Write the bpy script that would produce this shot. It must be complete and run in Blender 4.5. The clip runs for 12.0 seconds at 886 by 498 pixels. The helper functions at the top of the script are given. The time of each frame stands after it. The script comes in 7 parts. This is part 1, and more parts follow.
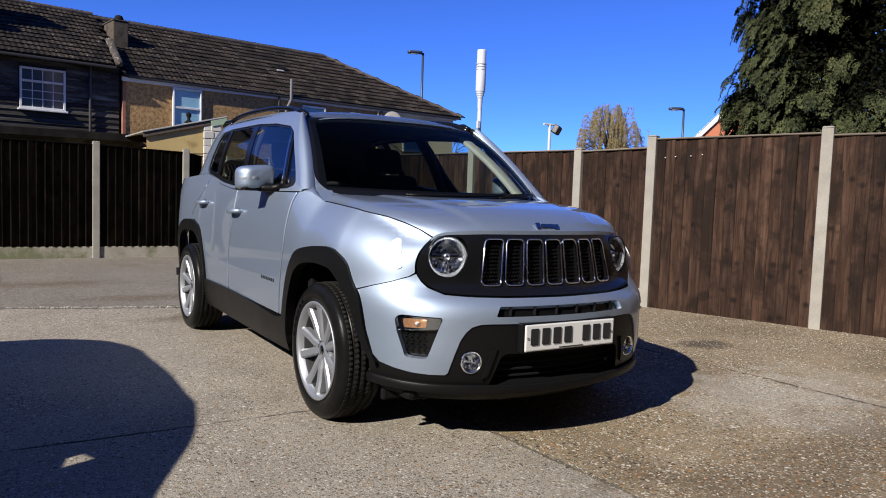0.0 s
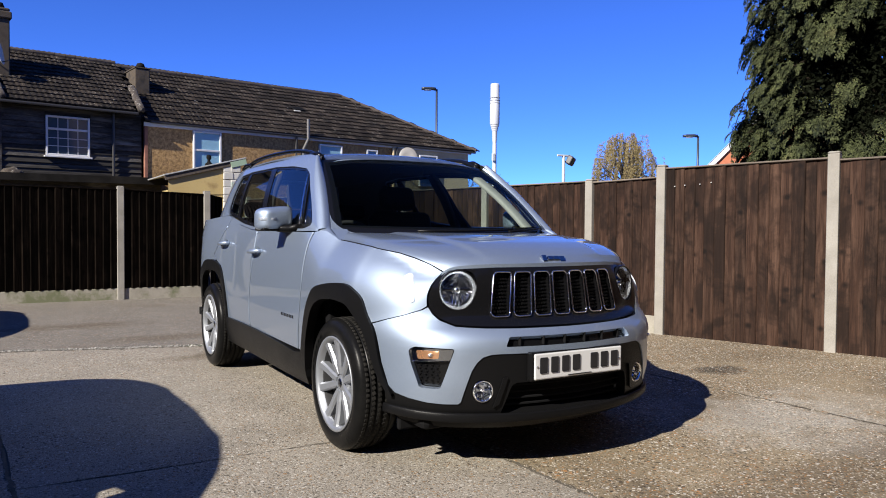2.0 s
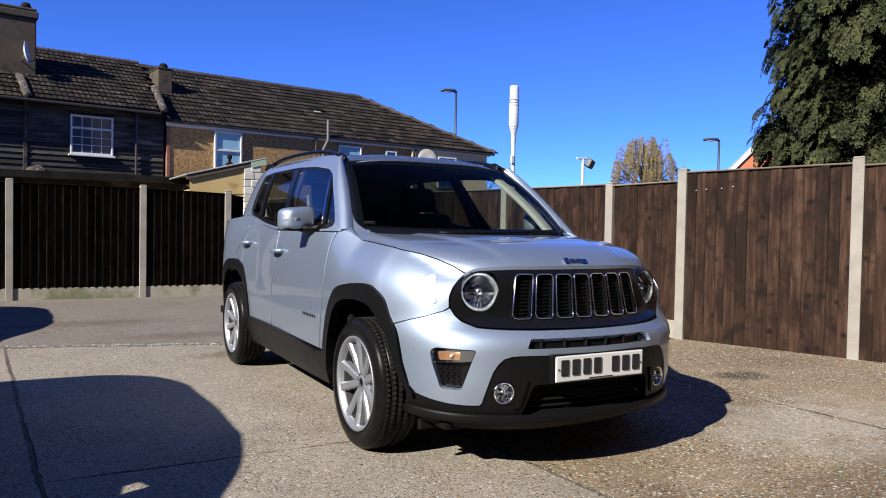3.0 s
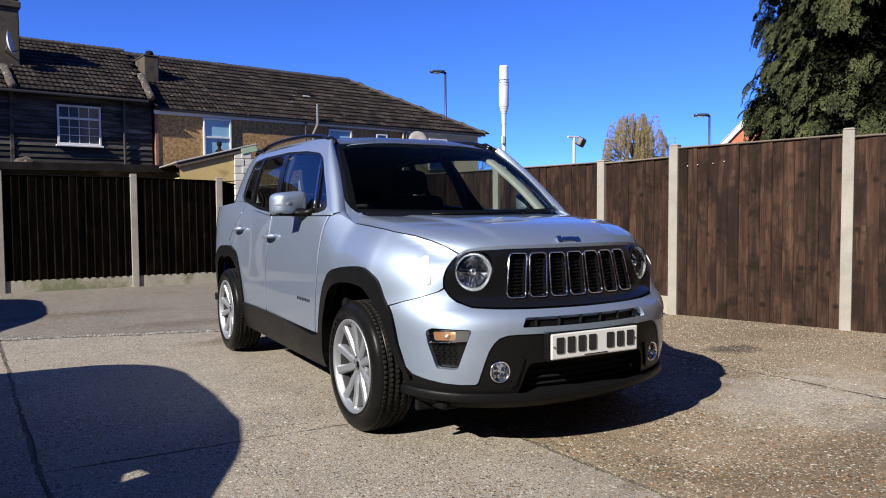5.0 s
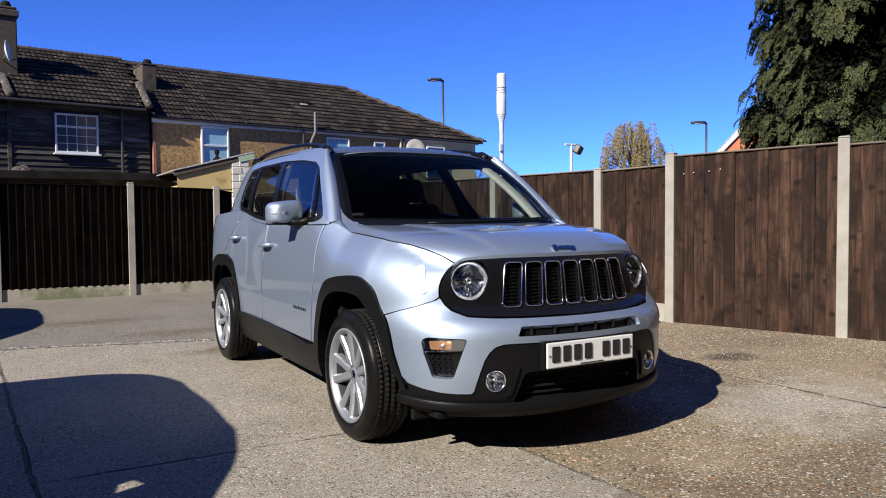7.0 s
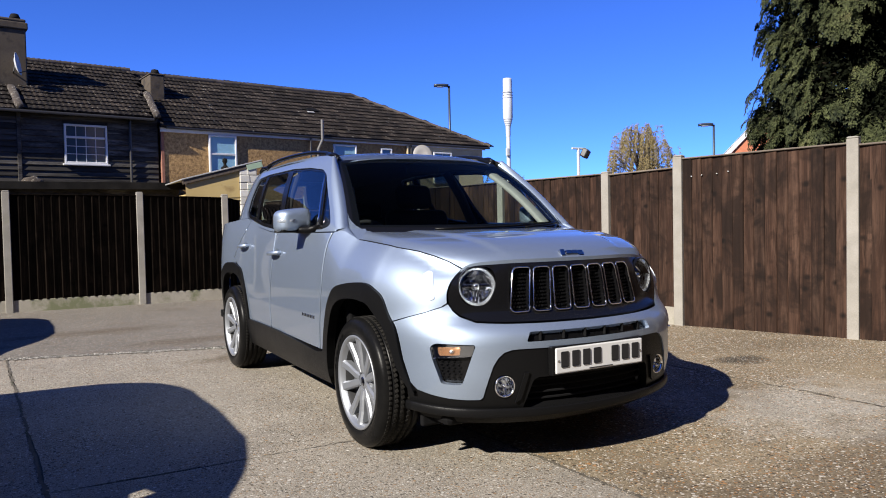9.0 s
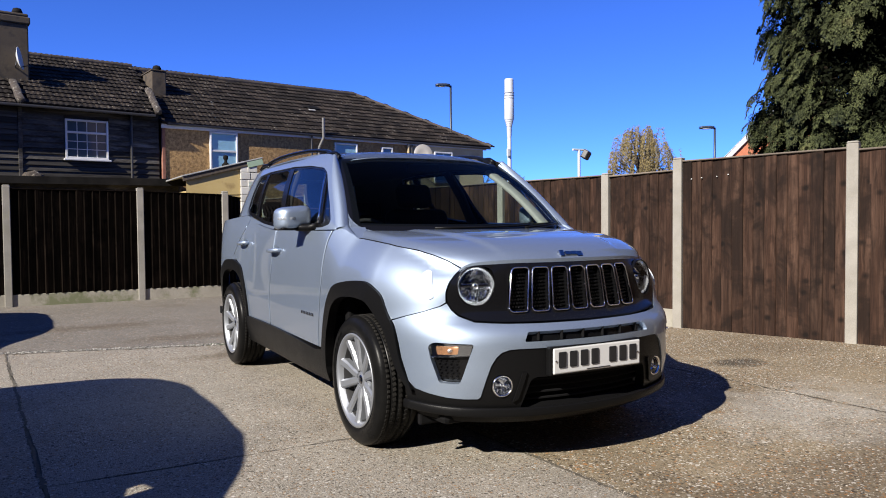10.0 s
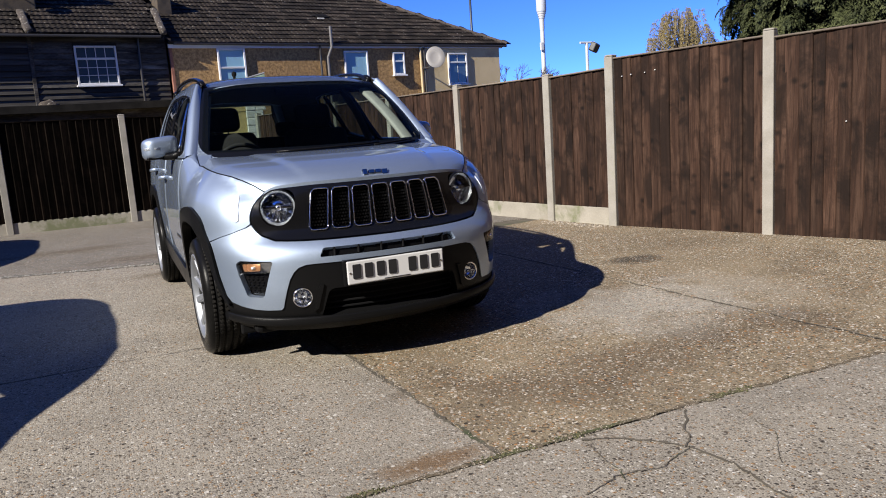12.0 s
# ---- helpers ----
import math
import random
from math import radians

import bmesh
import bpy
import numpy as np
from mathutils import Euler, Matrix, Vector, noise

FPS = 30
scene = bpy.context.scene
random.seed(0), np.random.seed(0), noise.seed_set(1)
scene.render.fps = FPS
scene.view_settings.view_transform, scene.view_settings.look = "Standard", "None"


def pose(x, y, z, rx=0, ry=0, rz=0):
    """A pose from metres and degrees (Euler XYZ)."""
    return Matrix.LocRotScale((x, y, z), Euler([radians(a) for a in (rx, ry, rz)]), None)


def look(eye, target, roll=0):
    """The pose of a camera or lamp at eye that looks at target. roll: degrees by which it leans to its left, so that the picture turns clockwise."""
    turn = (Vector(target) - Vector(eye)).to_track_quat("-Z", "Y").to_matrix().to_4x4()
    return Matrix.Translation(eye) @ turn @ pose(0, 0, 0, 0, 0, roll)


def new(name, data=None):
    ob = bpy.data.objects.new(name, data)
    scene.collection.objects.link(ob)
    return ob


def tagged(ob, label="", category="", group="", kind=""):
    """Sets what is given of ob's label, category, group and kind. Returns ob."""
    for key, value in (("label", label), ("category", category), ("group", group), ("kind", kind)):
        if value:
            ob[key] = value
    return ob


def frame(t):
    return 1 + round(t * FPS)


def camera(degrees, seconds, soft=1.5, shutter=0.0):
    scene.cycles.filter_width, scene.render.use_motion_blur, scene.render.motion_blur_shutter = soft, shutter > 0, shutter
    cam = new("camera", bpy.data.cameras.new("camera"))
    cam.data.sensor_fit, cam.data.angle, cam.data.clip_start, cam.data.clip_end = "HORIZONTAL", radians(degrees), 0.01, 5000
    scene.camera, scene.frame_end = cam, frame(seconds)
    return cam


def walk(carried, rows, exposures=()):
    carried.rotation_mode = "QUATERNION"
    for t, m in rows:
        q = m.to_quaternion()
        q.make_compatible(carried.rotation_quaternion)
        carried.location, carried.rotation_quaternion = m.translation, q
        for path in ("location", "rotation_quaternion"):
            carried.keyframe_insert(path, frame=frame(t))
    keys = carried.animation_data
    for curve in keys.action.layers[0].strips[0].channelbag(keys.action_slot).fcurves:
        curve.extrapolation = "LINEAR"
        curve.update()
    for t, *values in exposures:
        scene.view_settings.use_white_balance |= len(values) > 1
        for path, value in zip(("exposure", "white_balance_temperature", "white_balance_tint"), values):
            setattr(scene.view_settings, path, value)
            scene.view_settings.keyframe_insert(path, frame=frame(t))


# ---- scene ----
cam = camera(62.0, 12.0, soft=1.0)
PATH = [
    (0, (-2.248, -3.295, 1.1), (-1.181, -1.61, 0.955), 2.0),
    (0.5, (-2.284, -3.407, 1.118), (-1.216, -1.72, 1.005), -0.4),
    (1, (-2.286, -3.439, 1.11), (-1.218, -1.751, 1.021), 0.7),
    (1.5, (-2.282, -3.447, 1.113), (-1.229, -1.748, 1.042), 0.2),
    (2, (-2.291, -3.442, 1.116), (-1.267, -1.725, 1.059), 0.4),
    (2.5, (-2.307, -3.444, 1.116), (-1.305, -1.714, 1.071), 0.8),
    (3, (-2.319, -3.442, 1.115), (-1.335, -1.701, 1.062), 1.0),
    (4.8, (-2.329, -3.446, 1.111), (-1.344, -1.707, 1.022), -0.9),
    (5, (-2.319, -3.443, 1.109), (-1.32, -1.713, 1.008), -0.4),
    (5.5, (-2.321, -3.448, 1.111), (-1.339, -1.709, 0.994), -0.9),
    (6, (-2.313, -3.449, 1.112), (-1.315, -1.72, 0.996), -0.3),
    (6.5, (-2.313, -3.447, 1.113), (-1.306, -1.722, 1.012), -0.3),
    (7, (-2.31, -3.451, 1.117), (-1.306, -1.723, 1.036), -0.5),
    (9, (-2.309, -3.456, 1.12), (-1.324, -1.717, 1.054), -1.2),
    (9.5, (-2.312, -3.46, 1.12), (-1.331, -1.719, 1.057), -1.1),
    (10, (-2.313, -3.465, 1.119), (-1.327, -1.726, 1.052), -0.5),
    (10.5, (-2.325, -3.562, 1.132), (-1.283, -1.856, 1.105), -2.3),
    (11, (-2.268, -3.773, 1.12), (-1.185, -2.102, 0.93), -4.3),
    (11.5, (-1.893, -4.107, 1.156), (-0.848, -2.416, 0.933), -3.8),
    (12, (-1.337, -4.271, 1.176), (-0.501, -2.483, 0.85), -3.9),
]
walk(cam, [(t, look(eye, target, roll)) for t, eye, target, roll in PATH],
     exposures=[(0, 0.66), (0.5, 0.70), (1.2, 0.83), (2, 0.87), (10, 0.87), (11.5, 0.84), (12, 0.78)])

# ---- light ----
SUN_FROM = Vector((-1.40, -0.52, 1.0)).normalized()
world = bpy.data.worlds.new("world")
scene.world = world
world.use_nodes = True
wn, wl = world.node_tree.nodes, world.node_tree.links
sky = wn.new("ShaderNodeTexSky")
sky.sky_type = "NISHITA"
sky.sun_disc = False
sky.sun_elevation = math.asin(SUN_FROM.z)
sky.sun_rotation = math.atan2(SUN_FROM.x, SUN_FROM.y)
sky.air_density, sky.dust_density, sky.ozone_density = 0.4, 0.0, 2.0
deeper = wn.new("ShaderNodeMix")
deeper.data_type, deeper.blend_type = "RGBA", "MULTIPLY"
deeper.inputs[0].default_value = 1.0
deeper.inputs[7].default_value = (0.52, 0.95, 2.04, 1)
wn["Background"].inputs["Strength"].default_value = 0.075
wl.new(sky.outputs[0], deeper.inputs[6]), wl.new(deeper.outputs[2], wn["Background"].inputs[0])
sun = new("sun", bpy.data.lights.new("sun", "SUN"))
sun.data.energy, sun.data.angle, sun.data.color = 5.7, radians(0.53), (1.0, 0.935, 0.835)
sun.matrix_world = look(SUN_FROM * 60, (0, 0, 0))
scene.view_settings.exposure = 0.0


# ---- materials ----
def nodes_of(name):
    m = bpy.data.materials.new(name)
    m.use_nodes = True
    return m, m.node_tree.nodes, m.node_tree.links, m.node_tree.nodes["Principled BSDF"]


def toned(colour, by=0.70):
    return tuple(v * by for v in colour)


def surface(name, a, b, scale=6.0, rough=0.7, metal=0.0, fine=80.0, bump=0.15, stretch=(1, 1, 1), wear=None, wear_scale=1.3, wear_at=0.56,
            vary=0.25, coat=0.0, rough_vary=0.1, depth=0.01, spec=0.5):
    """Two colours mixed by a broad and a fine noise, worn patches, a fine relief and a tone that varies from piece to piece."""
    m, n, l, p = nodes_of(name)
    a, b, wear = toned(a), toned(b), toned(wear) if wear else None
    co = n.new("ShaderNodeTexCoord")
    info = n.new("ShaderNodeObjectInfo")
    geo = n.new("ShaderNodeNewGeometry")
    add = n.new("ShaderNodeMath")
    l.new(info.outputs["Random"], add.inputs[0]), l.new(geo.outputs["Random Per Island"], add.inputs[1])
    mp = n.new("ShaderNodeMapping")
    mp.inputs["Scale"].default_value = stretch
    sh = n.new("ShaderNodeVectorMath")
    sh.operation = "SCALE"
    sh.inputs[0].default_value = (37, 23, 11)
    l.new(info.outputs["Random"], sh.inputs["Scale"])
    l.new(co.outputs["Object"], mp.inputs["Vector"]), l.new(sh.outputs[0], mp.inputs["Location"])
    broad, small = n.new("ShaderNodeTexNoise"), n.new("ShaderNodeTexNoise")
    broad.inputs["Scale"].default_value, broad.inputs["Detail"].default_value = scale, 6
    small.inputs["Scale"].default_value, small.inputs["Detail"].default_value = fine, 3
    l.new(mp.outputs[0], broad.inputs["Vector"]), l.new(mp.outputs[0], small.inputs["Vector"])
    mean = n.new("ShaderNodeMix")
    mean.inputs[0].default_value = 0.4
    l.new(broad.outputs[0], mean.inputs[2]), l.new(small.outputs[0], mean.inputs[3])
    ramp = n.new("ShaderNodeValToRGB")
    ramp.color_ramp.elements[0].position, ramp.color_ramp.elements[1].position = 0.36, 0.64
    ramp.color_ramp.elements[0].color, ramp.color_ramp.elements[1].color = (*a, 1), (*b, 1)
    l.new(mean.outputs[0], ramp.inputs[0])
    out = ramp.outputs[0]
    if wear:
        w = n.new("ShaderNodeTexNoise")
        w.inputs["Scale"].default_value, w.inputs["Detail"].default_value, w.inputs["Roughness"].default_value = wear_scale, 8, 0.65
        l.new(mp.outputs[0], w.inputs["Vector"])
        r = n.new("ShaderNodeMapRange")
        r.inputs[1].default_value, r.inputs[2].default_value = wear_at, wear_at + 0.13
        l.new(w.outputs[0], r.inputs[0])
        mx = n.new("ShaderNodeMix")
        mx.data_type = "RGBA"
        l.new(r.outputs[0], mx.inputs[0]), l.new(out, mx.inputs[6])
        mx.inputs[7].default_value = (*wear, 1)
        out = mx.outputs[2]
    hsv = n.new("ShaderNodeHueSaturation")
    fr = n.new("ShaderNodeMath")
    fr.operation = "FRACT"
    l.new(add.outputs[0], fr.inputs[0])
    tone = n.new("ShaderNodeMapRange")
    tone.inputs[3].default_value, tone.inputs[4].default_value = 1 - vary, 1 + vary
    l.new(fr.outputs[0], tone.inputs[0]), l.new(tone.outputs[0], hsv.inputs["Value"]), l.new(out, hsv.inputs["Color"])
    l.new(hsv.outputs[0], p.inputs["Base Color"])
    rr = n.new("ShaderNodeMapRange")
    rr.inputs[3].default_value, rr.inputs[4].default_value = rough - rough_vary, min(1, rough + rough_vary)
    l.new(broad.outputs[0], rr.inputs[0]), l.new(rr.outputs[0], p.inputs["Roughness"])
    p.inputs["Metallic"].default_value, p.inputs["Coat Weight"].default_value = metal, coat
    p.inputs["Specular IOR Level"].default_value = spec
    if bump:
        bp = n.new("ShaderNodeBump")
        bp.inputs["Strength"].default_value, bp.inputs["Distance"].default_value = bump, depth
        l.new(mean.outputs[0], bp.inputs["Height"]), l.new(bp.outputs[0], p.inputs["Normal"])
    return m


def gloss(name, colour, rough=0.3, metal=0.0, coat=0.0, grain=0.0, grain_scale=900.0, spec=0.5, emit=0.0):
    """Smooth manufactured surface: plastic, chrome, paint."""
    m, n, l, p = nodes_of(name)
    p.inputs["Base Color"].default_value = (*colour, 1)
    p.inputs["Roughness"].default_value, p.inputs["Metallic"].default_value, p.inputs["Coat Weight"].default_value = rough, metal, coat
    p.inputs["Coat Roughness"].default_value = 0.03
    p.inputs["Specular IOR Level"].default_value = spec
    co, no, rr = n.new("ShaderNodeTexCoord"), n.new("ShaderNodeTexNoise"), n.new("ShaderNodeMapRange")
    no.inputs["Scale"].default_value, no.inputs["Detail"].default_value = 7, 6
    rr.inputs[3].default_value, rr.inputs[4].default_value = max(0, rough - 0.06), rough + 0.08
    l.new(co.outputs["Object"], no.inputs["Vector"]), l.new(no.outputs[0], rr.inputs[0]), l.new(rr.outputs[0], p.inputs["Roughness"])
    if grain:
        g, bp = n.new("ShaderNodeTexNoise"), n.new("ShaderNodeBump")
        g.inputs["Scale"].default_value = grain_scale
        bp.inputs["Strength"].default_value, bp.inputs["Distance"].default_value = grain, 0.002
        l.new(co.outputs["Object"], g.inputs["Vector"]), l.new(g.outputs[0], bp.inputs["Height"]), l.new(bp.outputs[0], p.inputs["Normal"])
    return m


def pane(name, tint, ior=1.5, fixed=None):
    """Thin glass: a tinted see-through sheet with a Fresnel mirror on it, or a faint even one."""
    m, n, l, p = nodes_of(name)
    tr, gl, fr, mx = n.new("ShaderNodeBsdfTransparent"), n.new("ShaderNodeBsdfGlossy"), n.new("ShaderNodeFresnel"), n.new("ShaderNodeMixShader")
    tr.inputs[0].default_value = (*tint, 1)
    gl.inputs["Roughness"].default_value = 0.01
    fr.inputs["IOR"].default_value = ior
    if fixed is None:
        l.new(fr.outputs[0], mx.inputs[0])
    else:
        mx.inputs[0].default_value = fixed
    l.new(tr.outputs[0], mx.inputs[1]), l.new(gl.outputs[0], mx.inputs[2])
    l.new(mx.outputs[0], n["Material Output"].inputs[0])
    return m


def concrete(name, base, tones, cover, stain, stain_at=0.55, stain_scale=0.9, marks=(), grain=1.0, coarse=0.60):
    """Worn concrete: cement paste with many small stones of several colours showing, broad stains, and marks (x, y, rx, ry, colour, strength)."""
    m, n, l, p = nodes_of(name)
    base, stain, tones = toned(base, 0.60), toned(stain, 0.60), [toned(t, 0.60) for t in tones]
    marks = [(*mark[:4], toned(mark[4], 0.60), mark[5]) for mark in marks]
    co = n.new("ShaderNodeTexCoord")

    def noise_at(scale, detail=5, rough=0.55):
        t = n.new("ShaderNodeTexNoise")
        t.inputs["Scale"].default_value, t.inputs["Detail"].default_value, t.inputs["Roughness"].default_value = scale, detail, rough
        l.new(co.outputs["Object"], t.inputs["Vector"])
        return t.outputs[0]

    def cells_at(scale, random=1.0):
        t, s = n.new("ShaderNodeTexVoronoi"), n.new("ShaderNodeSeparateColor")
        t.inputs["Scale"].default_value, t.inputs["Randomness"].default_value = scale, random
        l.new(co.outputs["Object"], t.inputs["Vector"]), l.new(t.outputs["Color"], s.inputs[0])
        return t.outputs["Distance"], s.outputs

    def mapped(v, lo, hi, a=0.0, b=1.0):
        r = n.new("ShaderNodeMapRange")
        r.inputs[1].default_value, r.inputs[2].default_value, r.inputs[3].default_value, r.inputs[4].default_value = lo, hi, a, b
        l.new(v, r.inputs[0])
        return r.outputs[0]

    def mixed(f, a, b):
        x = n.new("ShaderNodeMix")
        x.data_type = "RGBA"
        l.new(f, x.inputs[0])
        for v, i in ((a, 6), (b, 7)):
            if isinstance(v, tuple):
                x.inputs[i].default_value = (*v, 1)
            else:
                l.new(v, x.inputs[i])
        return x.outputs[2]

    def maths(op, a, b):
        x = n.new("ShaderNodeMath")
        x.operation = op
        for v, i in ((a, 0), (b, 1)):
            if isinstance(v, float):
                x.inputs[i].default_value = v
            else:
                l.new(v, x.inputs[i])
        return x.outputs[0]

    def stones(value):
        ramp = n.new("ShaderNodeValToRGB")
        ramp.color_ramp.interpolation = "CONSTANT"
        ramp.color_ramp.elements[0].position, ramp.color_ramp.elements[0].color = 0.0, (*tones[0], 1)
        ramp.color_ramp.elements[1].position, ramp.color_ramp.elements[1].color = (len(tones) - 1) / len(tones), (*tones[-1], 1)
        for k in range(1, len(tones) - 1):
            ramp.color_ramp.elements.new(k / len(tones)).color = (*tones[k], 1)
        l.new(value, ramp.inputs[0])
        return ramp.outputs[0]

    tone = noise_at(2.1, 8, 0.62)
    broad = noise_at(0.55, 6, 0.6)
    paste = mixed(mapped(tone, 0.35, 0.65), tuple(c * 0.70 for c in base), tuple(min(1, c * 1.25) for c in base))
    grit = noise_at(190, 2)
    paste = mixed(mapped(grit, 0.38, 0.62, 0, 0.8), paste, tuple(c * 1.35 for c in base))
    paste = mixed(mapped(grit, 0.46, 0.34, 0, 0.7), paste, tuple(c * 0.45 for c in base))
    warp = noise_at(2.6, 7, 0.65)
    spread = []
    for x, y, rx, ry, colour, strength in marks:
        off, sc, ln = n.new("ShaderNodeVectorMath"), n.new("ShaderNodeVectorMath"), n.new("ShaderNodeVectorMath")
        off.operation, off.inputs[1].default_value = "SUBTRACT", (x, y, 0)
        sc.operation, sc.inputs[1].default_value = "MULTIPLY", (1 / rx, 1 / ry, 0)
        ln.operation = "LENGTH"
        l.new(co.outputs["Object"], off.inputs[0]), l.new(off.outputs[0], sc.inputs[0]), l.new(sc.outputs[0], ln.inputs[0])
        far = maths("ADD", ln.outputs["Value"], mapped(warp, 0.25, 0.75, 0.75, -0.75))
        spread.append((mapped(far, 1.2, 0.35, 0, strength), colour))
        paste = mixed(maths("MULTIPLY", spread[-1][0], mapped(grit, 0.34, 0.56, 0.35, 1.0)), paste, colour)
    worn = mapped(noise_at(0.8, 7, 0.62), 0.38, 0.58, 0.62, 1.0)
    d1, r1 = cells_at(118 * grain)
    d2, r2 = cells_at(62 * grain)
    d3, r3 = cells_at(34 * grain)
    s1 = maths("MULTIPLY", maths("MULTIPLY", mapped(d1, 0.56, 0.44), mapped(r1[0], 1 - cover - 0.02, 1 - cover + 0.02)), worn)
    c = mixed(s1, paste, stones(r1[1]))
    s2 = maths("MULTIPLY", maths("MULTIPLY", mapped(d2, 0.46, 0.37), mapped(r2[0], coarse, coarse + 0.04)), worn)
    c = mixed(s2, c, stones(r2[1]))
    s3 = maths("MULTIPLY", mapped(d3, 0.33, 0.26), mapped(r3[0], 0.85, 0.88))
    c = mixed(s3, c, stones(r3[1]))
    c = mixed(mapped(noise_at(stain_scale, 9, 0.62), stain_at, stain_at + 0.16, 0, 0.7), c, stain)
    c = mixed(mapped(broad, 0.54, 0.68, 0, 0.35), c, tuple(min(1, v * 1.3) for v in base))
    c = mixed(mapped(noise_at(5.5, 4, 0.7), 0.66, 0.72, 0, 0.6), c, tuple(v * 0.33 for v in base))
    for f, colour in spread:
        c = mixed(maths("MULTIPLY", f, 0.38), c, colour)
    l.new(c, p.inputs["Base Color"])
    l.new(mapped(tone, 0.3, 0.7, 0.78, 0.95), p.inputs["Roughness"])
    p.inputs["Specular IOR Level"].default_value = 0.3
    hgt = maths("ADD", maths("MULTIPLY", s1, mapped(d1, 0.5, 0.1)), maths("ADD", maths("MULTIPLY", s2, 1.6), grit))
    bp = n.new("ShaderNodeBump")
    bp.inputs["Strength"].default_value, bp.inputs["Distance"].default_value = 0.5, 0.005
    l.new(hgt, bp.inputs["Height"]), l.new(bp.outputs[0], p.inputs["Normal"])
    return m


def boards(name, dark, mid, pale, spec=0.2):
    """Stained softwood: long grain, drips of stain, knots, and a tone that changes from board to board."""
    m, n, l, p = nodes_of(name)
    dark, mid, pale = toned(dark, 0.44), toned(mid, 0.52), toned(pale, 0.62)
    co, info, off, mp = n.new("ShaderNodeTexCoord"), n.new("ShaderNodeObjectInfo"), n.new("ShaderNodeVectorMath"), n.new("ShaderNodeVectorMath")
    off.operation, off.inputs[0].default_value = "SCALE", (41, 17, 29)
    l.new(info.outputs["Random"], off.inputs["Scale"])
    mp.operation = "ADD"
    l.new(co.outputs["Object"], mp.inputs[0]), l.new(off.outputs[0], mp.inputs[1])

    def field(kind, scale, stretch, detail=4, rough=0.6):
        sc, t = n.new("ShaderNodeVectorMath"), n.new(kind)
        sc.operation, sc.inputs[1].default_value = "MULTIPLY", stretch
        l.new(mp.outputs[0], sc.inputs[0]), l.new(sc.outputs[0], t.inputs["Vector"])
        t.inputs["Scale"].default_value = scale
        if kind == "ShaderNodeTexNoise":
            t.inputs["Detail"].default_value, t.inputs["Roughness"].default_value, t.inputs["Distortion"].default_value = detail, rough, 0.6
        return t

    def ranged(v, a, b, lo=0.0, hi=1.0):
        r = n.new("ShaderNodeMapRange")
        r.inputs[1].default_value, r.inputs[2].default_value, r.inputs[3].default_value, r.inputs[4].default_value = a, b, lo, hi
        l.new(v, r.inputs[0])
        return r.outputs[0]

    def blend(f, a, b):
        x = n.new("ShaderNodeMix")
        x.data_type = "RGBA"
        l.new(f, x.inputs[0])
        for v, i in ((a, 6), (b, 7)):
            if isinstance(v, tuple):
                x.inputs[i].default_value = (*v, 1)
            else:
                l.new(v, x.inputs[i])
        return x.outputs[2]
    grain = field("ShaderNodeTexNoise", 10, (9, 9, 0.55), 6, 0.65).outputs[0]
    drip = field("ShaderNodeTexNoise", 3.2, (6, 6, 0.8), 6, 0.68).outputs[0]
    broad = field("ShaderNodeTexNoise", 2.4, (1, 1, 1.6), 5, 0.65).outputs[0]
    knots = field("ShaderNodeTexVoronoi", 5.0, (1.0, 0.1, 2.0))
    pick, few = n.new("ShaderNodeSeparateColor"), n.new("ShaderNodeMath")
    few.operation = "MULTIPLY"
    l.new(knots.outputs["Color"], pick.inputs[0])
    c = blend(ranged(grain, 0.26, 0.70), dark, mid)
    c = blend(ranged(drip, 0.46, 0.74, 0, 0.75), c, pale)
    c = blend(ranged(broad, 0.46, 0.60, 0, 0.85), c, dark)
    l.new(ranged(knots.outputs["Distance"], 0.22, 0.08, 0, 0.85), few.inputs[0]), l.new(ranged(pick.outputs[0], 0.36, 0.42), few.inputs[1])
    c = blend(few.outputs[0], c, tuple(v * 0.35 for v in dark))
    hsv = n.new("ShaderNodeHueSaturation")
    l.new(c, hsv.inputs["Color"]), l.new(ranged(info.outputs["Random"], 0, 1, 0.74, 1.26), hsv.inputs["Value"])
    l.new(hsv.outputs[0], p.inputs["Base Color"])
    p.inputs["Roughness"].default_value, p.inputs["Specular IOR Level"].default_value = 0.85, spec
    bp = n.new("ShaderNodeBump")
    bp.inputs["Strength"].default_value, bp.inputs["Distance"].default_value = 0.5, 0.006
    l.new(grain, bp.inputs["Height"]), l.new(bp.outputs[0], p.inputs["Normal"])
    return m


def silver_paint():
    m, n, l, p = nodes_of("silver_paint")
    co, vo, mx = n.new("ShaderNodeTexCoord"), n.new("ShaderNodeTexVoronoi"), n.new("ShaderNodeMix")
    vo.inputs["Scale"].default_value = 1400
    l.new(co.outputs["Object"], vo.inputs["Vector"])
    sp = n.new("ShaderNodeSeparateColor")
    l.new(vo.outputs["Color"], sp.inputs[0])
    mx.data_type = "RGBA"
    mx.inputs[6].default_value, mx.inputs[7].default_value = (0.232, 0.283, 0.360, 1), (0.319, 0.384, 0.488, 1)
    l.new(sp.outputs[0], mx.inputs[0]), l.new(mx.outputs[2], p.inputs["Base Color"])
    p.inputs["Metallic"].default_value, p.inputs["Roughness"].default_value = 0.80, 0.53
    p.inputs["Coat Weight"].default_value, p.inputs["Coat Roughness"].default_value = 1.0, 0.02
    return m


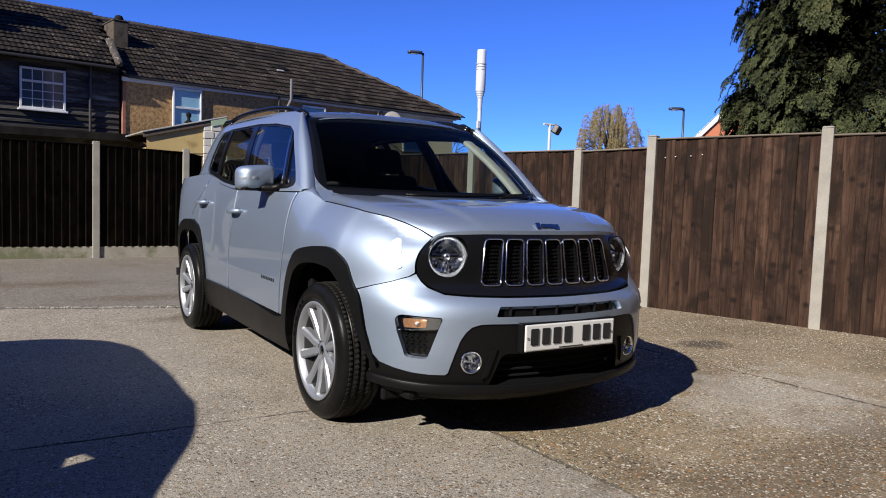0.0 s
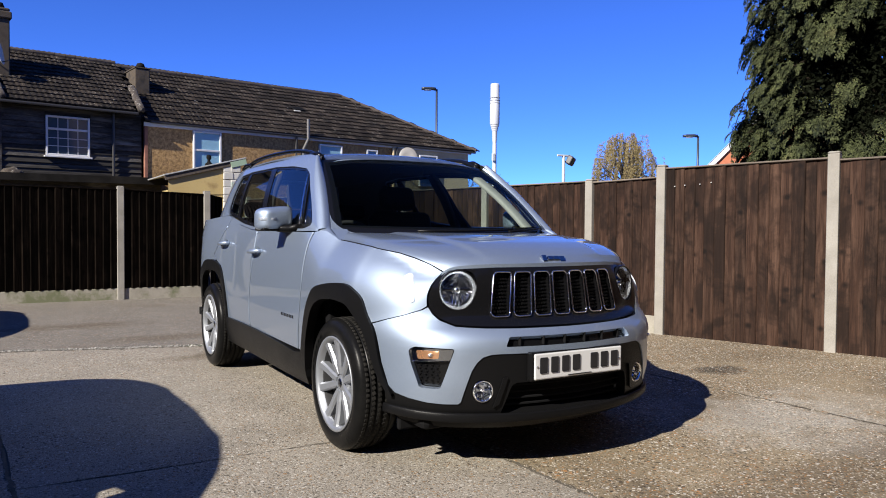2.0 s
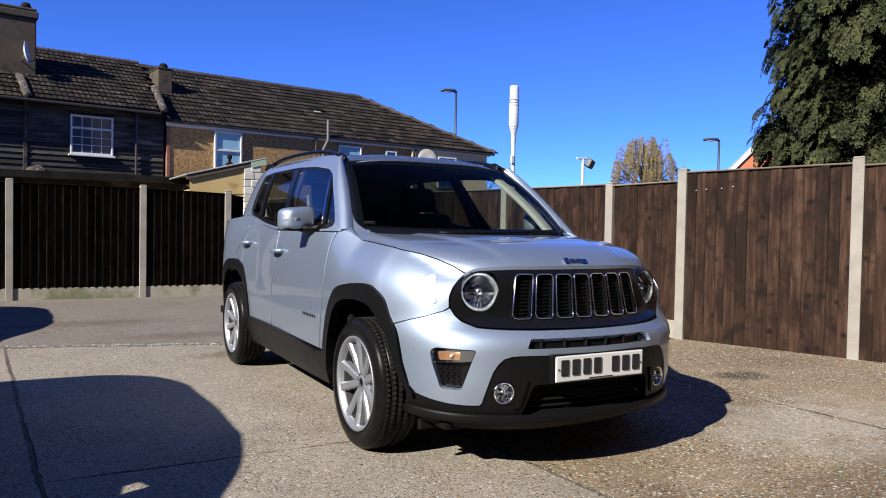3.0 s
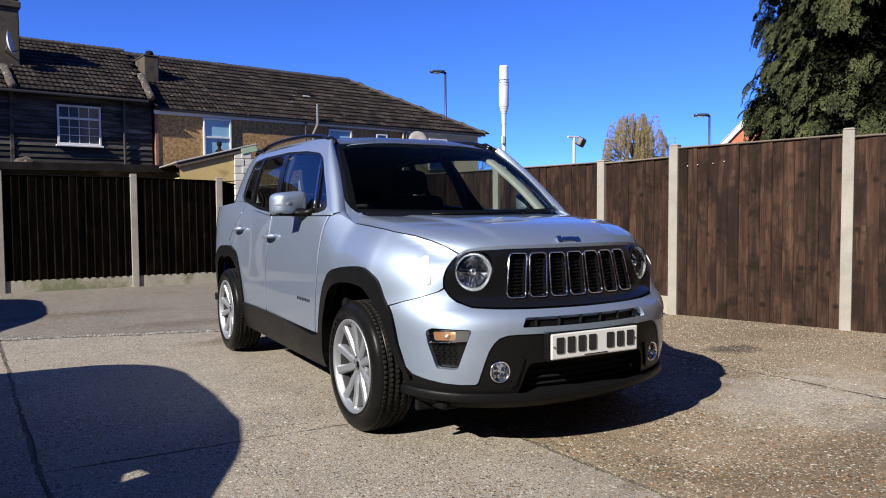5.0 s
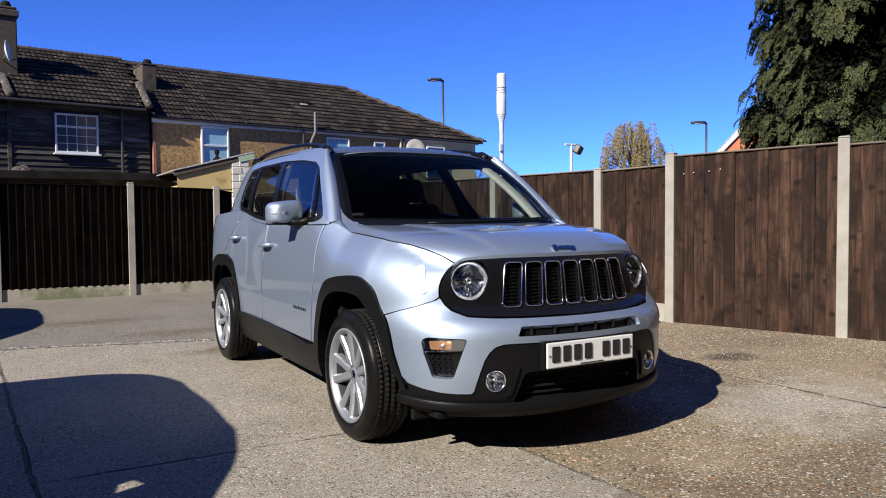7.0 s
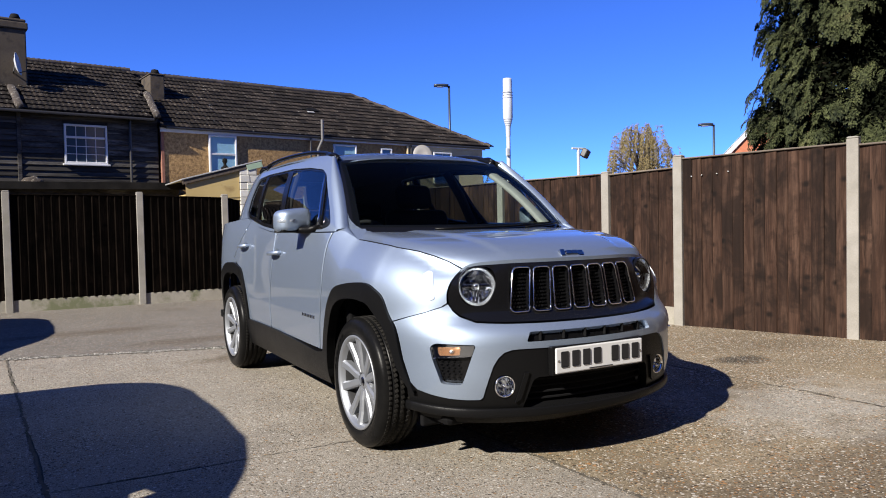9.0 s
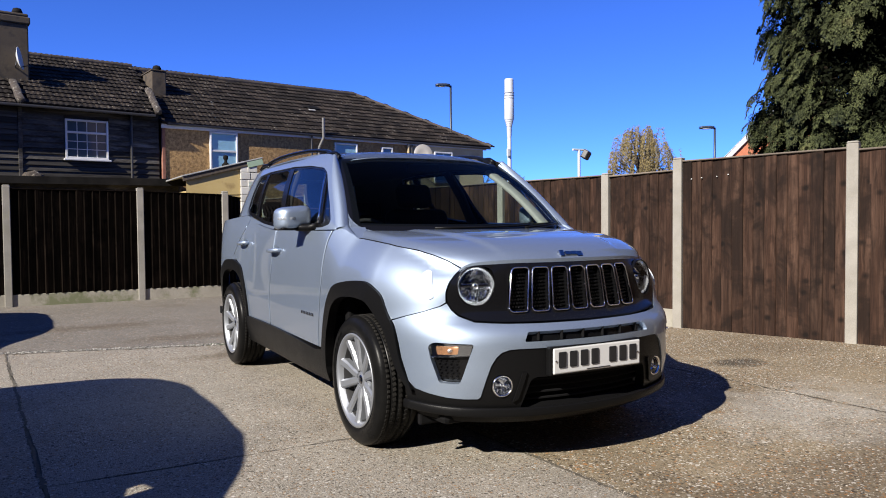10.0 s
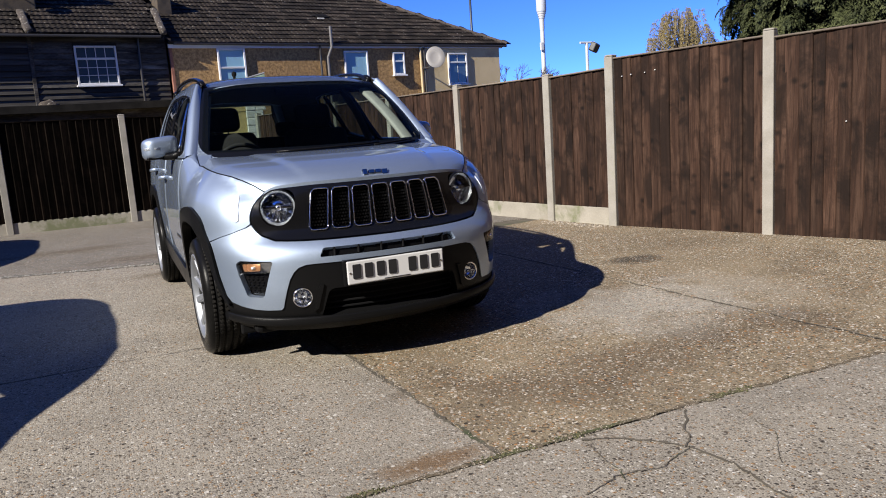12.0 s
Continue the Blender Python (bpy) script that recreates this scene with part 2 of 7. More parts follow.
M = {}
M["paint"] = silver_paint()
M["cladding"] = gloss("textured_black_plastic", (0.0050, 0.0050, 0.0053), 0.34, grain=0.25, grain_scale=700, spec=0.11)
M["gloss_black"] = gloss("gloss_black", (0.0045, 0.0045, 0.005), 0.16, spec=0.28)
M["dark"] = gloss("dark_liner", (0.006, 0.006, 0.0065), 0.8, spec=0.08)
M["chrome"] = gloss("chrome", (0.80, 0.81, 0.83), 0.10, metal=1)
M["dark_chrome"] = gloss("dark_chrome", (0.20, 0.20, 0.215), 0.2, metal=1)
M["slot_chrome"] = gloss("smoked_chrome", (0.38, 0.385, 0.40), 0.12, metal=1)
M["alloy"] = gloss("painted_alloy", (0.25, 0.263, 0.285), 0.46, metal=0.65, coat=0.15)
M["rubber"] = surface("tyre_rubber", (0.0055, 0.0055, 0.0058), (0.010, 0.0098, 0.0096), 9, 0.30, bump=0.10, vary=0.0, spec=0.07)
M["tread"] = surface("dusty_tread_rubber", (0.015, 0.0145, 0.0135), (0.034, 0.032, 0.029), 22, 0.9, bump=0.2, vary=0.0, spec=0.1)
# dark tone paints the shade in the gaps between the spokes
M["barrel"] = gloss("shade_dark_alloy", (0.040, 0.040, 0.041), 0.5, metal=0.5)
M["steel"] = gloss("brake_steel", (0.13, 0.125, 0.12), 0.4, metal=1)
M["screen_glass"] = pane("windscreen_glass", (0.60, 0.68, 0.65), 1.11)
M["side_glass"] = pane("side_window_glass", (0.62, 0.70, 0.68), 1.9)
M["far_glass"] = pane("far_window_glass", (0.80, 0.86, 0.83), fixed=0.06)
M["privacy_glass"] = pane("tinted_rear_glass", (0.20, 0.23, 0.22), fixed=0.05)
M["lens"] = pane("clear_lens", (0.94, 0.96, 0.98), 1.42)
M["amber"] = gloss("amber_lens", (0.80, 0.44, 0.24), 0.25, metal=0.85, coat=1)
M["satin_chrome"] = gloss("bright_lamp_bezel", (0.82, 0.86, 0.93), 0.24, metal=0.9)
M["reflector"] = gloss("lamp_reflector", (0.80, 0.83, 0.90), 0.10, metal=1)
M["cloth"] = surface("black_cloth", (0.012, 0.012, 0.013), (0.026, 0.026, 0.028), 30, 0.9, vary=0.0)
M["trim_plastic"] = surface("soft_dark_plastic", (0.014, 0.014, 0.015), (0.022, 0.022, 0.023), 40, 0.65, vary=0.0)
M["headlining"] = surface("dark_headlining", (0.035, 0.035, 0.036), (0.05, 0.05, 0.05), 30, 0.95, vary=0.0)
M["plate_white"] = gloss("white_reflective_plate", (0.55, 0.55, 0.545), 0.4)
M["ink"] = gloss("black_ink", (0.012, 0.012, 0.014), 0.5)
PALE_STONES = [(0.060, 0.050, 0.040), (0.12, 0.096, 0.072), (0.22, 0.18, 0.135), (0.37, 0.325, 0.26), (0.37, 0.225, 0.11), (0.50, 0.45, 0.375), (0.72, 0.68, 0.60)]
BROWN_STONES = [(0.045, 0.034, 0.024), (0.095, 0.070, 0.044), (0.20, 0.155, 0.10), (0.31, 0.26, 0.19), (0.46, 0.22, 0.075), (0.52, 0.44, 0.32), (0.86, 0.80, 0.69)]
DIRT, PALE = (0.125, 0.088, 0.052), (0.54, 0.51, 0.44)
M["slab_pale"] = concrete("pale_worn_concrete", (0.350, 0.314, 0.255), PALE_STONES, 0.62, (0.235, 0.19, 0.135), 0.58,
                          marks=((-0.19, -1.31, 0.10, 0.06, DIRT, 0.5), (-0.36, -1.99, 0.22, 0.07, (0.20, 0.115, 0.050), 0.9), (-1.6, 5.6, 0.9, 0.25, DIRT, 0.6), (-3.6, 6.3, 0.8, 0.25, DIRT, 0.6), (-0.75, 3.05, 0.45, 0.22, DIRT, 0.7)))
M["slab_grey"] = concrete("grey_worn_concrete", (0.205, 0.186, 0.158), PALE_STONES, 0.45, (0.17, 0.13, 0.09), 0.57,
                          marks=((-1.6, 5.6, 0.9, 0.28, DIRT, 0.7), (-3.6, 6.3, 0.8, 0.25, DIRT, 0.6), (-0.9, 4.3, 0.6, 0.25, DIRT, 0.6), (-2.8, 5.0, 0.5, 0.12, DIRT, 0.7)))
M["slab_brown"] = concrete("brown_exposed_aggregate", (0.295, 0.236, 0.152), BROWN_STONES, 0.80, (0.165, 0.125, 0.080), 0.56,
                           marks=((1.65, -0.75, 0.62, 0.62, PALE, 0.85), (2.45, -0.75, 0.35, 0.6, PALE, 0.35), (2.63, 0.47, 0.30, 0.17, (0.032, 0.027, 0.021), 1.0), (0.75, -1.6, 1.2, 0.36, DIRT, 0.55), (1.9, -1.5, 0.5, 0.28, DIRT, 0.6), (0.08, -0.95, 0.18, 0.5, DIRT, 0.45), (3.4, 0.9, 0.8, 0.5, DIRT, 0.35)), grain=0.82, coarse=0.50)
M["joint"] = surface("dirty_joint", (0.075, 0.063, 0.044), (0.15, 0.128, 0.095), 8, 0.95, wear=(0.05, 0.075, 0.02), wear_scale=1.7, bump=0.5, vary=0.0)
M["moss"] = surface("joint_moss", (0.030, 0.032, 0.011), (0.110, 0.108, 0.045), 20, 0.95, vary=0.5)
M["pale_grit"] = surface("pale_channel_stones", (0.07, 0.063, 0.055), (0.40, 0.385, 0.35), 60, 0.9, vary=0.75)
M["grit"] = surface("broken_grit", (0.14, 0.11, 0.08), (0.50, 0.45, 0.38), 60, 0.9, vary=0.6)
M["fence_wood"] = boards("brown_stained_boards", (0.0180, 0.0088, 0.0054), (0.068, 0.0325, 0.0195), (0.136, 0.0780, 0.0520))
# dark-stained boards; the shade on this fence is partly put into the colour
M["fence_dark"] = boards("weathered_shade_dark_boards", (0.004, 0.0027, 0.002), (0.009, 0.0062, 0.0045), (0.026, 0.018, 0.013), 0.03)
M["cap_wood"] = surface("weathered_cap_rail", (0.11, 0.086, 0.066), (0.25, 0.205, 0.16), 4, 0.85, stretch=(0.3, 3, 3), vary=0.1)
M["post"] = surface("precast_concrete", (0.265, 0.247, 0.212), (0.375, 0.352, 0.312), 5, 0.9, fine=120, wear=(0.30, 0.29, 0.22), wear_scale=3, wear_at=0.6, vary=0.08, bump=0.3)
M["gravel_board"] = surface("precast_gravel_board", (0.30, 0.275, 0.225), (0.42, 0.39, 0.33), 4, 0.9, fine=120, wear=(0.17, 0.18, 0.10), wear_scale=2.2, wear_at=0.49, vary=0.1, bump=0.3)
M["roof"] = surface("brown_roof_tiles", (0.014, 0.0105, 0.008), (0.040, 0.031, 0.024), 3.5, 0.85, fine=30, wear=(0.42, 0.40, 0.34), wear_scale=13, wear_at=0.595, vary=0.6, spec=0.15)
M["ridge"] = surface("ridge_tiles", (0.06, 0.045, 0.037), (0.10, 0.08, 0.066), 4, 0.9, vary=0.25)
M["black_boards"] = surface("black_weatherboard", (0.022, 0.020, 0.018), (0.095, 0.088, 0.080), 2.5, 0.75, fine=20, stretch=(0.5, 2, 2), wear=(0.24, 0.225, 0.20), wear_scale=1.5, vary=0.5, spec=0.12)
M["pebbledash"] = surface("brown_pebbledash", (0.19, 0.105, 0.038), (0.62, 0.39, 0.16), 11.0, 0.95, fine=34, bump=0.7, depth=0.02, wear=(0.36, 0.22, 0.09), vary=0.0)
M["cream"] = surface("cream_render", (0.60, 0.47, 0.26), (0.72, 0.58, 0.34), 1.5, 0.9, wear=(0.48, 0.37, 0.22), vary=0.0)
M["yellow"] = surface("yellow_ochre_render", (0.52, 0.38, 0.15), (0.62, 0.47, 0.20), 1.2, 0.9, wear=(0.36, 0.25, 0.10), wear_scale=2.0, vary=0.0)
M["brick"] = surface("red_brick", (0.34, 0.13, 0.08), (0.50, 0.24, 0.16), 6, 0.9, vary=0.3)
M["orange_brick"] = surface("orange_brick_wall", (0.42, 0.13, 0.06), (0.50, 0.18, 0.09), 5, 0.9, fine=60, vary=0.0)
M["chimney"] = surface("sooty_rendered_chimney", (0.050, 0.037, 0.025), (0.115, 0.088, 0.058), 2.5, 0.95, wear=(0.035, 0.028, 0.022), wear_scale=2.5, wear_at=0.5, vary=0.1, bump=0.5)
M["upvc"] = surface("white_upvc", (0.72, 0.73, 0.74), (0.80, 0.80, 0.80), 3, 0.35, bump=0, vary=0.03)
M["white_block"] = surface("white_painted_blocks", (0.60, 0.58, 0.52), (0.74, 0.72, 0.66), 5, 0.9, vary=0.12)
M["house_glass"] = gloss("house_window_glass", (0.04, 0.065, 0.09), 0.04, spec=0.9)
M["blind"] = gloss("pale_blind", (0.20, 0.37, 0.48), 0.7)
M["felt"] = surface("roofing_felt", (0.009, 0.0085, 0.008), (0.024, 0.0225, 0.021), 4, 0.9, vary=0.1, spec=0.06)
M["mortar"] = surface("lichened_mortar", (0.040, 0.031, 0.024), (0.09, 0.070, 0.053), 7, 0.95, wear=(0.50, 0.47, 0.40), wear_scale=11, wear_at=0.56, vary=0.0, bump=0.6)
M["soil_plastic"] = gloss("grey_soil_pipe", (0.11, 0.105, 0.10), 0.5)
M["lead"] = surface("weathered_flashing", (0.28, 0.28, 0.28), (0.42, 0.42, 0.41), 4, 0.7, vary=0.1)
M["pipe"] = gloss("dark_downpipe", (0.03, 0.028, 0.026), 0.45)
M["lamp_metal"] = gloss("dark_blue_grey_steel", (0.035, 0.045, 0.06), 0.45, metal=0.3)
M["mast"] = gloss("pale_grey_mast", (0.44, 0.45, 0.45), 0.5)
M["dish"] = gloss("grey_dish", (0.20, 0.19, 0.175), 0.5)
M["bark"] = surface("bark", (0.06, 0.045, 0.032), (0.13, 0.10, 0.075), 6, 0.95, stretch=(3, 3, 0.5), bump=0.6, vary=0.1)
M["conifer"] = surface("conifer_foliage", (0.010, 0.016, 0.006), (0.094, 0.106, 0.042), 2.2, 0.75, fine=18, wear=(0.115, 0.105, 0.045), wear_scale=2.2, wear_at=0.60, vary=0.5, bump=0, spec=0.15)
# branch bark darker than the trunk's: shade put into the colour
M["conifer_bark"] = surface("shade_dark_conifer_bark", (0.018, 0.014, 0.010), (0.045, 0.036, 0.027), 6, 0.95, bump=0.3, vary=0.1, spec=0.05)
# near-black stands in for the shade deep in the crown
M["shade_conifer"] = surface("shade_conifer_foliage", (0.005, 0.0065, 0.0035), (0.011, 0.013, 0.007), 2.2, 0.9, vary=0.3, bump=0, spec=0.02)
M["willow"] = surface("spring_willow_foliage", (0.20, 0.15, 0.055), (0.31, 0.24, 0.10), 1.2, 0.8, vary=0.35, bump=0)
M["dull_paint"] = gloss("dark_blue_car_paint", (0.02, 0.03, 0.06), 0.3, coat=1)


# ---- building helpers ----
def part(name, bm, material, parent=None, label="", smooth=False, kind=""):
    """Links a bmesh as one mesh object, under a thing or a part."""
    me = bpy.data.meshes.new(name)
    bm.to_mesh(me)
    bm.free()
    me.materials.append(material)
    if smooth:
        me.polygons.foreach_set("use_smooth", [True] * len(me.polygons))
    ob = new(name, me)
    if parent:
        ob.parent = parent
        ob.matrix_parent_inverse = parent.matrix_world.inverted() if parent.parent is None else Matrix()
    return tagged(ob, label, kind=kind)


def shared(name, me, m, parent):
    """One more object on a mesh that others use too."""
    ob = new(name, me)
    ob.parent, ob.matrix_basis = parent, m
    return ob


def thing(name, label, category, at=(0, 0, 0), group="", kind=""):
    ob = new(name)
    ob.empty_display_size = 0.1
    ob.matrix_world = Matrix.Translation(at)
    bpy.context.view_layer.update()
    return tagged(ob, label, category, group, kind)


def boxed(bm, lo, hi, bevel=0.0, segments=2, turn=None):
    """Adds a box to bm, with rounded edges."""
    lo, hi = Vector(lo), Vector(hi)
    m = Matrix.Translation((lo + hi) / 2) @ Matrix.Diagonal((*(hi - lo), 1))
    if turn:
        m = turn @ m
    vs = bmesh.ops.create_cube(bm, size=1, matrix=m)["verts"]
    if bevel:
        es = list({e for v in vs for e in v.link_edges})
        bmesh.ops.bevel(bm, geom=es, offset=bevel, segments=segments, profile=0.5, affect="EDGES")
    return bm


def box(lo, hi, bevel=0.0, segments=2, turn=None):
    return boxed(bmesh.new(), lo, hi, bevel, segments, turn)


def rod(bm, a, b, r, r2=None, sides=12):
    """Adds a tapered round bar from a to b."""
    a, b = Vector(a), Vector(b)
    d = b - a
    m = Matrix.Translation((a + b) / 2) @ d.to_track_quat("Z", "Y").to_matrix().to_4x4()
    bmesh.ops.create_cone(bm, cap_ends=True, segments=sides, radius1=r, radius2=r if r2 is None else r2, depth=d.length, matrix=m)
    return bm


def rods(pts, r, sides=10):
    bm = bmesh.new()
    for a, b in zip(pts, pts[1:]):
        rod(bm, a, b, r, sides=sides)
    return bm


def swept(pts, half_w, half_h, up=(0, 0, 1)):
    """A bar of flattened round section along pts."""
    bm = bmesh.new()
    rings = []
    for i, p in enumerate(pts):
        p = Vector(p)
        d = (Vector(pts[min(i + 1, len(pts) - 1)]) - Vector(pts[max(i - 1, 0)])).normalized()
        side = d.cross(Vector(up)).normalized()
        top = side.cross(d)
        rings.append([bm.verts.new(p + side * half_w * math.copysign(abs(math.cos(t)) ** 0.6, math.cos(t)) + top * half_h * math.copysign(abs(math.sin(t)) ** 0.6, math.sin(t)))
                      for t in [k * math.tau / 12 for k in range(12)]])
    for a, b in zip(rings, rings[1:]):
        for k in range(12):
            bm.faces.new((a[k], a[(k + 1) % 12], b[(k + 1) % 12], b[k]))
    bm.faces.new(rings[0]), bm.faces.new(rings[-1][::-1])
    bmesh.ops.recalc_face_normals(bm, faces=bm.faces)
    return bm


def turned(profile, axis_m, steps=32):
    """A lathe: profile of (radius, height) turned round the local z axis of axis_m."""
    bm = bmesh.new()
    rings = []
    for r, h in profile:
        rings.append([bm.verts.new(axis_m @ Vector((r * math.cos(k * math.tau / steps), r * math.sin(k * math.tau / steps), h))) for k in range(steps)])
    for a, b in zip(rings, rings[1:]):
        for k in range(steps):
            bm.faces.new((a[k], a[(k + 1) % steps], b[(k + 1) % steps], b[k]))
    bmesh.ops.remove_doubles(bm, verts=bm.verts, dist=1e-5)
    bmesh.ops.recalc_face_normals(bm, faces=bm.faces)
    return bm


def inside(poly, x, y):
    hit = False
    for (x1, y1), (x2, y2) in zip(poly, poly[1:] + poly[:1]):
        if (y1 > y) != (y2 > y) and x < (x2 - x1) * (y - y1) / (y2 - y1) + x1:
            hit = not hit
    return hit


def sheet(outline, holes=(), step=0.04):
    """A flat grid in the plane, cut along an outline and holes."""
    xs, ys = [p[0] for p in outline], [p[1] for p in outline]
    x0, x1, y0, y1 = min(xs), max(xs), min(ys), max(ys)
    nx, ny = max(2, round((x1 - x0) / step)), max(2, round((y1 - y0) / step))
    bm = bmesh.new()
    g = [[bm.verts.new((x0 + (x1 - x0) * i / nx, y0 + (y1 - y0) * j / ny, 0)) for i in range(nx + 1)] for j in range(ny + 1)]
    for j in range(ny):
        for i in range(nx):
            bm.faces.new((g[j][i], g[j][i + 1], g[j + 1][i + 1], g[j + 1][i]))
    for poly in (outline, *holes):
        poly = list(poly)
        for p, q in zip(poly, poly[1:] + poly[:1]):
            a0, a1, b0, b1 = min(p[0], q[0]) - 1e-4, max(p[0], q[0]) + 1e-4, min(p[1], q[1]) - 1e-4, max(p[1], q[1]) + 1e-4
            d = Vector((q[0] - p[0], q[1] - p[1], 0))
            if d.length < 1e-6:
                continue
            fs = [f for f in bm.faces if not (max(v.co.x for v in f.verts) < a0 or min(v.co.x for v in f.verts) > a1
                                              or max(v.co.y for v in f.verts) < b0 or min(v.co.y for v in f.verts) > b1)]
            geom = fs + list({e for f in fs for e in f.edges}) + list({v for f in fs for v in f.verts})
            bmesh.ops.bisect_plane(bm, geom=geom, dist=1e-5, plane_co=(p[0], p[1], 0), plane_no=(-d.y, d.x, 0))
    gone = []
    for f in bm.faces:
        c = f.calc_center_median()
        if not inside(outline, c.x, c.y) or any(inside(list(h), c.x, c.y) for h in holes):
            gone.append(f)
    bmesh.ops.delete(bm, geom=gone, context="FACES")
    return bm


def skin(bm, fn, thick=0.012, centre=(0, 1.2, 0.6)):
    """Lays a flat sheet on a curved surface and folds its edges inwards."""
    for v in bm.verts:
        v.co = Vector(fn(v.co.x, v.co.y))
    bm.normal_update()
    c = Vector(centre)
    if sum(f.normal.dot(f.calc_center_median() - c) * f.calc_area() for f in bm.faces) < 0:
        bmesh.ops.reverse_faces(bm, faces=bm.faces)
        bm.normal_update()
    if thick:
        rim = [e for e in bm.edges if e.is_boundary]
        old = {v: v.normal.copy() for e in rim for v in e.verts}
        made = bmesh.ops.extrude_edge_only(bm, edges=rim)["geom"]
        for e in rim:
            e.smooth = False
        for v in [g for g in made if isinstance(g, bmesh.types.BMVert)]:
            near = min((w for e in v.link_edges for w in e.verts if w in old), key=lambda w: (w.co - v.co).length, default=None)
            if near:
                v.co -= old[near] * thick
    return bm


def rounded(pts, r, n=4):
    """A polygon with its corners rounded by r."""
    out = []
    for i, p in enumerate(pts):
        p, a, b = Vector(p), Vector(pts[i - 1]), Vector(pts[(i + 1) % len(pts)])
        u, w = (a - p), (b - p)
        k = min(r, u.length * 0.45, w.length * 0.45)
        s, e = p + u.normalized() * k, p + w.normalized() * k
        for j in range(n + 1):
            t = j / n
            out.append(tuple(s * (1 - t) ** 2 + p * 2 * t * (1 - t) + e * t * t))
    return out


def table(pairs):
    """A smooth curve through the pairs that never overshoots them."""
    xs, ys = [float(a) for a, b in pairs], [float(b) for a, b in pairs]
    n = len(xs)
    d = [(ys[i + 1] - ys[i]) / (xs[i + 1] - xs[i]) for i in range(n - 1)]
    g = [d[0]] + [0.0 if d[i - 1] * d[i] <= 0 else 2 * d[i - 1] * d[i] / (d[i - 1] + d[i]) for i in range(1, n - 1)] + [d[-1]]

    def at(v):
        if v <= xs[0]:
            return ys[0]
        if v >= xs[-1]:
            return ys[-1]
        i = 0
        while v > xs[i + 1]:
            i += 1
        h = xs[i + 1] - xs[i]
        t = (v - xs[i]) / h
        return ys[i] * (1 + 2 * t) * (1 - t) ** 2 + g[i] * h * t * (1 - t) ** 2 + ys[i + 1] * t * t * (3 - 2 * t) + g[i + 1] * h * t * t * (t - 1)
    return at


def ease(v, a, b):
    t = min(1.0, max(0.0, (v - a) / (b - a)))
    return t * t * (3 - 2 * t)

# ---- ground ----
M["moss_joint"] = surface("mossy_joint", (0.060, 0.043, 0.023), (0.21, 0.165, 0.105), 34, 0.95, wear=(0.070, 0.080, 0.024), wear_scale=3.4, wear_at=0.50, bump=0.8, vary=0.0)
def mesh_part(name, verts, faces, material, parent=None, label="", smooth=False, kind=""):
    me = bpy.data.meshes.new(name)
    me.from_pydata([tuple(v) for v in verts], [], faces)
    me.materials.append(material)
    if smooth:
        me.polygons.foreach_set("use_smooth", [True] * len(me.polygons))
    ob = new(name, me)
    if parent:
        ob.parent = parent
        ob.matrix_parent_inverse = parent.matrix_world.inverted() if parent.parent is None else Matrix()
    return tagged(ob, label, kind=kind)


bm = bmesh.new()
bmesh.ops.create_grid(bm, x_segments=40, y_segments=40, size=600, matrix=Matrix.Translation((0, 0, -0.005)))
tagged(part("ground", bm, M["joint"]), "dark earthy ground under and beyond the yard", "ground", kind="structure")
pavement = thing("pavement", "worn pale concrete yard slabs with open joints", "pavement", kind="structure")


def rough_edge(pts, step=0.06, amount=0.010, seed=0):
    out = []
    for (x0, y0), (x1, y1) in zip(pts, pts[1:] + pts[:1]):
        n = max(1, int(math.hypot(x1 - x0, y1 - y0) / step))
        for k in range(n):
            t = k / n
            x, y = x0 + (x1 - x0) * t, y0 + (y1 - y0) * t
            w = noise.noise_vector(Vector((x * 7, y * 7, seed))) * amount + noise.noise_vector(Vector((x * 1.3, y * 1.3, seed + 5))) * amount * 1.4
            out.append((x + w.x, y + w.y))
    return out


def slab(pts, material, lift=0.0, seed=0, label=""):
    bm = bmesh.new()
    edge = rough_edge(pts, seed=seed)
    top = [bm.verts.new((x, y, lift)) for x, y in edge]
    low = [bm.verts.new((x, y, -0.06)) for x, y in edge]
    bm.faces.new(top)
    for i in range(len(top)):
        bm.faces.new((top[i], low[i], low[(i + 1) % len(top)], top[(i + 1) % len(top)]))
    bmesh.ops.recalc_face_normals(bm, faces=bm.faces)
    part("slab", bm, material, pavement, label)


G = 0.007
slab([(-2.27 + G, 0.11 + G), (-0.25 - G, 0.11 + G), (-0.30 - G, 3.48 - G), (-2.49 + G, 4.14 - G)], M["slab_pale"], 0, 1)
slab([(-2.05 + G, -2.09 + G), (-0.14 - G, -2.09 + G), (-0.25 - G, 0.11 - G), (-2.27 + G, 0.11 - G)], M["slab_pale"], 0.002, 2)
slab([(-0.14 + G, -2.09 + G), (2.07 - G, -2.14 + G), (2.00 - G, -0.10), (1.90 - G, 2.86 - G), (-0.30 + G, 3.48 - G), (-0.25 + G, 0.1)], M["slab_brown"], 0.0, 3, "browner slab with its stones showing")
slab([(2.07 + G, -2.14 + G), (6.2, -2.24 + G), (5.1, 0.9), (4.3, 3.4), (1.90 + G, 2.86 - G), (2.00 + G, -0.10)], M["slab_brown"], 0.001, 4, "browner slab with its stones showing")
slab([(-6.6, -2.09 + G), (-2.05 - G, -2.09 + G), (-2.27 - G, 0.11), (-2.49 - G, 4.14 - G), (-6.6, 5.4 - G)], M["slab_pale"], 0.001, 5)
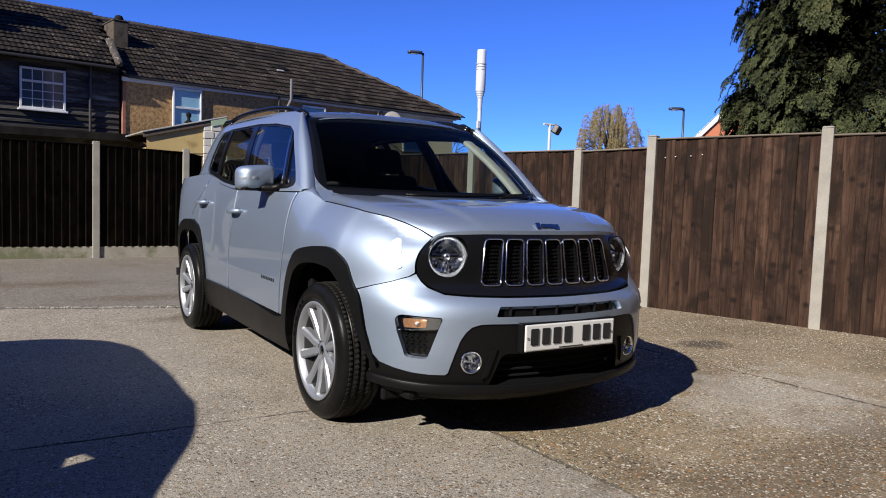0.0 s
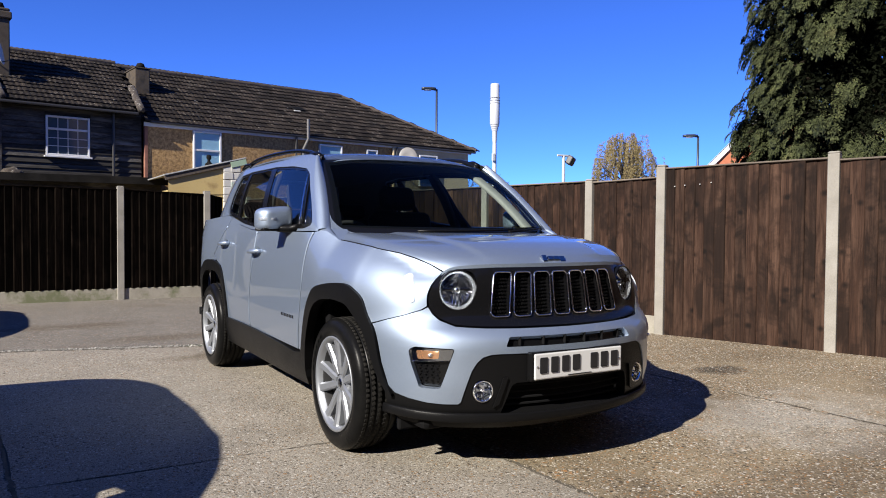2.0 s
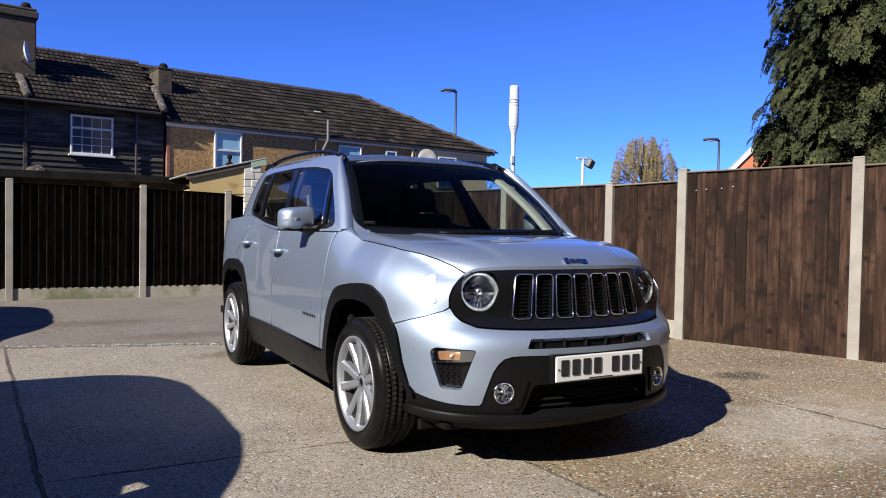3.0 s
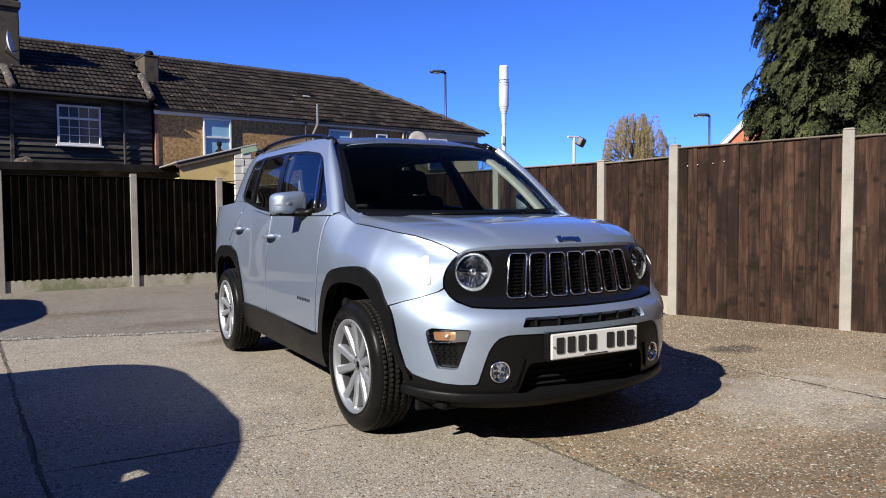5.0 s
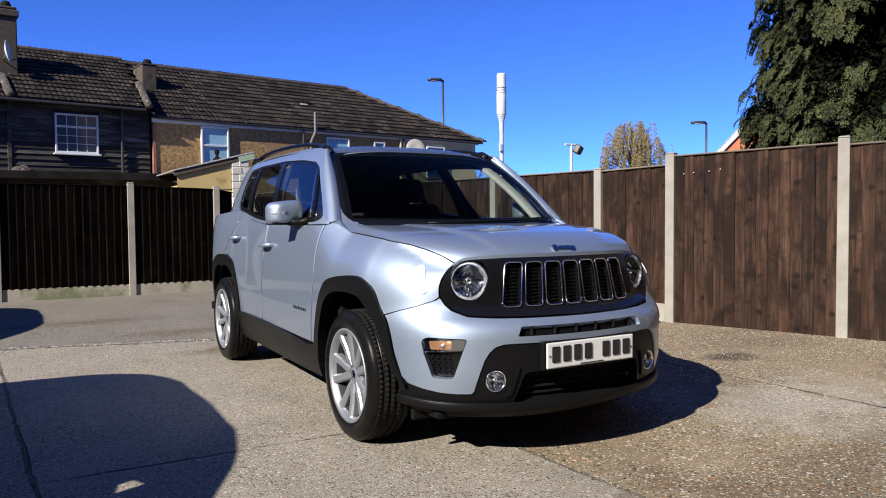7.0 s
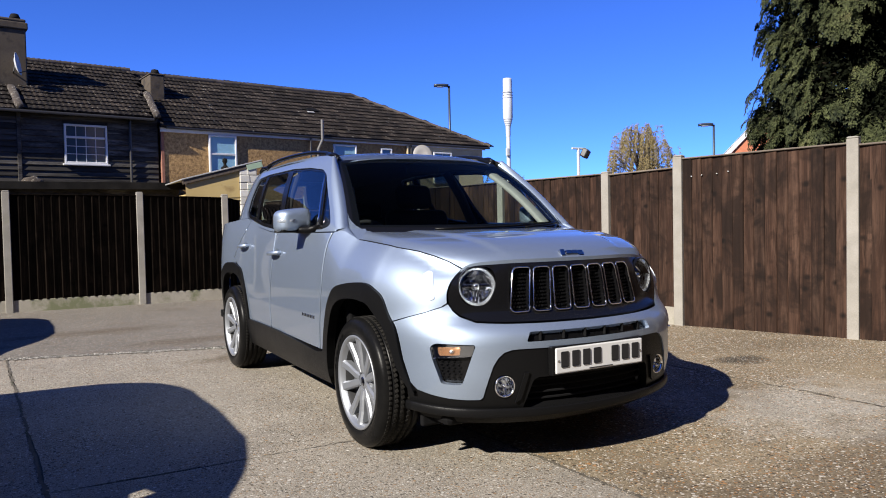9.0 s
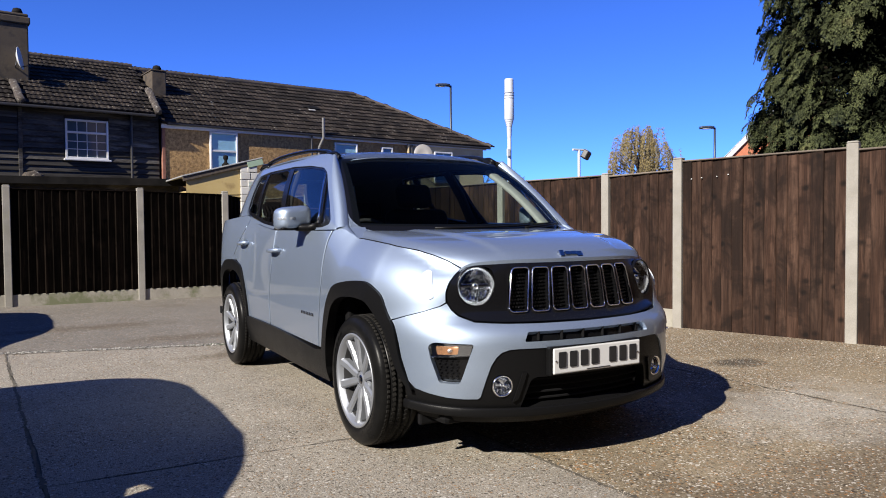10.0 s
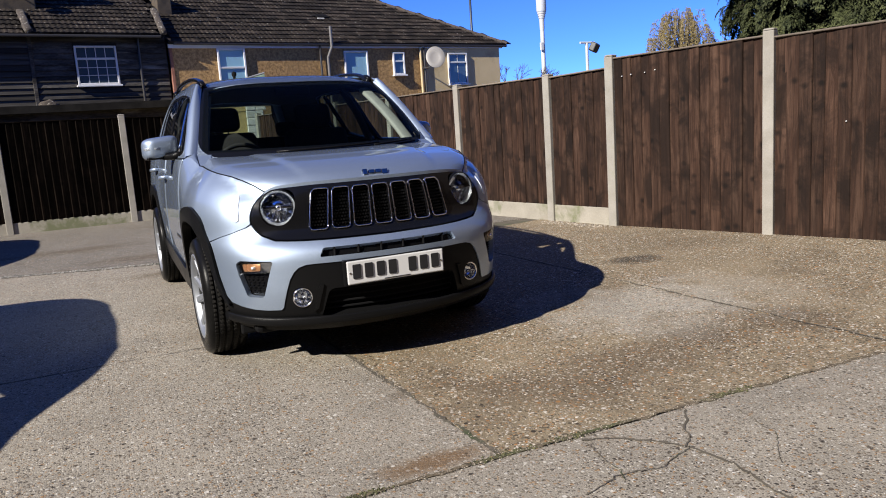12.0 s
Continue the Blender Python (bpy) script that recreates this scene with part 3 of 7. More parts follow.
slab([(-6.6, 5.4 + G), (-2.49, 4.16 + G), (-0.30, 3.50 + G), (4.3, 3.42 + G), (3.4, 13.0), (-6.6, 13.0)], M["slab_grey"], -0.001, 6)
slab([(-8, -7.5), (7.5, -7.5), (7.0, -2.24 - G), (2.07, -2.14 - G), (-0.14, -2.09 - G), (-2.05, -2.09 - G), (-8, -2.09 - G)], M["slab_pale"], 0.0, 7, "pale slab crossed by cracks")


def crack(pts, width, seed=0, name="crack", wander=0.022, material="joint"):
    """A thin dark ragged line on a slab, for a crack full of dirt."""
    bm = bmesh.new()
    dense = []
    for (x0, y0), (x1, y1) in zip(pts, pts[1:]):
        n = max(2, int(math.hypot(x1 - x0, y1 - y0) / 0.016))
        dense += [(x0 + (x1 - x0) * k / n, y0 + (y1 - y0) * k / n) for k in range(n)]
    dense.append(pts[-1])
    rows = []
    for i, (x, y) in enumerate(dense):
        a, b = dense[max(0, i - 1)], dense[min(len(dense) - 1, i + 1)]
        d = Vector((b[0] - a[0], b[1] - a[1], 0)).normalized()
        n = Vector((-d.y, d.x, 0))
        w = noise.noise(Vector((x * 9, y * 9, seed))) * wander
        w += noise.noise(Vector((x * 46, y * 46, seed + 8))) * 0.010
        h = width * (0.16 + 1.7 * abs(noise.noise(Vector((x * 24, y * 24, seed + 3)))) + 1.0 * abs(noise.noise(Vector((x * 75, y * 75, seed + 9)))) + 0.5 * abs(noise.noise(Vector((x * 4, y * 4, seed + 6)))))
        c = Vector((x, y, 0.0035)) + n * w
        rows.append((bm.verts.new(c + n * h), bm.verts.new(c - n * h)))
    for a, b in zip(rows, rows[1:]):
        bm.faces.new((a[0], a[1], b[1], b[0]))
    part(name, bm, M[material], pavement)


crack([(0.18, -2.13), (0.36, -2.26), (0.45, -2.40), (0.48, -2.57), (0.43, -2.81), (0.50, -3.3), (0.35, -4.2)], 0.007, 1)
crack([(0.45, -2.40), (0.60, -2.21), (0.68, -2.14)], 0.005, 2)
crack([(0.45, -2.40), (0.24, -2.46), (0.09, -2.43), (-0.06, -2.48)], 0.003, 3)
crack([(0.17, -2.17), (0.15, -2.32), (0.11, -2.47)], 0.003, 4)
crack([(0.85, -2.25), (0.78, -2.47), (0.60, -2.65)], 0.002, 5)
crack([(-2.20, 1.55), (-1.6, 1.50), (-1.0, 1.62)], 0.002, 6)

# dirt that has spilled over the joints
for k, (line, wide) in enumerate(([((-7.5, -2.09), (-2.05, -2.09), (-0.14, -2.09)), 0.013], [((-0.14, -2.09), (0.9, -2.11), (2.07, -2.14), (5.5, -2.22)), 0.011], [((2.07, -2.14), (2.00, -0.10), (1.90, 2.86)), 0.007],
                                  [((-0.14, -2.09), (-0.25, 0.11), (-0.30, 3.48)), 0.010], [((-2.05, -2.09), (-2.27, 0.11), (-2.49, 4.14)), 0.010], [((-2.27, 0.11), (-0.25, 0.11)), 0.004], [((-6.4, 5.35), (-2.49, 4.15), (-0.30, 3.49)), 0.060])):
    crack(list(line), wide, 20 + k, "joint_dirt", 0.016, "moss_joint" if k < 2 else "joint")


def pebbles():
    rng = random.Random(5)
    verts, faces = [], []

    def stone(x, y, z, r):
        k = len(verts)
        a = rng.random() * 3
        for i in range(4):
            t = a + i * math.pi / 2
            verts.append((x + r * math.cos(t) * rng.uniform(0.7, 1.2), y + r * math.sin(t) * rng.uniform(0.7, 1.2), z))
        verts.append((x, y, z + r * rng.uniform(0.5, 0.9)))
        for i in range(4):
            faces.append((k + i, k + (i + 1) % 4, k + 4))
    for _ in range(3600):
        t = rng.random()
        x, y = rng.uniform(2.05, 4.9), rng.uniform(-2.0, 2.9)
        if x > 4.40 - 0.335 * (y - 0.1):
            continue
        stone(x, y, 0.001, rng.uniform(0.003, 0.0075))
    for _ in range(2600):
        stone(rng.uniform(-0.1, 2.0), rng.uniform(-2.05, 0.2), 0.001, rng.uniform(0.0025, 0.006))
    for _ in range(900):
        stone(rng.uniform(-2.0, 2.2), rng.uniform(-4.2, -2.1), 0.002, rng.uniform(0.002, 0.0045))
    for _ in range(260):
        u = rng.random()
        stone(3.72 + (3.54 - 3.72) * u - abs(rng.gauss(0, 0.10)) - 0.06, 2.1 + (3.01 - 2.1) * u, 0.0, rng.uniform(0.005, 0.016))
    runs = (((-0.14, -2.09), (0.9, -2.11), 700), ((0.9, -2.11), (2.07, -2.14), 500), ((2.07, -2.14), (5.5, -2.22), 500), ((-2.05, -2.09), (-0.14, -2.09), 1100), ((-0.14, -2.09), (-0.25, 0.11), 900), ((2.07, -2.14), (2.00, -0.10), 500))
    for (x0, y0), (x1, y1), count in runs:
        for _ in range(count // 2):
            u = rng.random()
            stone(x0 + (x1 - x0) * u + rng.gauss(0, 0.014), y0 + (y1 - y0) * u + rng.gauss(0, 0.014), 0.003, rng.uniform(0.0018, 0.0042))
    ob = mesh_part("loose_stones", verts, faces, M["grit"])
    tagged(ob, "small loose stones scattered over the slabs", "gravel", kind="stuff")
    verts, faces = [], []
    for (x0, y0), (x1, y1), count in (runs[3], runs[0], runs[1]):
        for _ in range(int(count * 1.6)):
            u = rng.random()
            x, y = x0 + (x1 - x0) * u, y0 + (y1 - y0) * u
            if noise.noise(Vector((x * 3.1, y * 3.1, 4.0))) > rng.uniform(0.0, 0.5) + (0.0 if x < -0.1 else 0.15):
                stone(x + rng.gauss(0, 0.011), y + rng.gauss(0, 0.011) + 0.004, 0.003, rng.uniform(0.003, 0.008))
    tagged(mesh_part("joint_moss", verts, faces, M["moss"]), "tufts of dull green moss along the slab joints", "moss", kind="stuff")
    verts, faces = [], []
    for _ in range(2300):
        x = rng.uniform(-6.0, -0.35)
        y = 4.15 - 0.301 * (x + 2.49) + rng.gauss(0, 0.026)
        k, a, r, z = len(verts), rng.random() * 3, rng.uniform(0.006, 0.017), 0.002
        verts += [(x + r * math.cos(a + i * 1.571) * rng.uniform(0.7, 1.2), y + r * math.sin(a + i * 1.571) * rng.uniform(0.7, 1.2), z) for i in range(4)] + [(x, y, z + r * rng.uniform(0.5, 0.9))]
        faces += [(k + i, k + (i + 1) % 4, k + 4) for i in range(4)]
    tagged(mesh_part("channel_stones", verts, faces, M["pale_grit"]), "line of broken stones along a worn drainage channel", "gravel", kind="stuff")


pebbles()


# ---- fences ----
def post_at(x, y, h, angle, group):
    bm = box((-0.05, -0.05, -0.06), (0.05, 0.05, h - 0.02), 0.008, 2)
    # weathered sloping top
    boxed(bm, (-0.050, -0.050, h - 0.024), (0.050, 0.050, h), 0.016, 3)
    ob = part("concrete_post", bm, M["post"])
    ob.matrix_world = Matrix.Translation((x, y, 0)) @ pose(0, 0, 0, 0, 0, angle)
    tagged(ob, "pale precast concrete fence post", "fence post", group)


def board_mesh(name, width, material, cups, thick=0.022, flip=False):
    """A feather-edge board one metre high, one edge thick and chamfered, the other thin."""
    bm = bmesh.new()
    c = thick * 0.45
    prof = [(0, -thick + c), (c * 0.9, -thick), (width * 0.5, -thick * 0.65 - cups), (width + 0.012, -0.006), (width + 0.012, 0.0), (0, 0.0)]
    if flip:
        prof = [(width - x, y) for x, y in prof]
    rows = [[bm.verts.new((x, y, z)) for x, y in prof] for z in (0.0, 0.33, 0.67, 1.0)]
    for a, b in zip(rows, rows[1:]):
        for i in range(6):
            bm.faces.new((a[i], a[(i + 1) % 6], b[(i + 1) % 6], b[i]))
    bm.faces.new(rows[0][::-1]), bm.faces.new(rows[-1])
    bmesh.ops.recalc_face_normals(bm, faces=bm.faces)
    me = bpy.data.meshes.new(name)
    bm.to_mesh(me)
    bm.free()
    me.materials.append(material)
    return me


BOARDS = [board_mesh("board", w, M["fence_wood"], c, 0.017, True) for w, c in ((0.104, 0.001), (0.104, 0.003), (0.104, -0.001))]
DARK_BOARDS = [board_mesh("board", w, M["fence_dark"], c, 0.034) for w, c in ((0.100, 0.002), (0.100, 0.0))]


def panel_between(p, q, z0, z1, meshes, pitch, rng, group, gravel=0.0, label="", tops=None):
    """A boarded panel that faces the yard, between two posts."""
    a, b = Vector((*p, 0)), Vector((*q, 0))
    d = (b - a).normalized()
    yaw = math.degrees(math.atan2(d.y, d.x))
    a, b = a + d * 0.04, b - d * 0.04
    length = (b - a).length
    base = Matrix.Translation(a) @ pose(0, 0, 0, 0, 0, yaw)
    ob = thing("fence_panel", label, "fence panel", tuple(a), group)
    ob.matrix_world = base
    bpy.context.view_layer.update()
    n = max(1, round(length / pitch))
    tz0, tz1 = tops or (z1, z1)
    for k in range(n):
        t = (k + 0.5) / n
        top = tz0 + (tz1 - tz0) * t + rng.uniform(-0.006, 0.004)
        low = z0 + gravel + rng.uniform(-0.008, 0.004)
        m = Matrix.Translation((length * k / n, rng.uniform(-0.003, 0.003), low)) @ pose(0, 0, 0, rng.uniform(-0.25, 0.25), rng.uniform(-0.2, 0.2), rng.uniform(-1.2, 1.2)) @ Matrix.Diagonal((length / n / 0.104 * rng.uniform(0.98, 1.04), 1, top - low, 1))
        shared("board", rng.choice(meshes), m, ob)
    bm = bmesh.new()
    slope = math.degrees(math.atan2(tz1 - tz0, length))
    boxed(bm, (0, -0.036, -0.004), (length, 0.022, 0.013), 0.005, 1, Matrix.Translation((0, 0, tz0)) @ pose(0, 0, 0, 0, -slope, 0))
    cap = part("cap_rail", bm, M["cap_wood"] if meshes is BOARDS else meshes[0].materials[0])
    cap.parent = ob
    bm = bmesh.new()
    for z in (0.30, 0.95, 1.5):
        boxed(bm, (0, 0.004, z), (length, 0.045, z + 0.07), 0.004, 1)
    rail = part("back_rail", bm, meshes[0].materials[0])
    rail.parent = ob
    if gravel:
        g = part("gravel_board", box((0.0, -0.022, -0.05), (length, 0.020, gravel), 0.006, 2), M["gravel_board"])
        g.matrix_world = base
        tagged(g, "low precast concrete gravel board, stained at the foot", "gravel board", group)


def yard_fences():
    rng = random.Random(11)
    right = [(6.36, -5.83, 1.84), (5.83, -4.24, 1.84), (5.30, -2.65, 1.84), (4.77, -1.06, 1.84), (4.24, 0.53, 1.84), (3.72, 2.10, 1.80), (3.54, 3.01, 1.69), (3.23, 4.70, 1.72), (2.92, 6.40, 1.72), (2.61, 8.10, 1.72), (2.30, 9.80, 1.72), (1.99, 11.5, 1.72)]
    for i, (x, y, h) in enumerate(right):
        a = right[max(0, i - 1)]
        b = right[min(len(right) - 1, i + 1)]
        post_at(x, y, h, math.degrees(math.atan2(b[1] - a[1], b[0] - a[0])), "posts of the lit fence")
    for p, q in zip(right, right[1:]):
        low = 0.0 if q[1] < 2.2 else 0.19
        if q[1] < 2.2:
            tops = (1.775, 1.755)
        elif q[1] < 3.1:
            tops = (1.665, 1.645)
        else:
            tops = (1.660, 1.660)
        panel_between(q[:2], p[:2], 0.0, 1.7, BOARDS, 0.103, rng, "panels of the lit fence", low, "brown-stained vertical boarded fence panel with dark knots", tops[::-1])
    for k, (x, y, z) in enumerate(((3.766, 1.962, 1.567), (3.800, 1.859, 1.575), (3.850, 1.709, 1.581), (3.886, 1.599, 1.595), (4.442, -0.079, 0.997), (4.551, -0.408, 1.463), (4.571, -0.470, 1.669))):
        inward = Vector((-0.949, -0.314, 0))
        head = rod(bmesh.new(), Vector((x, y, z)) + inward * 0.012, Vector((x, y, z)) + inward * 0.030, 0.007, 0.005, 8)
        tagged(part("nail", head, M["upvc"], smooth=True), "bright nail head in a brown fence board", "nail", "nails in the lit fence")
    back = [(-9.6, 8.75, 1.73), (-7.85, 8.73, 1.73), (-6.09, 8.71, 1.73), (-4.31, 8.69, 1.73), (-2.53, 8.66, 1.73), (-0.77, 8.63, 1.715), (0.50, 8.61, 1.68)]
    for x, y, h in back:
        post_at(x, y, h, 0, "posts of the shaded fence")
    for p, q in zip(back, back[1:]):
        panel_between(p[:2], q[:2], 0.0, 1.66, DARK_BOARDS, 0.108, rng, "panels of the shaded fence", 0.17, "dark weathered boarded fence panel, shade partly put into its colour", (p[2] - 0.06, q[2] - 0.06))
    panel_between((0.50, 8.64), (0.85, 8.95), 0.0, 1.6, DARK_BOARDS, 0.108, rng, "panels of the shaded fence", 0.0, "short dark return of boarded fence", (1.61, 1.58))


# ---- houses ----
def tile_mesh():
    prof = [(0.0, 0.0), (0.03, 0.013), (0.07, 0.015), (0.105, 0.003), (0.15, 0.0), (0.18, 0.013), (0.22, 0.015), (0.255, 0.003), (0.302, 0.0)]
    verts = [(x, 0.0, z + 0.045) for x, z in prof] + [(x, 0.40, z + 0.004) for x, z in prof] + [(x, 0.0, z) for x, z in prof]
    n = len(prof)
    faces = [(i, i + 1, n + i + 1, n + i) for i in range(n - 1)] + [(2 * n + i, 2 * n + i + 1, i + 1, i) for i in range(n - 1)]
    return verts, faces


TILE_V, TILE_F = tile_mesh()
tile_data = bpy.data.meshes.new("tile")
tile_data.from_pydata(TILE_V, [], TILE_F)
tile_data.materials.append(M["roof"])


def tiled_slope(parent, x0, x1, y0, z0, y1, z1, hip0=0.0, hip1=0.0, singles=0, seed=0):
    """Tiles on a slope that rises from the eave (y0, z0) to the ridge (y1, z1)."""
    rng = random.Random(seed)
    run = math.hypot(y1 - y0, z1 - z0)
    tilt = math.degrees(math.atan2(z1 - z0, y1 - y0))
    verts, faces = [], []
    rows = int(run / 0.33)
    for j in range(rows + 1):
        f = j * 0.33 / run
        a, b = x0 + hip0 * f, x1 - hip1 * f
        k = 0
        x = x0 + (0.15 if j % 2 else 0)
        while x < b - 0.1:
            if x >= a - 0.2:
                m = Matrix.Translation((x, y0 + (y1 - y0) * f, z0 + (z1 - z0) * f)) @ pose(0, 0, 0, tilt + rng.uniform(-0.8, 0.8), rng.uniform(-0.7, 0.7), rng.uniform(-0.6, 0.6))
                if singles and x >= x1 - 6.2 and f > 0.0:
                    shared("tile", tile_data, parent.matrix_world.inverted() @ m, parent)
                else:
                    n = len(verts)
                    verts += [m @ Vector(v) for v in TILE_V]
                    faces += [tuple(n + i for i in face) for face in TILE_F]
            x += 0.30
    if verts:
        mesh_part("roof_tiles", verts, faces, M["roof"], parent, "rows of brown interlocking tiles", kind="stuff")


def casement(parent, x0, x1, z0, z1, y, bars=True, transom=0.30, glass="house_glass", across=4, down=3):
    """A white framed window standing proud of a wall that faces -y."""
    w = 0.055
    bm = bmesh.new()
    for lo, hi in (((x0, y - 0.03, z0), (x0 + w, y + 0.06, z1)), ((x1 - w, y - 0.03, z0), (x1, y + 0.06, z1)), ((x0 + w, y - 0.03, z1 - w), (x1 - w, y + 0.06, z1)), ((x0 + w, y - 0.03, z0), (x1 - w, y + 0.06, z0 + w))):
        boxed(bm, lo, hi, 0.008, 1)
    win = part("window", bm, M["upvc"], parent, "white framed window")
    part("pane", box((x0 + w - 0.01, y + 0.02, z0 + w - 0.01), (x1 - w + 0.01, y + 0.03, z1 - w + 0.01)), M[glass], win)
    part("sill", box((x0 - 0.05, y - 0.10, z0 - 0.055), (x1 + 0.05, y + 0.04, z0 - 0.003), 0.01, 1), M["upvc"], win)
    if transom:
        zt = z1 - (z1 - z0) * transom
        part("transom", box((x0 + w - 0.005, y - 0.02, zt - 0.03), (x1 - w + 0.005, y + 0.018, zt + 0.03), 0.006, 1), M["upvc"], win)
    if bars:
        bm = bmesh.new()
        zt = z1 - (z1 - z0) * transom if transom else z1 - w
        for k in range(1, across):
            x = x0 + w + (x1 - x0 - 2 * w) * k / across
            boxed(bm, (x - 0.009, y + 0.008, z0 + w - 0.005), (x + 0.009, y + 0.019, z1 - w + 0.005))
        for k in range(1, down):
            z = z0 + w + (zt - 0.03 - z0 - w) * k / down
            boxed(bm, (x0 + w - 0.005, y + 0.010, z - 0.008), (x1 - w + 0.005, y + 0.0185, z + 0.008))
        part("glazing_bars", bm, M["upvc"], win)


def chimney_stack(x0, x1, y0, y1, z0, z1, label, tall):
    ob = thing("chimney", label, "chimney", ((x0 + x1) / 2, (y0 + y1) / 2, z0))
    part("shaft", box((x0, y0, z0), (x1, y1, z1 - (0.30 if tall else 0.04)), 0.03), M["chimney"], ob)
    if tall:
        part("corbel", box((x0 - 0.05, y0 - 0.05, z1 - 0.30), (x1 + 0.05, y1 + 0.05, z1 - 0.10), 0.03), M["chimney"], ob)
        part("capping", box((x0 - 0.01, y0 - 0.01, z1 - 0.10), (x1 + 0.01, y1 + 0.01, z1), 0.04), M["chimney"], ob)
        part("pot", turned([(0.0, 0.0), (0.13, 0.0), (0.11, 0.10), (0.10, 0.42), (0.12, 0.46), (0.0, 0.46)], Matrix.Translation((x0 + 0.2, (y0 + y1) / 2, z1)), 20), M["cream"], ob, "tall buff chimney pot", smooth=True)
    else:
        part("capping", box((x0 - 0.02, y0 - 0.02, z1 - 0.04), (x1 + 0.02, y1 + 0.02, z1), 0.015), M["chimney"], ob)
    part("cowl", turned([(0.0, 0.0), (0.14, 0.0), (0.14, 0.03), (0.10, 0.09), (0.0, 0.11)], Matrix.Translation((x1 - 0.24, y0 + 0.17, z1)) @ Matrix.Diagonal((1, 1, 1.6, 1)), 20), M["felt"], ob, "dark capped flue", smooth=True)
    part("flashing", box((x1 - 0.16, y0 - 0.10, z0 + 0.10), (x1 + 0.07, y0 + 0.02, z0 + 0.155), 0.01, 1), M["lead"], ob)
    return ob


def houses():
    rng = random.Random(3)
    F = 20.3
    # weatherboarded house
    h = thing("weatherboarded_house", "terraced house clad in black weatherboard under a brown tiled roof", "house", (-3.5, F + 3.6, 0))
    part("wall", box((-10.5, F + 0.02, 0), (1.33, F + 7.2, 4.46)), M["black_boards"], h)
    me = bpy.data.meshes.new("weatherboard")
    me.from_pydata([(0, -0.040, 0), (1, -0.040, 0), (1, -0.028, 0.0), (0, -0.028, 0.0), (0, -0.010, 0.165), (1, -0.010, 0.165), (1, 0.0, 0.165), (0, 0.0, 0.165)], [],
                   [(0, 1, 5, 4), (3, 2, 1, 0), (4, 5, 6, 7), (1, 2, 6, 5), (0, 4, 7, 3)])
    me.materials.append(M["black_boards"])
    inv = h.matrix_world.inverted()
    spans = [(-10.5, -2.32), (-2.24, 1.30)]
    for k in range(13):
        z = 2.35 + k * 0.155
        for a, b in spans:
            for c, e in ((a, -1.22), (-0.07, b)) if b > 0 and z + 0.15 > 3.0 and z < 4.12 else ((a, b),):
                shared("weatherboard", me, inv @ Matrix.Translation((c, F + 0.02 - rng.uniform(0, 0.006), z)) @ Matrix.Diagonal((e - c, 1.3, 1, 1)), h)
    casement(h, -1.20, -0.09, 3.02, 4.11, F - 0.03, transom=0.33)
    part("corner_board", box((-2.33, F - 0.05, 2.3), (-2.23, F + 0.02, 4.42), 0.01), M["black_boards"], h)
    part("gutter", swept([(-10.6, 19.94, 4.345), (1.12, 19.94, 4.33)], 0.05, 0.04), M["pipe"], h)
    part("downpipe", rods([(0.52, F - 0.09, 4.32), (0.52, F - 0.09, 2.4)], 0.035), M["pipe"], h)
    part("soffit", box((-10.6, 19.98, 4.33), (1.22, F + 0.1, 4.38)), M["felt"], h)
    ridge_y, ridge_z, eave_y, eave_z = 23.8, 6.45, 19.96, 4.39
    deck = bmesh.new()
    vs = [deck.verts.new(p) for p in ((-10.6, eave_y + 0.03, eave_z - 0.02), (1.12, eave_y + 0.03, eave_z - 0.02), (1.58, ridge_y, ridge_z - 0.03), (-10.6, ridge_y, ridge_z - 0.03), (-10.6, 27.7, eave_z), (1.58, 27.7, eave_z))]
    deck.faces.new(vs[:4]), deck.faces.new((vs[3], vs[2], vs[5], vs[4])), deck.faces.new((vs[1], vs[5], vs[2]))
    part("roof", deck, M["felt"], h)
    tiled_slope(h, -10.5, -2.30, eave_y, eave_z - 0.03, ridge_y, ridge_z, seed=1)
    tiled_slope(h, -2.24, 1.10, eave_y, eave_z, ridge_y, ridge_z, hip1=-0.50, singles=1, seed=2)
    for x in range(40):
        c = -10.5 + x * 0.3
        part("ridge_tile", swept([(c, ridge_y, ridge_z + 0.02), (c + 0.29, ridge_y, ridge_z + 0.02 + rng.uniform(-0.01, 0.01))], 0.11, 0.07), M["ridge"], h)
    for x, lean, end in ((-2.28, 0.0, 0.36), (1.20, 0.22, 0.44)):
        pts = [Vector((x + lean * f / end, eave_y - 0.04 + (ridge_y - eave_y) * f, eave_z + 0.05 + (ridge_z - eave_z) * f)) for f in np.linspace(0, end, 9)]
        pts = [p + noise.noise_vector(p * 5) * 0.025 for p in pts]
        part("verge", swept(pts, 0.10, 0.075), M["mortar"], h, "lichened mortar fillet along the party wall", smooth=True)
    stacks = [chimney_stack(-3.08, -1.83, 21.6, 22.5, 4.95, 7.15, "tall sooty rendered chimney stack on the party wall", True),
              chimney_stack(1.60, 2.05, 21.9, 22.95, 5.0, 6.07, "short rendered chimney stack beside the verge", False)]
    way = Vector((0.93, -0.33, 0.16)).to_track_quat("Z", "Y").to_matrix().to_4x4()
    high_dish = thing("satellite_dish", "pale satellite dish fixed to the tall chimney", "satellite dish", (-2.17, 21.5, 5.8))
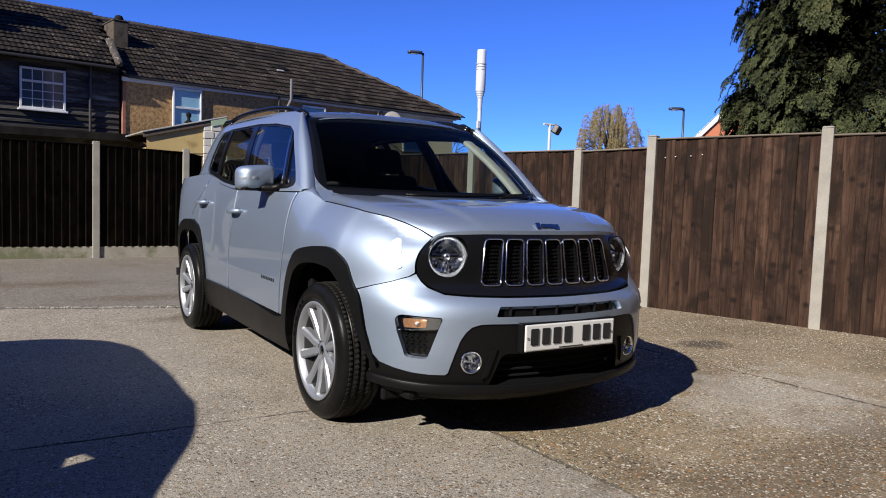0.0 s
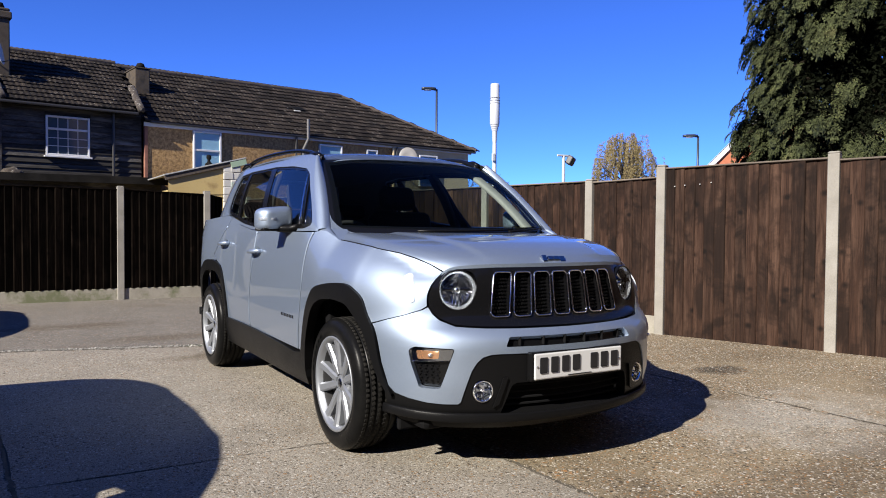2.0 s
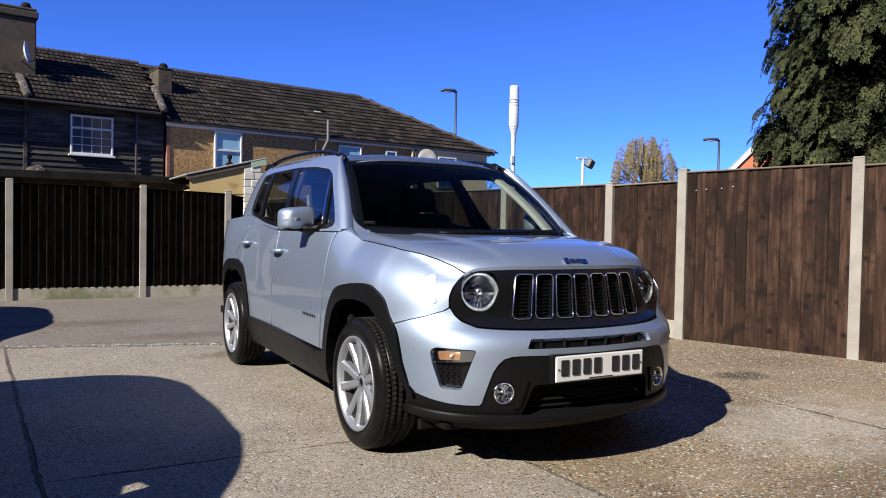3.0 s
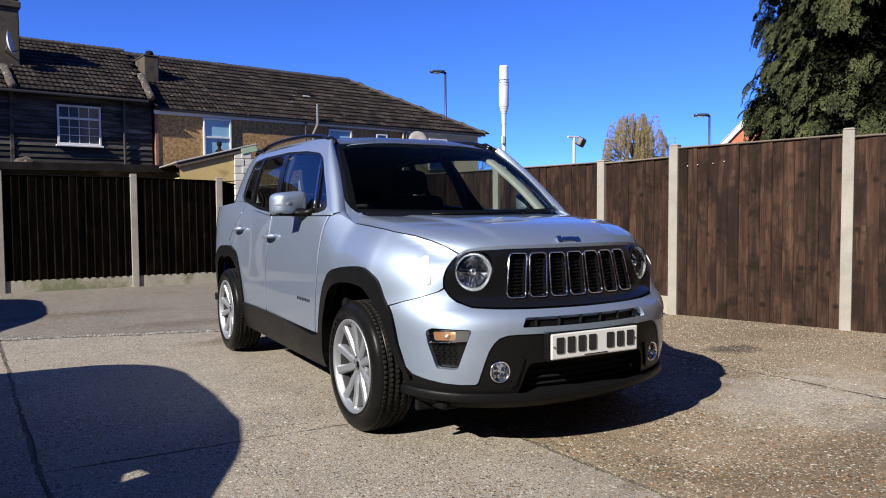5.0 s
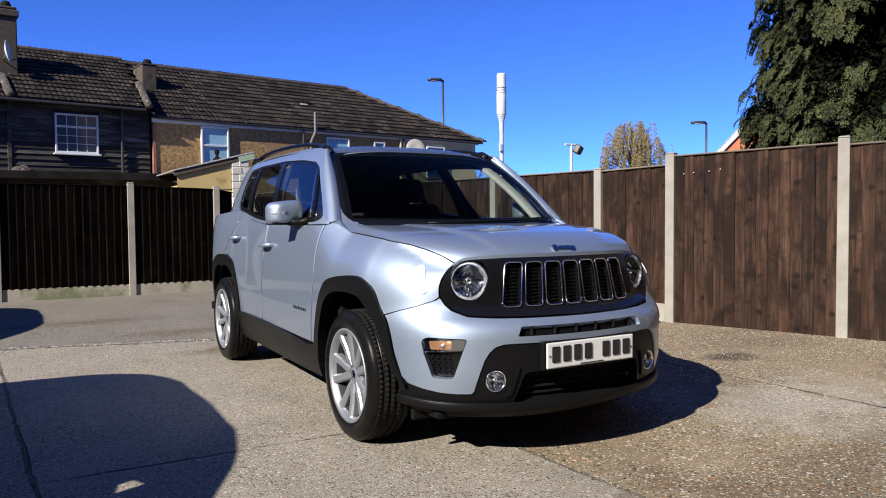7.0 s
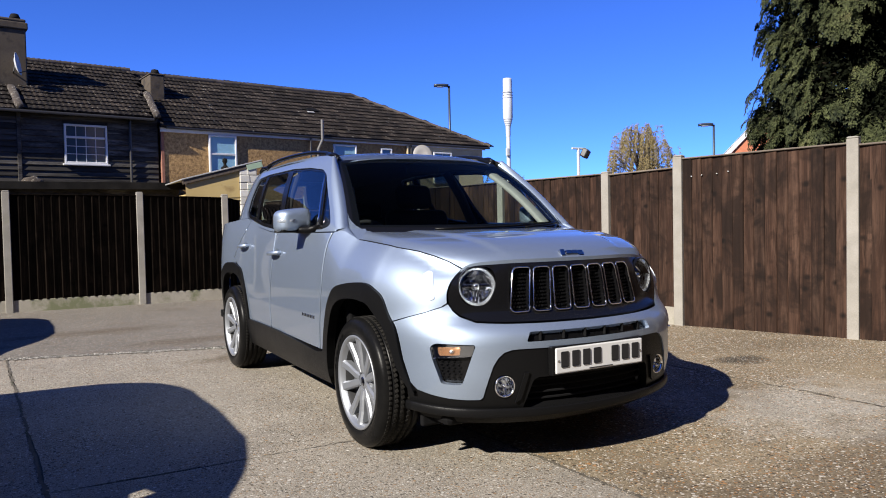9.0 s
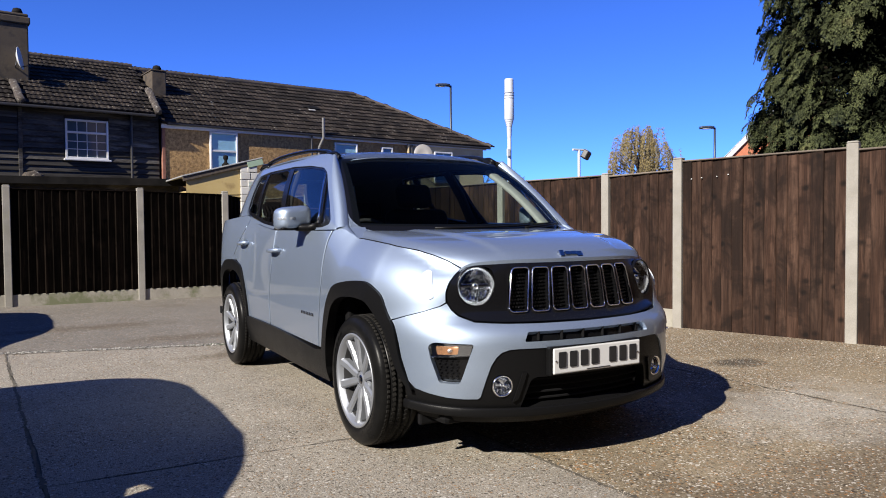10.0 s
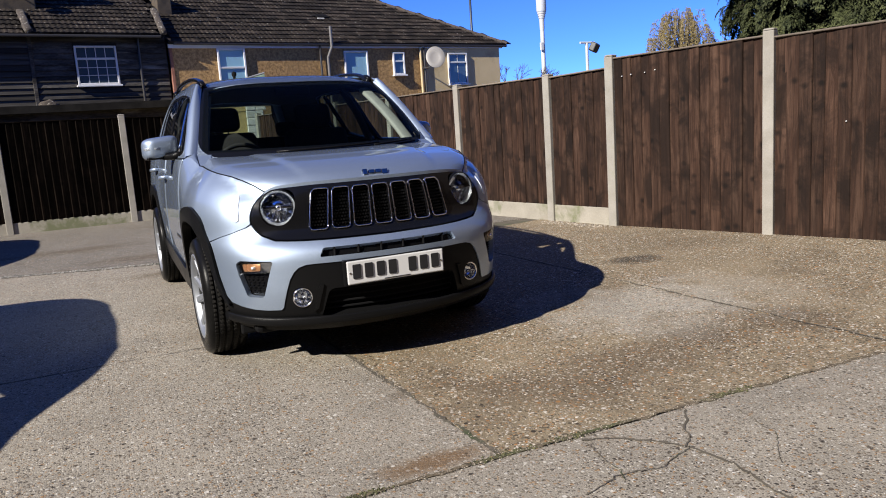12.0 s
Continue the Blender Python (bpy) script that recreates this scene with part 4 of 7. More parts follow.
    part("dish", turned([(0, 0.0), (0.15, 0.012), (0.31, 0.075), (0.315, 0.08), (0.31, 0.086), (0.15, 0.024), (0, 0.01)], Matrix.Translation((-2.17, 21.3, 5.80)) @ way, 28), M["mast"], high_dish, smooth=True)
    part("feed_arm", rods([(-2.12, 21.3, 5.56), (-1.92, 21.2, 5.62)], 0.013), M["pipe"], high_dish)
    part("bracket", rods([(-2.18, 21.62, 5.62), (-2.20, 21.33, 5.62), (-2.17, 21.31, 5.76)], 0.018), M["pipe"], high_dish)
    # dark flat-roofed outbuilding in front of it
    o = thing("outbuilding", "low dark outbuilding with a felted flat roof", "outbuilding", (-4, 19, 0))
    part("wall", box((-10, 18.6, 0), (1.55, F - 0.08, 2.30)), M["black_boards"], o)
    part("roof", box((-10.1, 18.4, 2.30), (1.70, F - 0.06, 2.44), 0.02), M["felt"], o)
    part("fascia", box((-10.1, 18.36, 2.26), (1.70, 18.40, 2.46), 0.006), M["felt"], o)
    bm = bmesh.new()
    bmesh.ops.create_icosphere(bm, subdivisions=3, radius=1, matrix=Matrix.Translation((-2.08, 18.8, 2.47)) @ Matrix.Diagonal((0.27, 0.25, 0.14, 1)))
    for v in bm.verts:
        v.co += noise.noise_vector(v.co * 6) * 0.06
        v.co.z = max(v.co.z, 2.443)
    tagged(part("rubble_bag", bm, M["mortar"]), "dull grey crumpled bag lying on the felted roof", "bag")
    # pebble-dashed house
    F = 20.2
    r = thing("pebbledashed_house", "end terrace house in brown pebbledash with a hipped tiled roof", "house", (7, F + 3.6, 0))
    part("wall", box((1.46, F, 0), (10.25, F + 7.2, 4.08)), M["pebbledash"], r)
    part("wall", box((10.25, F - 0.03, 0), (13.75, F + 7.2, 4.05)), M["cream"], r, "cream rendered end wall")
    part("quoin", box((1.37, F - 0.03, 0), (1.46, F + 0.1, 4.15), 0.008), M["brick"], r, "strip of red brickwork")
    part("fascia", box((1.34, 20.14, 4.03), (13.9, 20.18, 4.16), 0.006), M["upvc"], r, "white fascia board")
    part("gutter", swept([(1.5, 20.09, 4.16), (14.05, 20.09, 4.11)], 0.055, 0.04), M["pipe"], r)
    part("soffit", box((1.40, 20.18, 4.03), (13.9, F, 4.06)), M["upvc"], r)
    eave_z, ridge_z, hip, end = 4.16, 6.36, 3.98, 14.08
    deck = bmesh.new()
    p = [(1.32, 20.09, eave_z - 0.02), (end, 20.09, eave_z - 0.02), (end - hip, ridge_y, ridge_z - 0.03), (1.32, ridge_y, ridge_z - 0.03), (end, 27.7, eave_z - 0.02), (1.32, 27.7, eave_z - 0.02)]
    vs = [deck.verts.new(q) for q in p]
    deck.faces.new(vs[:4]), deck.faces.new((vs[1], vs[4], vs[2])), deck.faces.new((vs[3], vs[2], vs[4], vs[5])), deck.faces.new((vs[0], vs[3], vs[5]))
    part("roof", deck, M["roof"], r)
    tiled_slope(r, 1.34, end, 20.05, eave_z, ridge_y, ridge_z, hip1=hip, seed=4)
    for k in range(29):
        c = 1.4 + k * 0.3
        part("ridge_tile", swept([(c, ridge_y, ridge_z + 0.02), (c + 0.29, ridge_y, ridge_z + 0.02 + rng.uniform(-0.012, 0.012))], 0.11, 0.07), M["ridge"], r)
    for k in range(14):
        f, g = k / 14, (k + 0.96) / 14
        part("hip_tile", swept([(end - hip * (1 - f), ridge_y - 3.75 * f, ridge_z + 0.03 - 2.2 * f), (end - hip * (1 - g), ridge_y - 3.75 * g, ridge_z + 0.03 - 2.2 * g)], 0.10, 0.06), M["ridge"], r)
    casement(r, 2.78, 3.66, 2.75, 4.02, F - 0.06, False, 0.46, "blind")
    casement(r, 7.09, 7.99, 2.65, 3.94, F - 0.06, False, 0.0, "blind")
    casement(r, 8.99, 9.46, 3.11, 3.89, F - 0.06, False, 0.40)
    casement(r, 11.31, 12.16, 2.73, 3.85, F - 0.09, True, 0.30, across=2, down=1)
    part("downpipe", rods([(10.14, F - 0.07, 4.05), (10.14, F - 0.07, 0.5)], 0.045), M["cream"], r)
    part("downpipe", rods([(10.29, F - 0.09, 4.05), (10.29, F - 0.09, 0.5)], 0.035), M["pipe"], r)
    part("soil_pipe", rods([(6.49, F - 0.08, 1.0), (6.49, F - 0.08, 3.72), (6.60, 20.0, 4.05), (6.60, 20.0, 4.72)], 0.048), M["soil_plastic"], r, "grey soil pipe rising past the gutter")
    part("gutter_pipe", rods([(6.22, 20.09, 4.10), (6.22, F - 0.08, 3.8), (6.22, F - 0.08, 1.0)], 0.035), M["pipe"], r)
    tilt = Matrix.Translation((7.26, 22.0, 5.29)) @ pose(0, 0, 0, 30, 0, 0)
    part("roof_vent", box((-0.22, -0.10, 0.03), (0.22, 0.16, 0.10), 0.02, 2, tilt), M["dark"], r)
    part("vent_flashing", box((-0.24, -0.20, 0.03), (0.02, -0.10, 0.070), 0.01, 1, tilt), M["lead"], r, "pale flashing under the vent")
    d = thing("satellite_dish", "grey satellite dish on a wall bracket", "satellite dish", (10.5, F, 3.6))
    part("dish", turned([(0, 0.0), (0.2, 0.02), (0.40, 0.075), (0.405, 0.08), (0.40, 0.088), (0.2, 0.035), (0, 0.016)], Matrix.Translation((10.52, F - 0.45, 3.64)) @ pose(0, 0, 0, 72, 0, -28) @ Matrix.Diagonal((0.85, 1, 1, 1)), 32), M["dish"], d, smooth=True)
    part("bracket", rods([(10.1, F - 0.03, 3.30), (10.35, F - 0.3, 3.34), (10.5, F - 0.4, 3.6)], 0.02), M["pipe"], d)
    # the terrace stands at a slant to the yard
    slant = Matrix.Translation((1.31, 19.54, 0)) @ pose(0, 0, 0, 0, 0, 7.7) @ Matrix.Translation((-1.40, -20.14, 0))
    for ob in (h, r, d, high_dish, *stacks):
        ob.matrix_world = slant @ ob.matrix_world
    # ornament on the lean-to's far sill
    v = turned([(0, 0), (0.06, 0), (0.065, 0.12), (0.11, 0.20), (0.12, 0.36), (0.05, 0.42), (0.04, 0.48), (0.075, 0.54), (0.07, 0.62), (0.0, 0.65)], Matrix.Translation((3.02, 19.2, 2.62)), 20)
    tagged(part("roof_cowl", v, M["felt"], smooth=True), "dark flue cowl standing over the lean-to", "flue cowl")
    part("flue_shaft", rods([(3.02, 19.2, 1.0), (3.02, 19.2, 2.63)], 0.05), M["pipe"], bpy.data.objects["roof_cowl"])
    # ochre lean-to
    e = thing("lean_to", "ochre rendered lean-to with a pale sloping roof edge", "lean-to", (2, 17, 0))
    part("wall", box((1.26, 16.0, 0), (2.62, 19.4, 2.02)), M["yellow"], e)
    bm = bmesh.new()
    vs = [bm.verts.new(q) for q in ((1.27, 15.985, 1.9), (2.62, 15.985, 1.95), (2.62, 15.985, 2.72), (1.27, 15.985, 2.36))]
    bm.faces.new((vs[0], vs[1], vs[2], vs[3]))
    part("gable", bm, M["yellow"], e)
    inv = e.matrix_world.inverted()
    bl = bpy.data.meshes.new("block")
    bmb = box((0, 0, 0), (0.255, 0.18, 0.185), 0.012, 1)
    bmb.to_mesh(bl)
    bmb.free()
    bl.materials.append(M["white_block"])
    for j in range(14):
        for i in range(2):
            shared("block", bl, inv @ Matrix.Translation((2.63 + i * 0.265 - (0.08 if j % 2 else 0.0) * (1 if i else 0), 15.93 + rng.uniform(-0.008, 0.008), 0.02 + j * 0.193)), e)
    part("end_wall", box((2.66, 16.05, 0), (3.1, 19.3, 2.6)), M["white_block"], e)
    turn = Matrix.Translation((0.9, 0, 2.20)) @ pose(0, 0, 0, 0, -14.6, 0)
    part("roof_sheet", box((0.30, 15.90, 0.10), (2.42, 19.3, 0.135), 0.006, 1, turn), M["lead"], e)
    part("roof_edge", box((0.30, 15.925, -0.02), (2.40, 15.97, 0.10), 0.01, 1, turn), M["bark"], e)
    part("green_flashing", box((1.98, 15.905, -0.06), (2.40, 15.92, 0.09), 0.006, 1, turn), M["pale_green"], e)


M["pale_green"] = surface("pale_green_felt", (0.30, 0.42, 0.30), (0.38, 0.50, 0.36), 5, 0.9, vary=0.0)


def far_things():
    eye = Vector((-2.32, -3.45, 1.11))

    def at(d, s):
        return eye + Vector(d) * s
    # street lamps
    for p, arm in ((Vector((16.34, 28.52, 8.03)), (-0.8, 0.3)), (Vector((28.45, 22.56, 5.93)), (-0.7, 0.5))):
        ob = thing("street_lamp", "dark steel street lamp with a flat angled head", "street lamp", (p.x, p.y, 0), "street lamps")
        bm = rod(bmesh.new(), (p.x, p.y, -0.02), (p.x, p.y, 2.2), 0.10, 0.10)
        rod(bm, (p.x, p.y, 2.2), (p.x, p.y, p.z), 0.065, 0.055)
        part("column", bm, M["lamp_metal"], ob, smooth=True)
        v = Vector((arm[0], arm[1], 0)).normalized()
        a = Vector((p.x, p.y, p.z))
        part("lamp_head", swept([a + v * 0.05, a + v * 0.25 + Vector((0, 0, 0.03)), a + v * 0.62 + Vector((0, 0, 0.02)), a + v * 0.75], 0.14, 0.07), M["lamp_metal"], ob, smooth=True)
        part("diffuser", swept([a + v * 0.28 + Vector((0, 0, -0.05)), a + v * 0.62 + Vector((0, 0, -0.05))], 0.10, 0.03), M["mast"], ob, smooth=True)
    # phone mast
    p = at((0.5597, 0.8065, 0.1906), 62)
    ob = thing("phone_mast", "pale grey phone mast with a ringed aerial shroud", "phone mast", (p.x, p.y, 0))
    x, y, t = p.x, p.y, p.z
    part("pole", turned([(0.17, -0.02), (0.17, t - 5.0), (0.15, t - 4.6)], Matrix.Translation((x, y, 0)), 24), M["mast"], ob, smooth=True)
    part("shroud", turned([(0.16, t - 4.8), (0.19, t - 4.6), (0.21, t - 3.9), (0.40, t - 3.2), (0.40, t - 1.45), (0.37, t - 1.35), (0.37, t - 0.1), (0.34, t), (0.0, t)], Matrix.Translation((x, y, 0)), 28), M["mast"], ob, smooth=True)
    for k in range(7):
        z = t - 3.85 + k * 0.17 if k < 4 else t - 1.60 + (k - 4) * 0.22
        r = 0.215 + 0.046 * k if k < 4 else 0.395
        part("band", turned([(r, z), (r + 0.03, z), (r + 0.03, z + 0.05), (r, z + 0.05)], Matrix.Translation((x, y, 0)), 24), M["dark_band"], ob)
    part("cable_box", box((x - 0.35, y - 0.3, t - 6.3), (x - 0.1, y - 0.1, t - 5.7), 0.02), M["mast"], ob)
    # flood lamp on a post
    p = Vector((12.03, 13.55, 3.28))
    ob = thing("flood_lamp", "black flood lamp on a white post with a cross arm", "flood lamp", (p.x, p.y, 0))
    part("post", rods([(p.x - 0.05, p.y, -0.02), (p.x - 0.05, p.y, p.z)], 0.045), M["mast"], ob)
    part("cross_arm", swept([(p.x - 0.28, p.y, p.z), (p.x + 0.22, p.y, p.z)], 0.03, 0.03), M["mast"], ob)
    part("lamp_body", box((-0.14, -0.08, -0.13), (0.14, 0.10, 0.13), 0.03, 2, Matrix.Translation((p.x + 0.20, p.y - 0.03, p.z - 0.14)) @ pose(0, 0, 0, 25, 10, 30)), M["pipe"], ob)
    part("lamp_glass", box((-0.11, -0.092, -0.10), (0.11, -0.083, 0.10), 0.004, 1, Matrix.Translation((p.x + 0.20, p.y - 0.03, p.z - 0.14)) @ pose(0, 0, 0, 25, 10, 30)), M["gloss_black"], ob)
    # brick house behind the conifer, gable with white barge boards
    p, q = at((0.7708, 0.632, 0.0805), 48), at((0.7898, 0.6019, 0.1176), 48)
    u = Vector((q.x - p.x, q.y - p.y, 0)).normalized()
    back = Vector((u.y, -u.x, 0))
    if back.dot(p - eye) < 0:
        back = -back
    rise = (q.z - p.z) / Vector((q.x - p.x, q.y - p.y, 0)).length
    a = p - u * 2.2
    half = 6.0
    z0 = p.z - 2.2 * rise
    g = thing("brick_house", "orange brick house with white barge boards on its gable", "house", (a.x + u.x * half, a.y + u.y * half, 0))
    bm = bmesh.new()
    pts = [Vector((a.x, a.y, -0.02)), Vector(((a + u * 2 * half).x, (a + u * 2 * half).y, -0.02)), Vector(((a + u * 2 * half).x, (a + u * 2 * half).y, z0)), Vector(((a + u * half).x, (a + u * half).y, z0 + half * rise)), Vector((a.x, a.y, z0))]
    f0, f1 = [bm.verts.new(v) for v in pts], [bm.verts.new(v + back * 8) for v in pts]
    bm.faces.new(f0), bm.faces.new(f1[::-1])
    for i in range(5):
        bm.faces.new((f0[i], f1[i], f1[(i + 1) % 5], f0[(i + 1) % 5]))
    bmesh.ops.recalc_face_normals(bm, faces=bm.faces)
    part("wall", bm, M["orange_brick"], g)
    for i, j in ((4, 3), (2, 3)):
        s, e = pts[i] - back * 0.15, pts[j] - back * 0.15
        s = s + (s - e) * 0.07
        part("barge_board", swept([s, e], 0.06, 0.16), M["upvc"], g)
        bm = bmesh.new()
        lift = Vector((0, 0, 0.18))
        vs = [bm.verts.new(v) for v in (s + lift - back * 0.1, e + lift - back * 0.1, e + lift + back * 8.3, s + lift + back * 8.3)]
        bm.faces.new(vs)
        bmesh.ops.solidify(bm, geom=bm.faces[:], thickness=0.12)
        part("roof", bm, M["roof"], g)


M["dark_band"] = gloss("grey_band", (0.30, 0.31, 0.32), 0.5)


# ---- trees ----
def leaf_cloud(name, clumps, leaves, size, droop, material, parent, rng, label="", slim=0.30, tall=0.62):
    verts, faces = [], []
    for c, r, out in clumps:
        for _ in range(leaves):
            d = Vector((rng.gauss(0, 1), rng.gauss(0, 1), rng.gauss(0, 0.8)))
            d = d.normalized() * (rng.random() ** 0.5)
            p = c + Vector((d.x * r, d.y * r, d.z * r * tall - (d.x * out.x + d.y * out.y) * r * 0.55))
            way = (out * rng.uniform(0.1, 0.9) + Vector((rng.gauss(0, 0.5), rng.gauss(0, 0.5), -droop * rng.uniform(0.4, 1.3)))).normalized()
            side = way.cross(Vector((rng.gauss(0, 1), rng.gauss(0, 1), rng.gauss(0, 1)))).normalized()
            l = size * rng.uniform(0.6, 1.4)
            w = l * slim
            k = len(verts)
            verts += [p, p + way * l * 0.5 + side * w, p + way * l, p + way * l * 0.5 - side * w]
            faces.append((k, k + 1, k + 2, k + 3))
    return mesh_part(name, verts, faces, material, parent, label)


def conifer():
    rng = random.Random(21)
    base = Vector((8.80, 3.05, 0))
    t = thing("conifer_tree", "large dark green conifer with drooping sprays behind the fence", "tree", tuple(base))
    bm = rod(bmesh.new(), base - Vector((0, 0, 0.05)), base + Vector((0, 0, 8.5)), 0.26, 0.06, 14)
    part("trunk", bm, M["bark"], t, smooth=True)
    bm = bmesh.new()
    outline = table([(1.2, 1.50), (1.9, 1.58), (2.4, 1.58), (2.8, 1.68), (3.1, 1.64), (3.4, 1.46), (3.8, 1.54), (4.15, 1.38), (4.5, 1.52), (5.1, 1.44), (6.0, 1.28), (7.0, 1.02), (9.3, 0.35)])
    verts, faces = [], []

    def cavity(a, z):
        """How open the crown is: a hollow that bares the near-black leaves, above the skirt."""
        return 0.92 * math.exp(-(((math.degrees(a) - 229 + 180) % 360 - 180) / 26) ** 2) * ease(z, 2.5, 3.0)

    def bough(a, z):
        """Longer low boughs on the street side."""
        return 1 + 0.03 * math.exp(-(((math.degrees(a) - 125 + 180) % 360 - 180) / 38) ** 2) * math.exp(-((z - 2.70) / 0.40) ** 2)

    def leaf(p, way, face, l, w):
        side = way.cross(face).normalized() * w
        k = len(verts)
        verts.extend((p, p + way * l * 0.5 - side, p + way * l, p + way * l * 0.5 + side))
        faces.append((k, k + 1, k + 2, k + 3))

    def spray(p, out, size):
        """A drooping fan of scale leaves: it leaves the branch level and hangs at its tip."""
        across = Vector((-out.y, out.x, 0)) + Vector((0, 0, rng.uniform(-0.25, 0.25)))
        reach, fall, wide = size * rng.uniform(0.50, 0.90), size * rng.uniform(0.60, 1.15), size * rng.uniform(0.34, 0.54)
        for _ in range(110):
            f = rng.random() ** 0.75
            u = rng.uniform(-1, 1) * (1 - 0.65 * f) * math.sqrt(min(1, f * 5))
            q = p + out * reach * (f - 0.22 * f * f) + across * wide * u + Vector((0, 0, -fall * f * f - 0.10 * size * u * u - rng.random() ** 2 * 0.12 * size))
            way = (out * (1.0 - 0.5 * f) + across * u * 0.9 + Vector((rng.gauss(0, 0.22), rng.gauss(0, 0.22), -0.35 - 1.5 * f * rng.uniform(0.6, 1.2)))).normalized()
            face = (Vector((0, 0, 1)) + out * 0.9 * f + Vector((rng.gauss(0, 0.35), rng.gauss(0, 0.35), rng.gauss(0, 0.2)))).normalized()
            l = rng.uniform(0.021, 0.042)
            leaf(q, way, face, l, l * 0.27)

    for k in range(400):
        z = 1.3 + 6.0 * (k / 400) ** 1.3
        a = k * 2.39996 + rng.uniform(-0.35, 0.35)
        d = Vector((math.cos(a), math.sin(a), 0))
        lump = 1 + 0.16 * noise.noise(Vector((d.x * 2.4, d.y * 2.4, z * 1.7)))
        hollow = cavity(a, z)
        if rng.random() < hollow * 1.35:
            continue
        reach = outline(z) * rng.uniform(0.86, 0.99) * lump * bough(a, z) * (1 - 0.5 * hollow)
        tip = base + d * reach + Vector((0, 0, z + rng.uniform(-0.15, 0.15)))
        root = base + Vector((0, 0, z - 0.1))
        mid = (root + tip) / 2 + Vector((0, 0, 0.22))
        rod(bm, root, mid, 0.030, 0.020, 5), rod(bm, mid, mid.lerp(tip, 0.85) - Vector((0, 0, 0.05)), 0.018, 0.004, 5)
        for f in (0.70, 0.84, 0.93, 0.97, 1.0):
            q = mid.lerp(tip, f * 2 - 1)
            for _ in range(3 if bough(a, z) < 1.010 else 5):
                turn = Matrix.Rotation(rng.gauss(0, 0.60 if f < 0.95 else 0.30), 3, "Z")
                side = Vector((-d.y, d.x, 0)) * rng.uniform(-0.30, 0.30) * (1.4 - f)
                spray(q + side + Vector((0, 0, rng.uniform(-0.22, 0.06))), turn @ d, rng.uniform(0.14, 0.30))
    part("branchwork", bm, M["conifer_bark"], t, kind="stuff")
    mesh_part("crown", verts, faces, M["conifer"], t, "drooping dark green sprays")
    # inner leaves; the crown's inner shade is painted in as their near-black colour
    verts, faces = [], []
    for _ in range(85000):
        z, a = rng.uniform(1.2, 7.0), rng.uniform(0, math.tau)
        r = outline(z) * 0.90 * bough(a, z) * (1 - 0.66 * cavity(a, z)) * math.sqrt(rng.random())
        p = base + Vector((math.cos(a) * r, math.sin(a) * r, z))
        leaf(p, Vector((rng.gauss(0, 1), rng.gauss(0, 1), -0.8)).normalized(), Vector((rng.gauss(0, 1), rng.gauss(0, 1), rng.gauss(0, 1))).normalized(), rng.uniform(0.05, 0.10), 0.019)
    mesh_part("inner_foliage", verts, faces, M["shade_conifer"], t, "inner leaves coloured near-black like the shade inside the crown", kind="stuff")


def willow():
    rng = random.Random(8)
    base = Vector((-2.32 + 0.699 * 60, -3.45 + 0.7049 * 60, 0))
    t = thing("weeping_willow", "distant weeping willow in thin yellow-brown spring leaf", "tree", tuple(base))
    part("trunk", rod(bmesh.new(), base - Vector((0, 0, 0.05)), base + Vector((0, 0, 5.5)), 0.32, 0.14, 10), M["bark"], t)
    bm = bmesh.new()
    clumps = []
    across, along = Vector((0.71, -0.70, 0)), Vector((0.70, 0.71, 0))
    for k in range(60):
        a, h = k * 2.4, 4.8 + 3.8 * rng.random() ** 0.7
        r = 2.5 * math.sqrt(max(0.12, 1 - ((h - 4.4) / 4.4) ** 4)) * rng.random() ** 0.6
        top = base + across * (r * math.cos(a) * 1.0) + along * (r * math.sin(a)) + Vector((0, 0, h))
        rod(bm, base + Vector((0, 0, rng.uniform(3, 5))), top, 0.07, 0.02, 5)
        d = (top - base)
        d.z = 0
        d = d.normalized()
        for j in range(3):
            foot = max(3.0, h - rng.uniform(1.0, 3.6))
            n = 9
            o = Vector((rng.gauss(0, 0.22), rng.gauss(0, 0.22), 0))
            for i in range(n):
                f = i / n
                clumps.append((top + o + d * 0.35 * math.sin(f * 1.6) + Vector((0, 0, (foot - h) * f)), 0.15, d * 0.3))
    part("branchwork", bm, M["bark"], t)
    leaf_cloud("crown", clumps, 30, 0.085, 1.6, M["willow"], t, rng, "hanging strands of young leaves", 0.22, 1.2)


def bare_tree(p, height, spread, seed, label):
    rng = random.Random(seed)
    t = thing("bare_tree", label, "tree", (p[0], p[1], 0))
    bm = bmesh.new()

    def grow(a, d, l, r, depth):
        b = a + d * l
        rod(bm, a, b, r, r * 0.66, 6 if depth > 2 else 4)
        if depth == 0:
            return
        for _ in range(3 if depth > 1 else 4):
            w = Vector((rng.gauss(0, 1), rng.gauss(0, 1), rng.gauss(0.15, 0.6))).normalized()
            grow(b, (d + w * 0.75).normalized(), l * rng.uniform(0.6, 0.8), r * 0.6, depth - 1)
    grow(Vector((p[0], p[1], -0.05)), Vector((0, 0, 1)), height * 0.33, spread, 5)
    part("trunk_and_twigs", bm, M["bark"], t)


yard_fences()
houses()
far_things()
conifer()
willow()
bare_tree((-1.34 + 0.5256 * 60, -4.27 + 0.8489 * 60), 6.6, 0.16, 4, "distant bare grey tree beyond the fence")


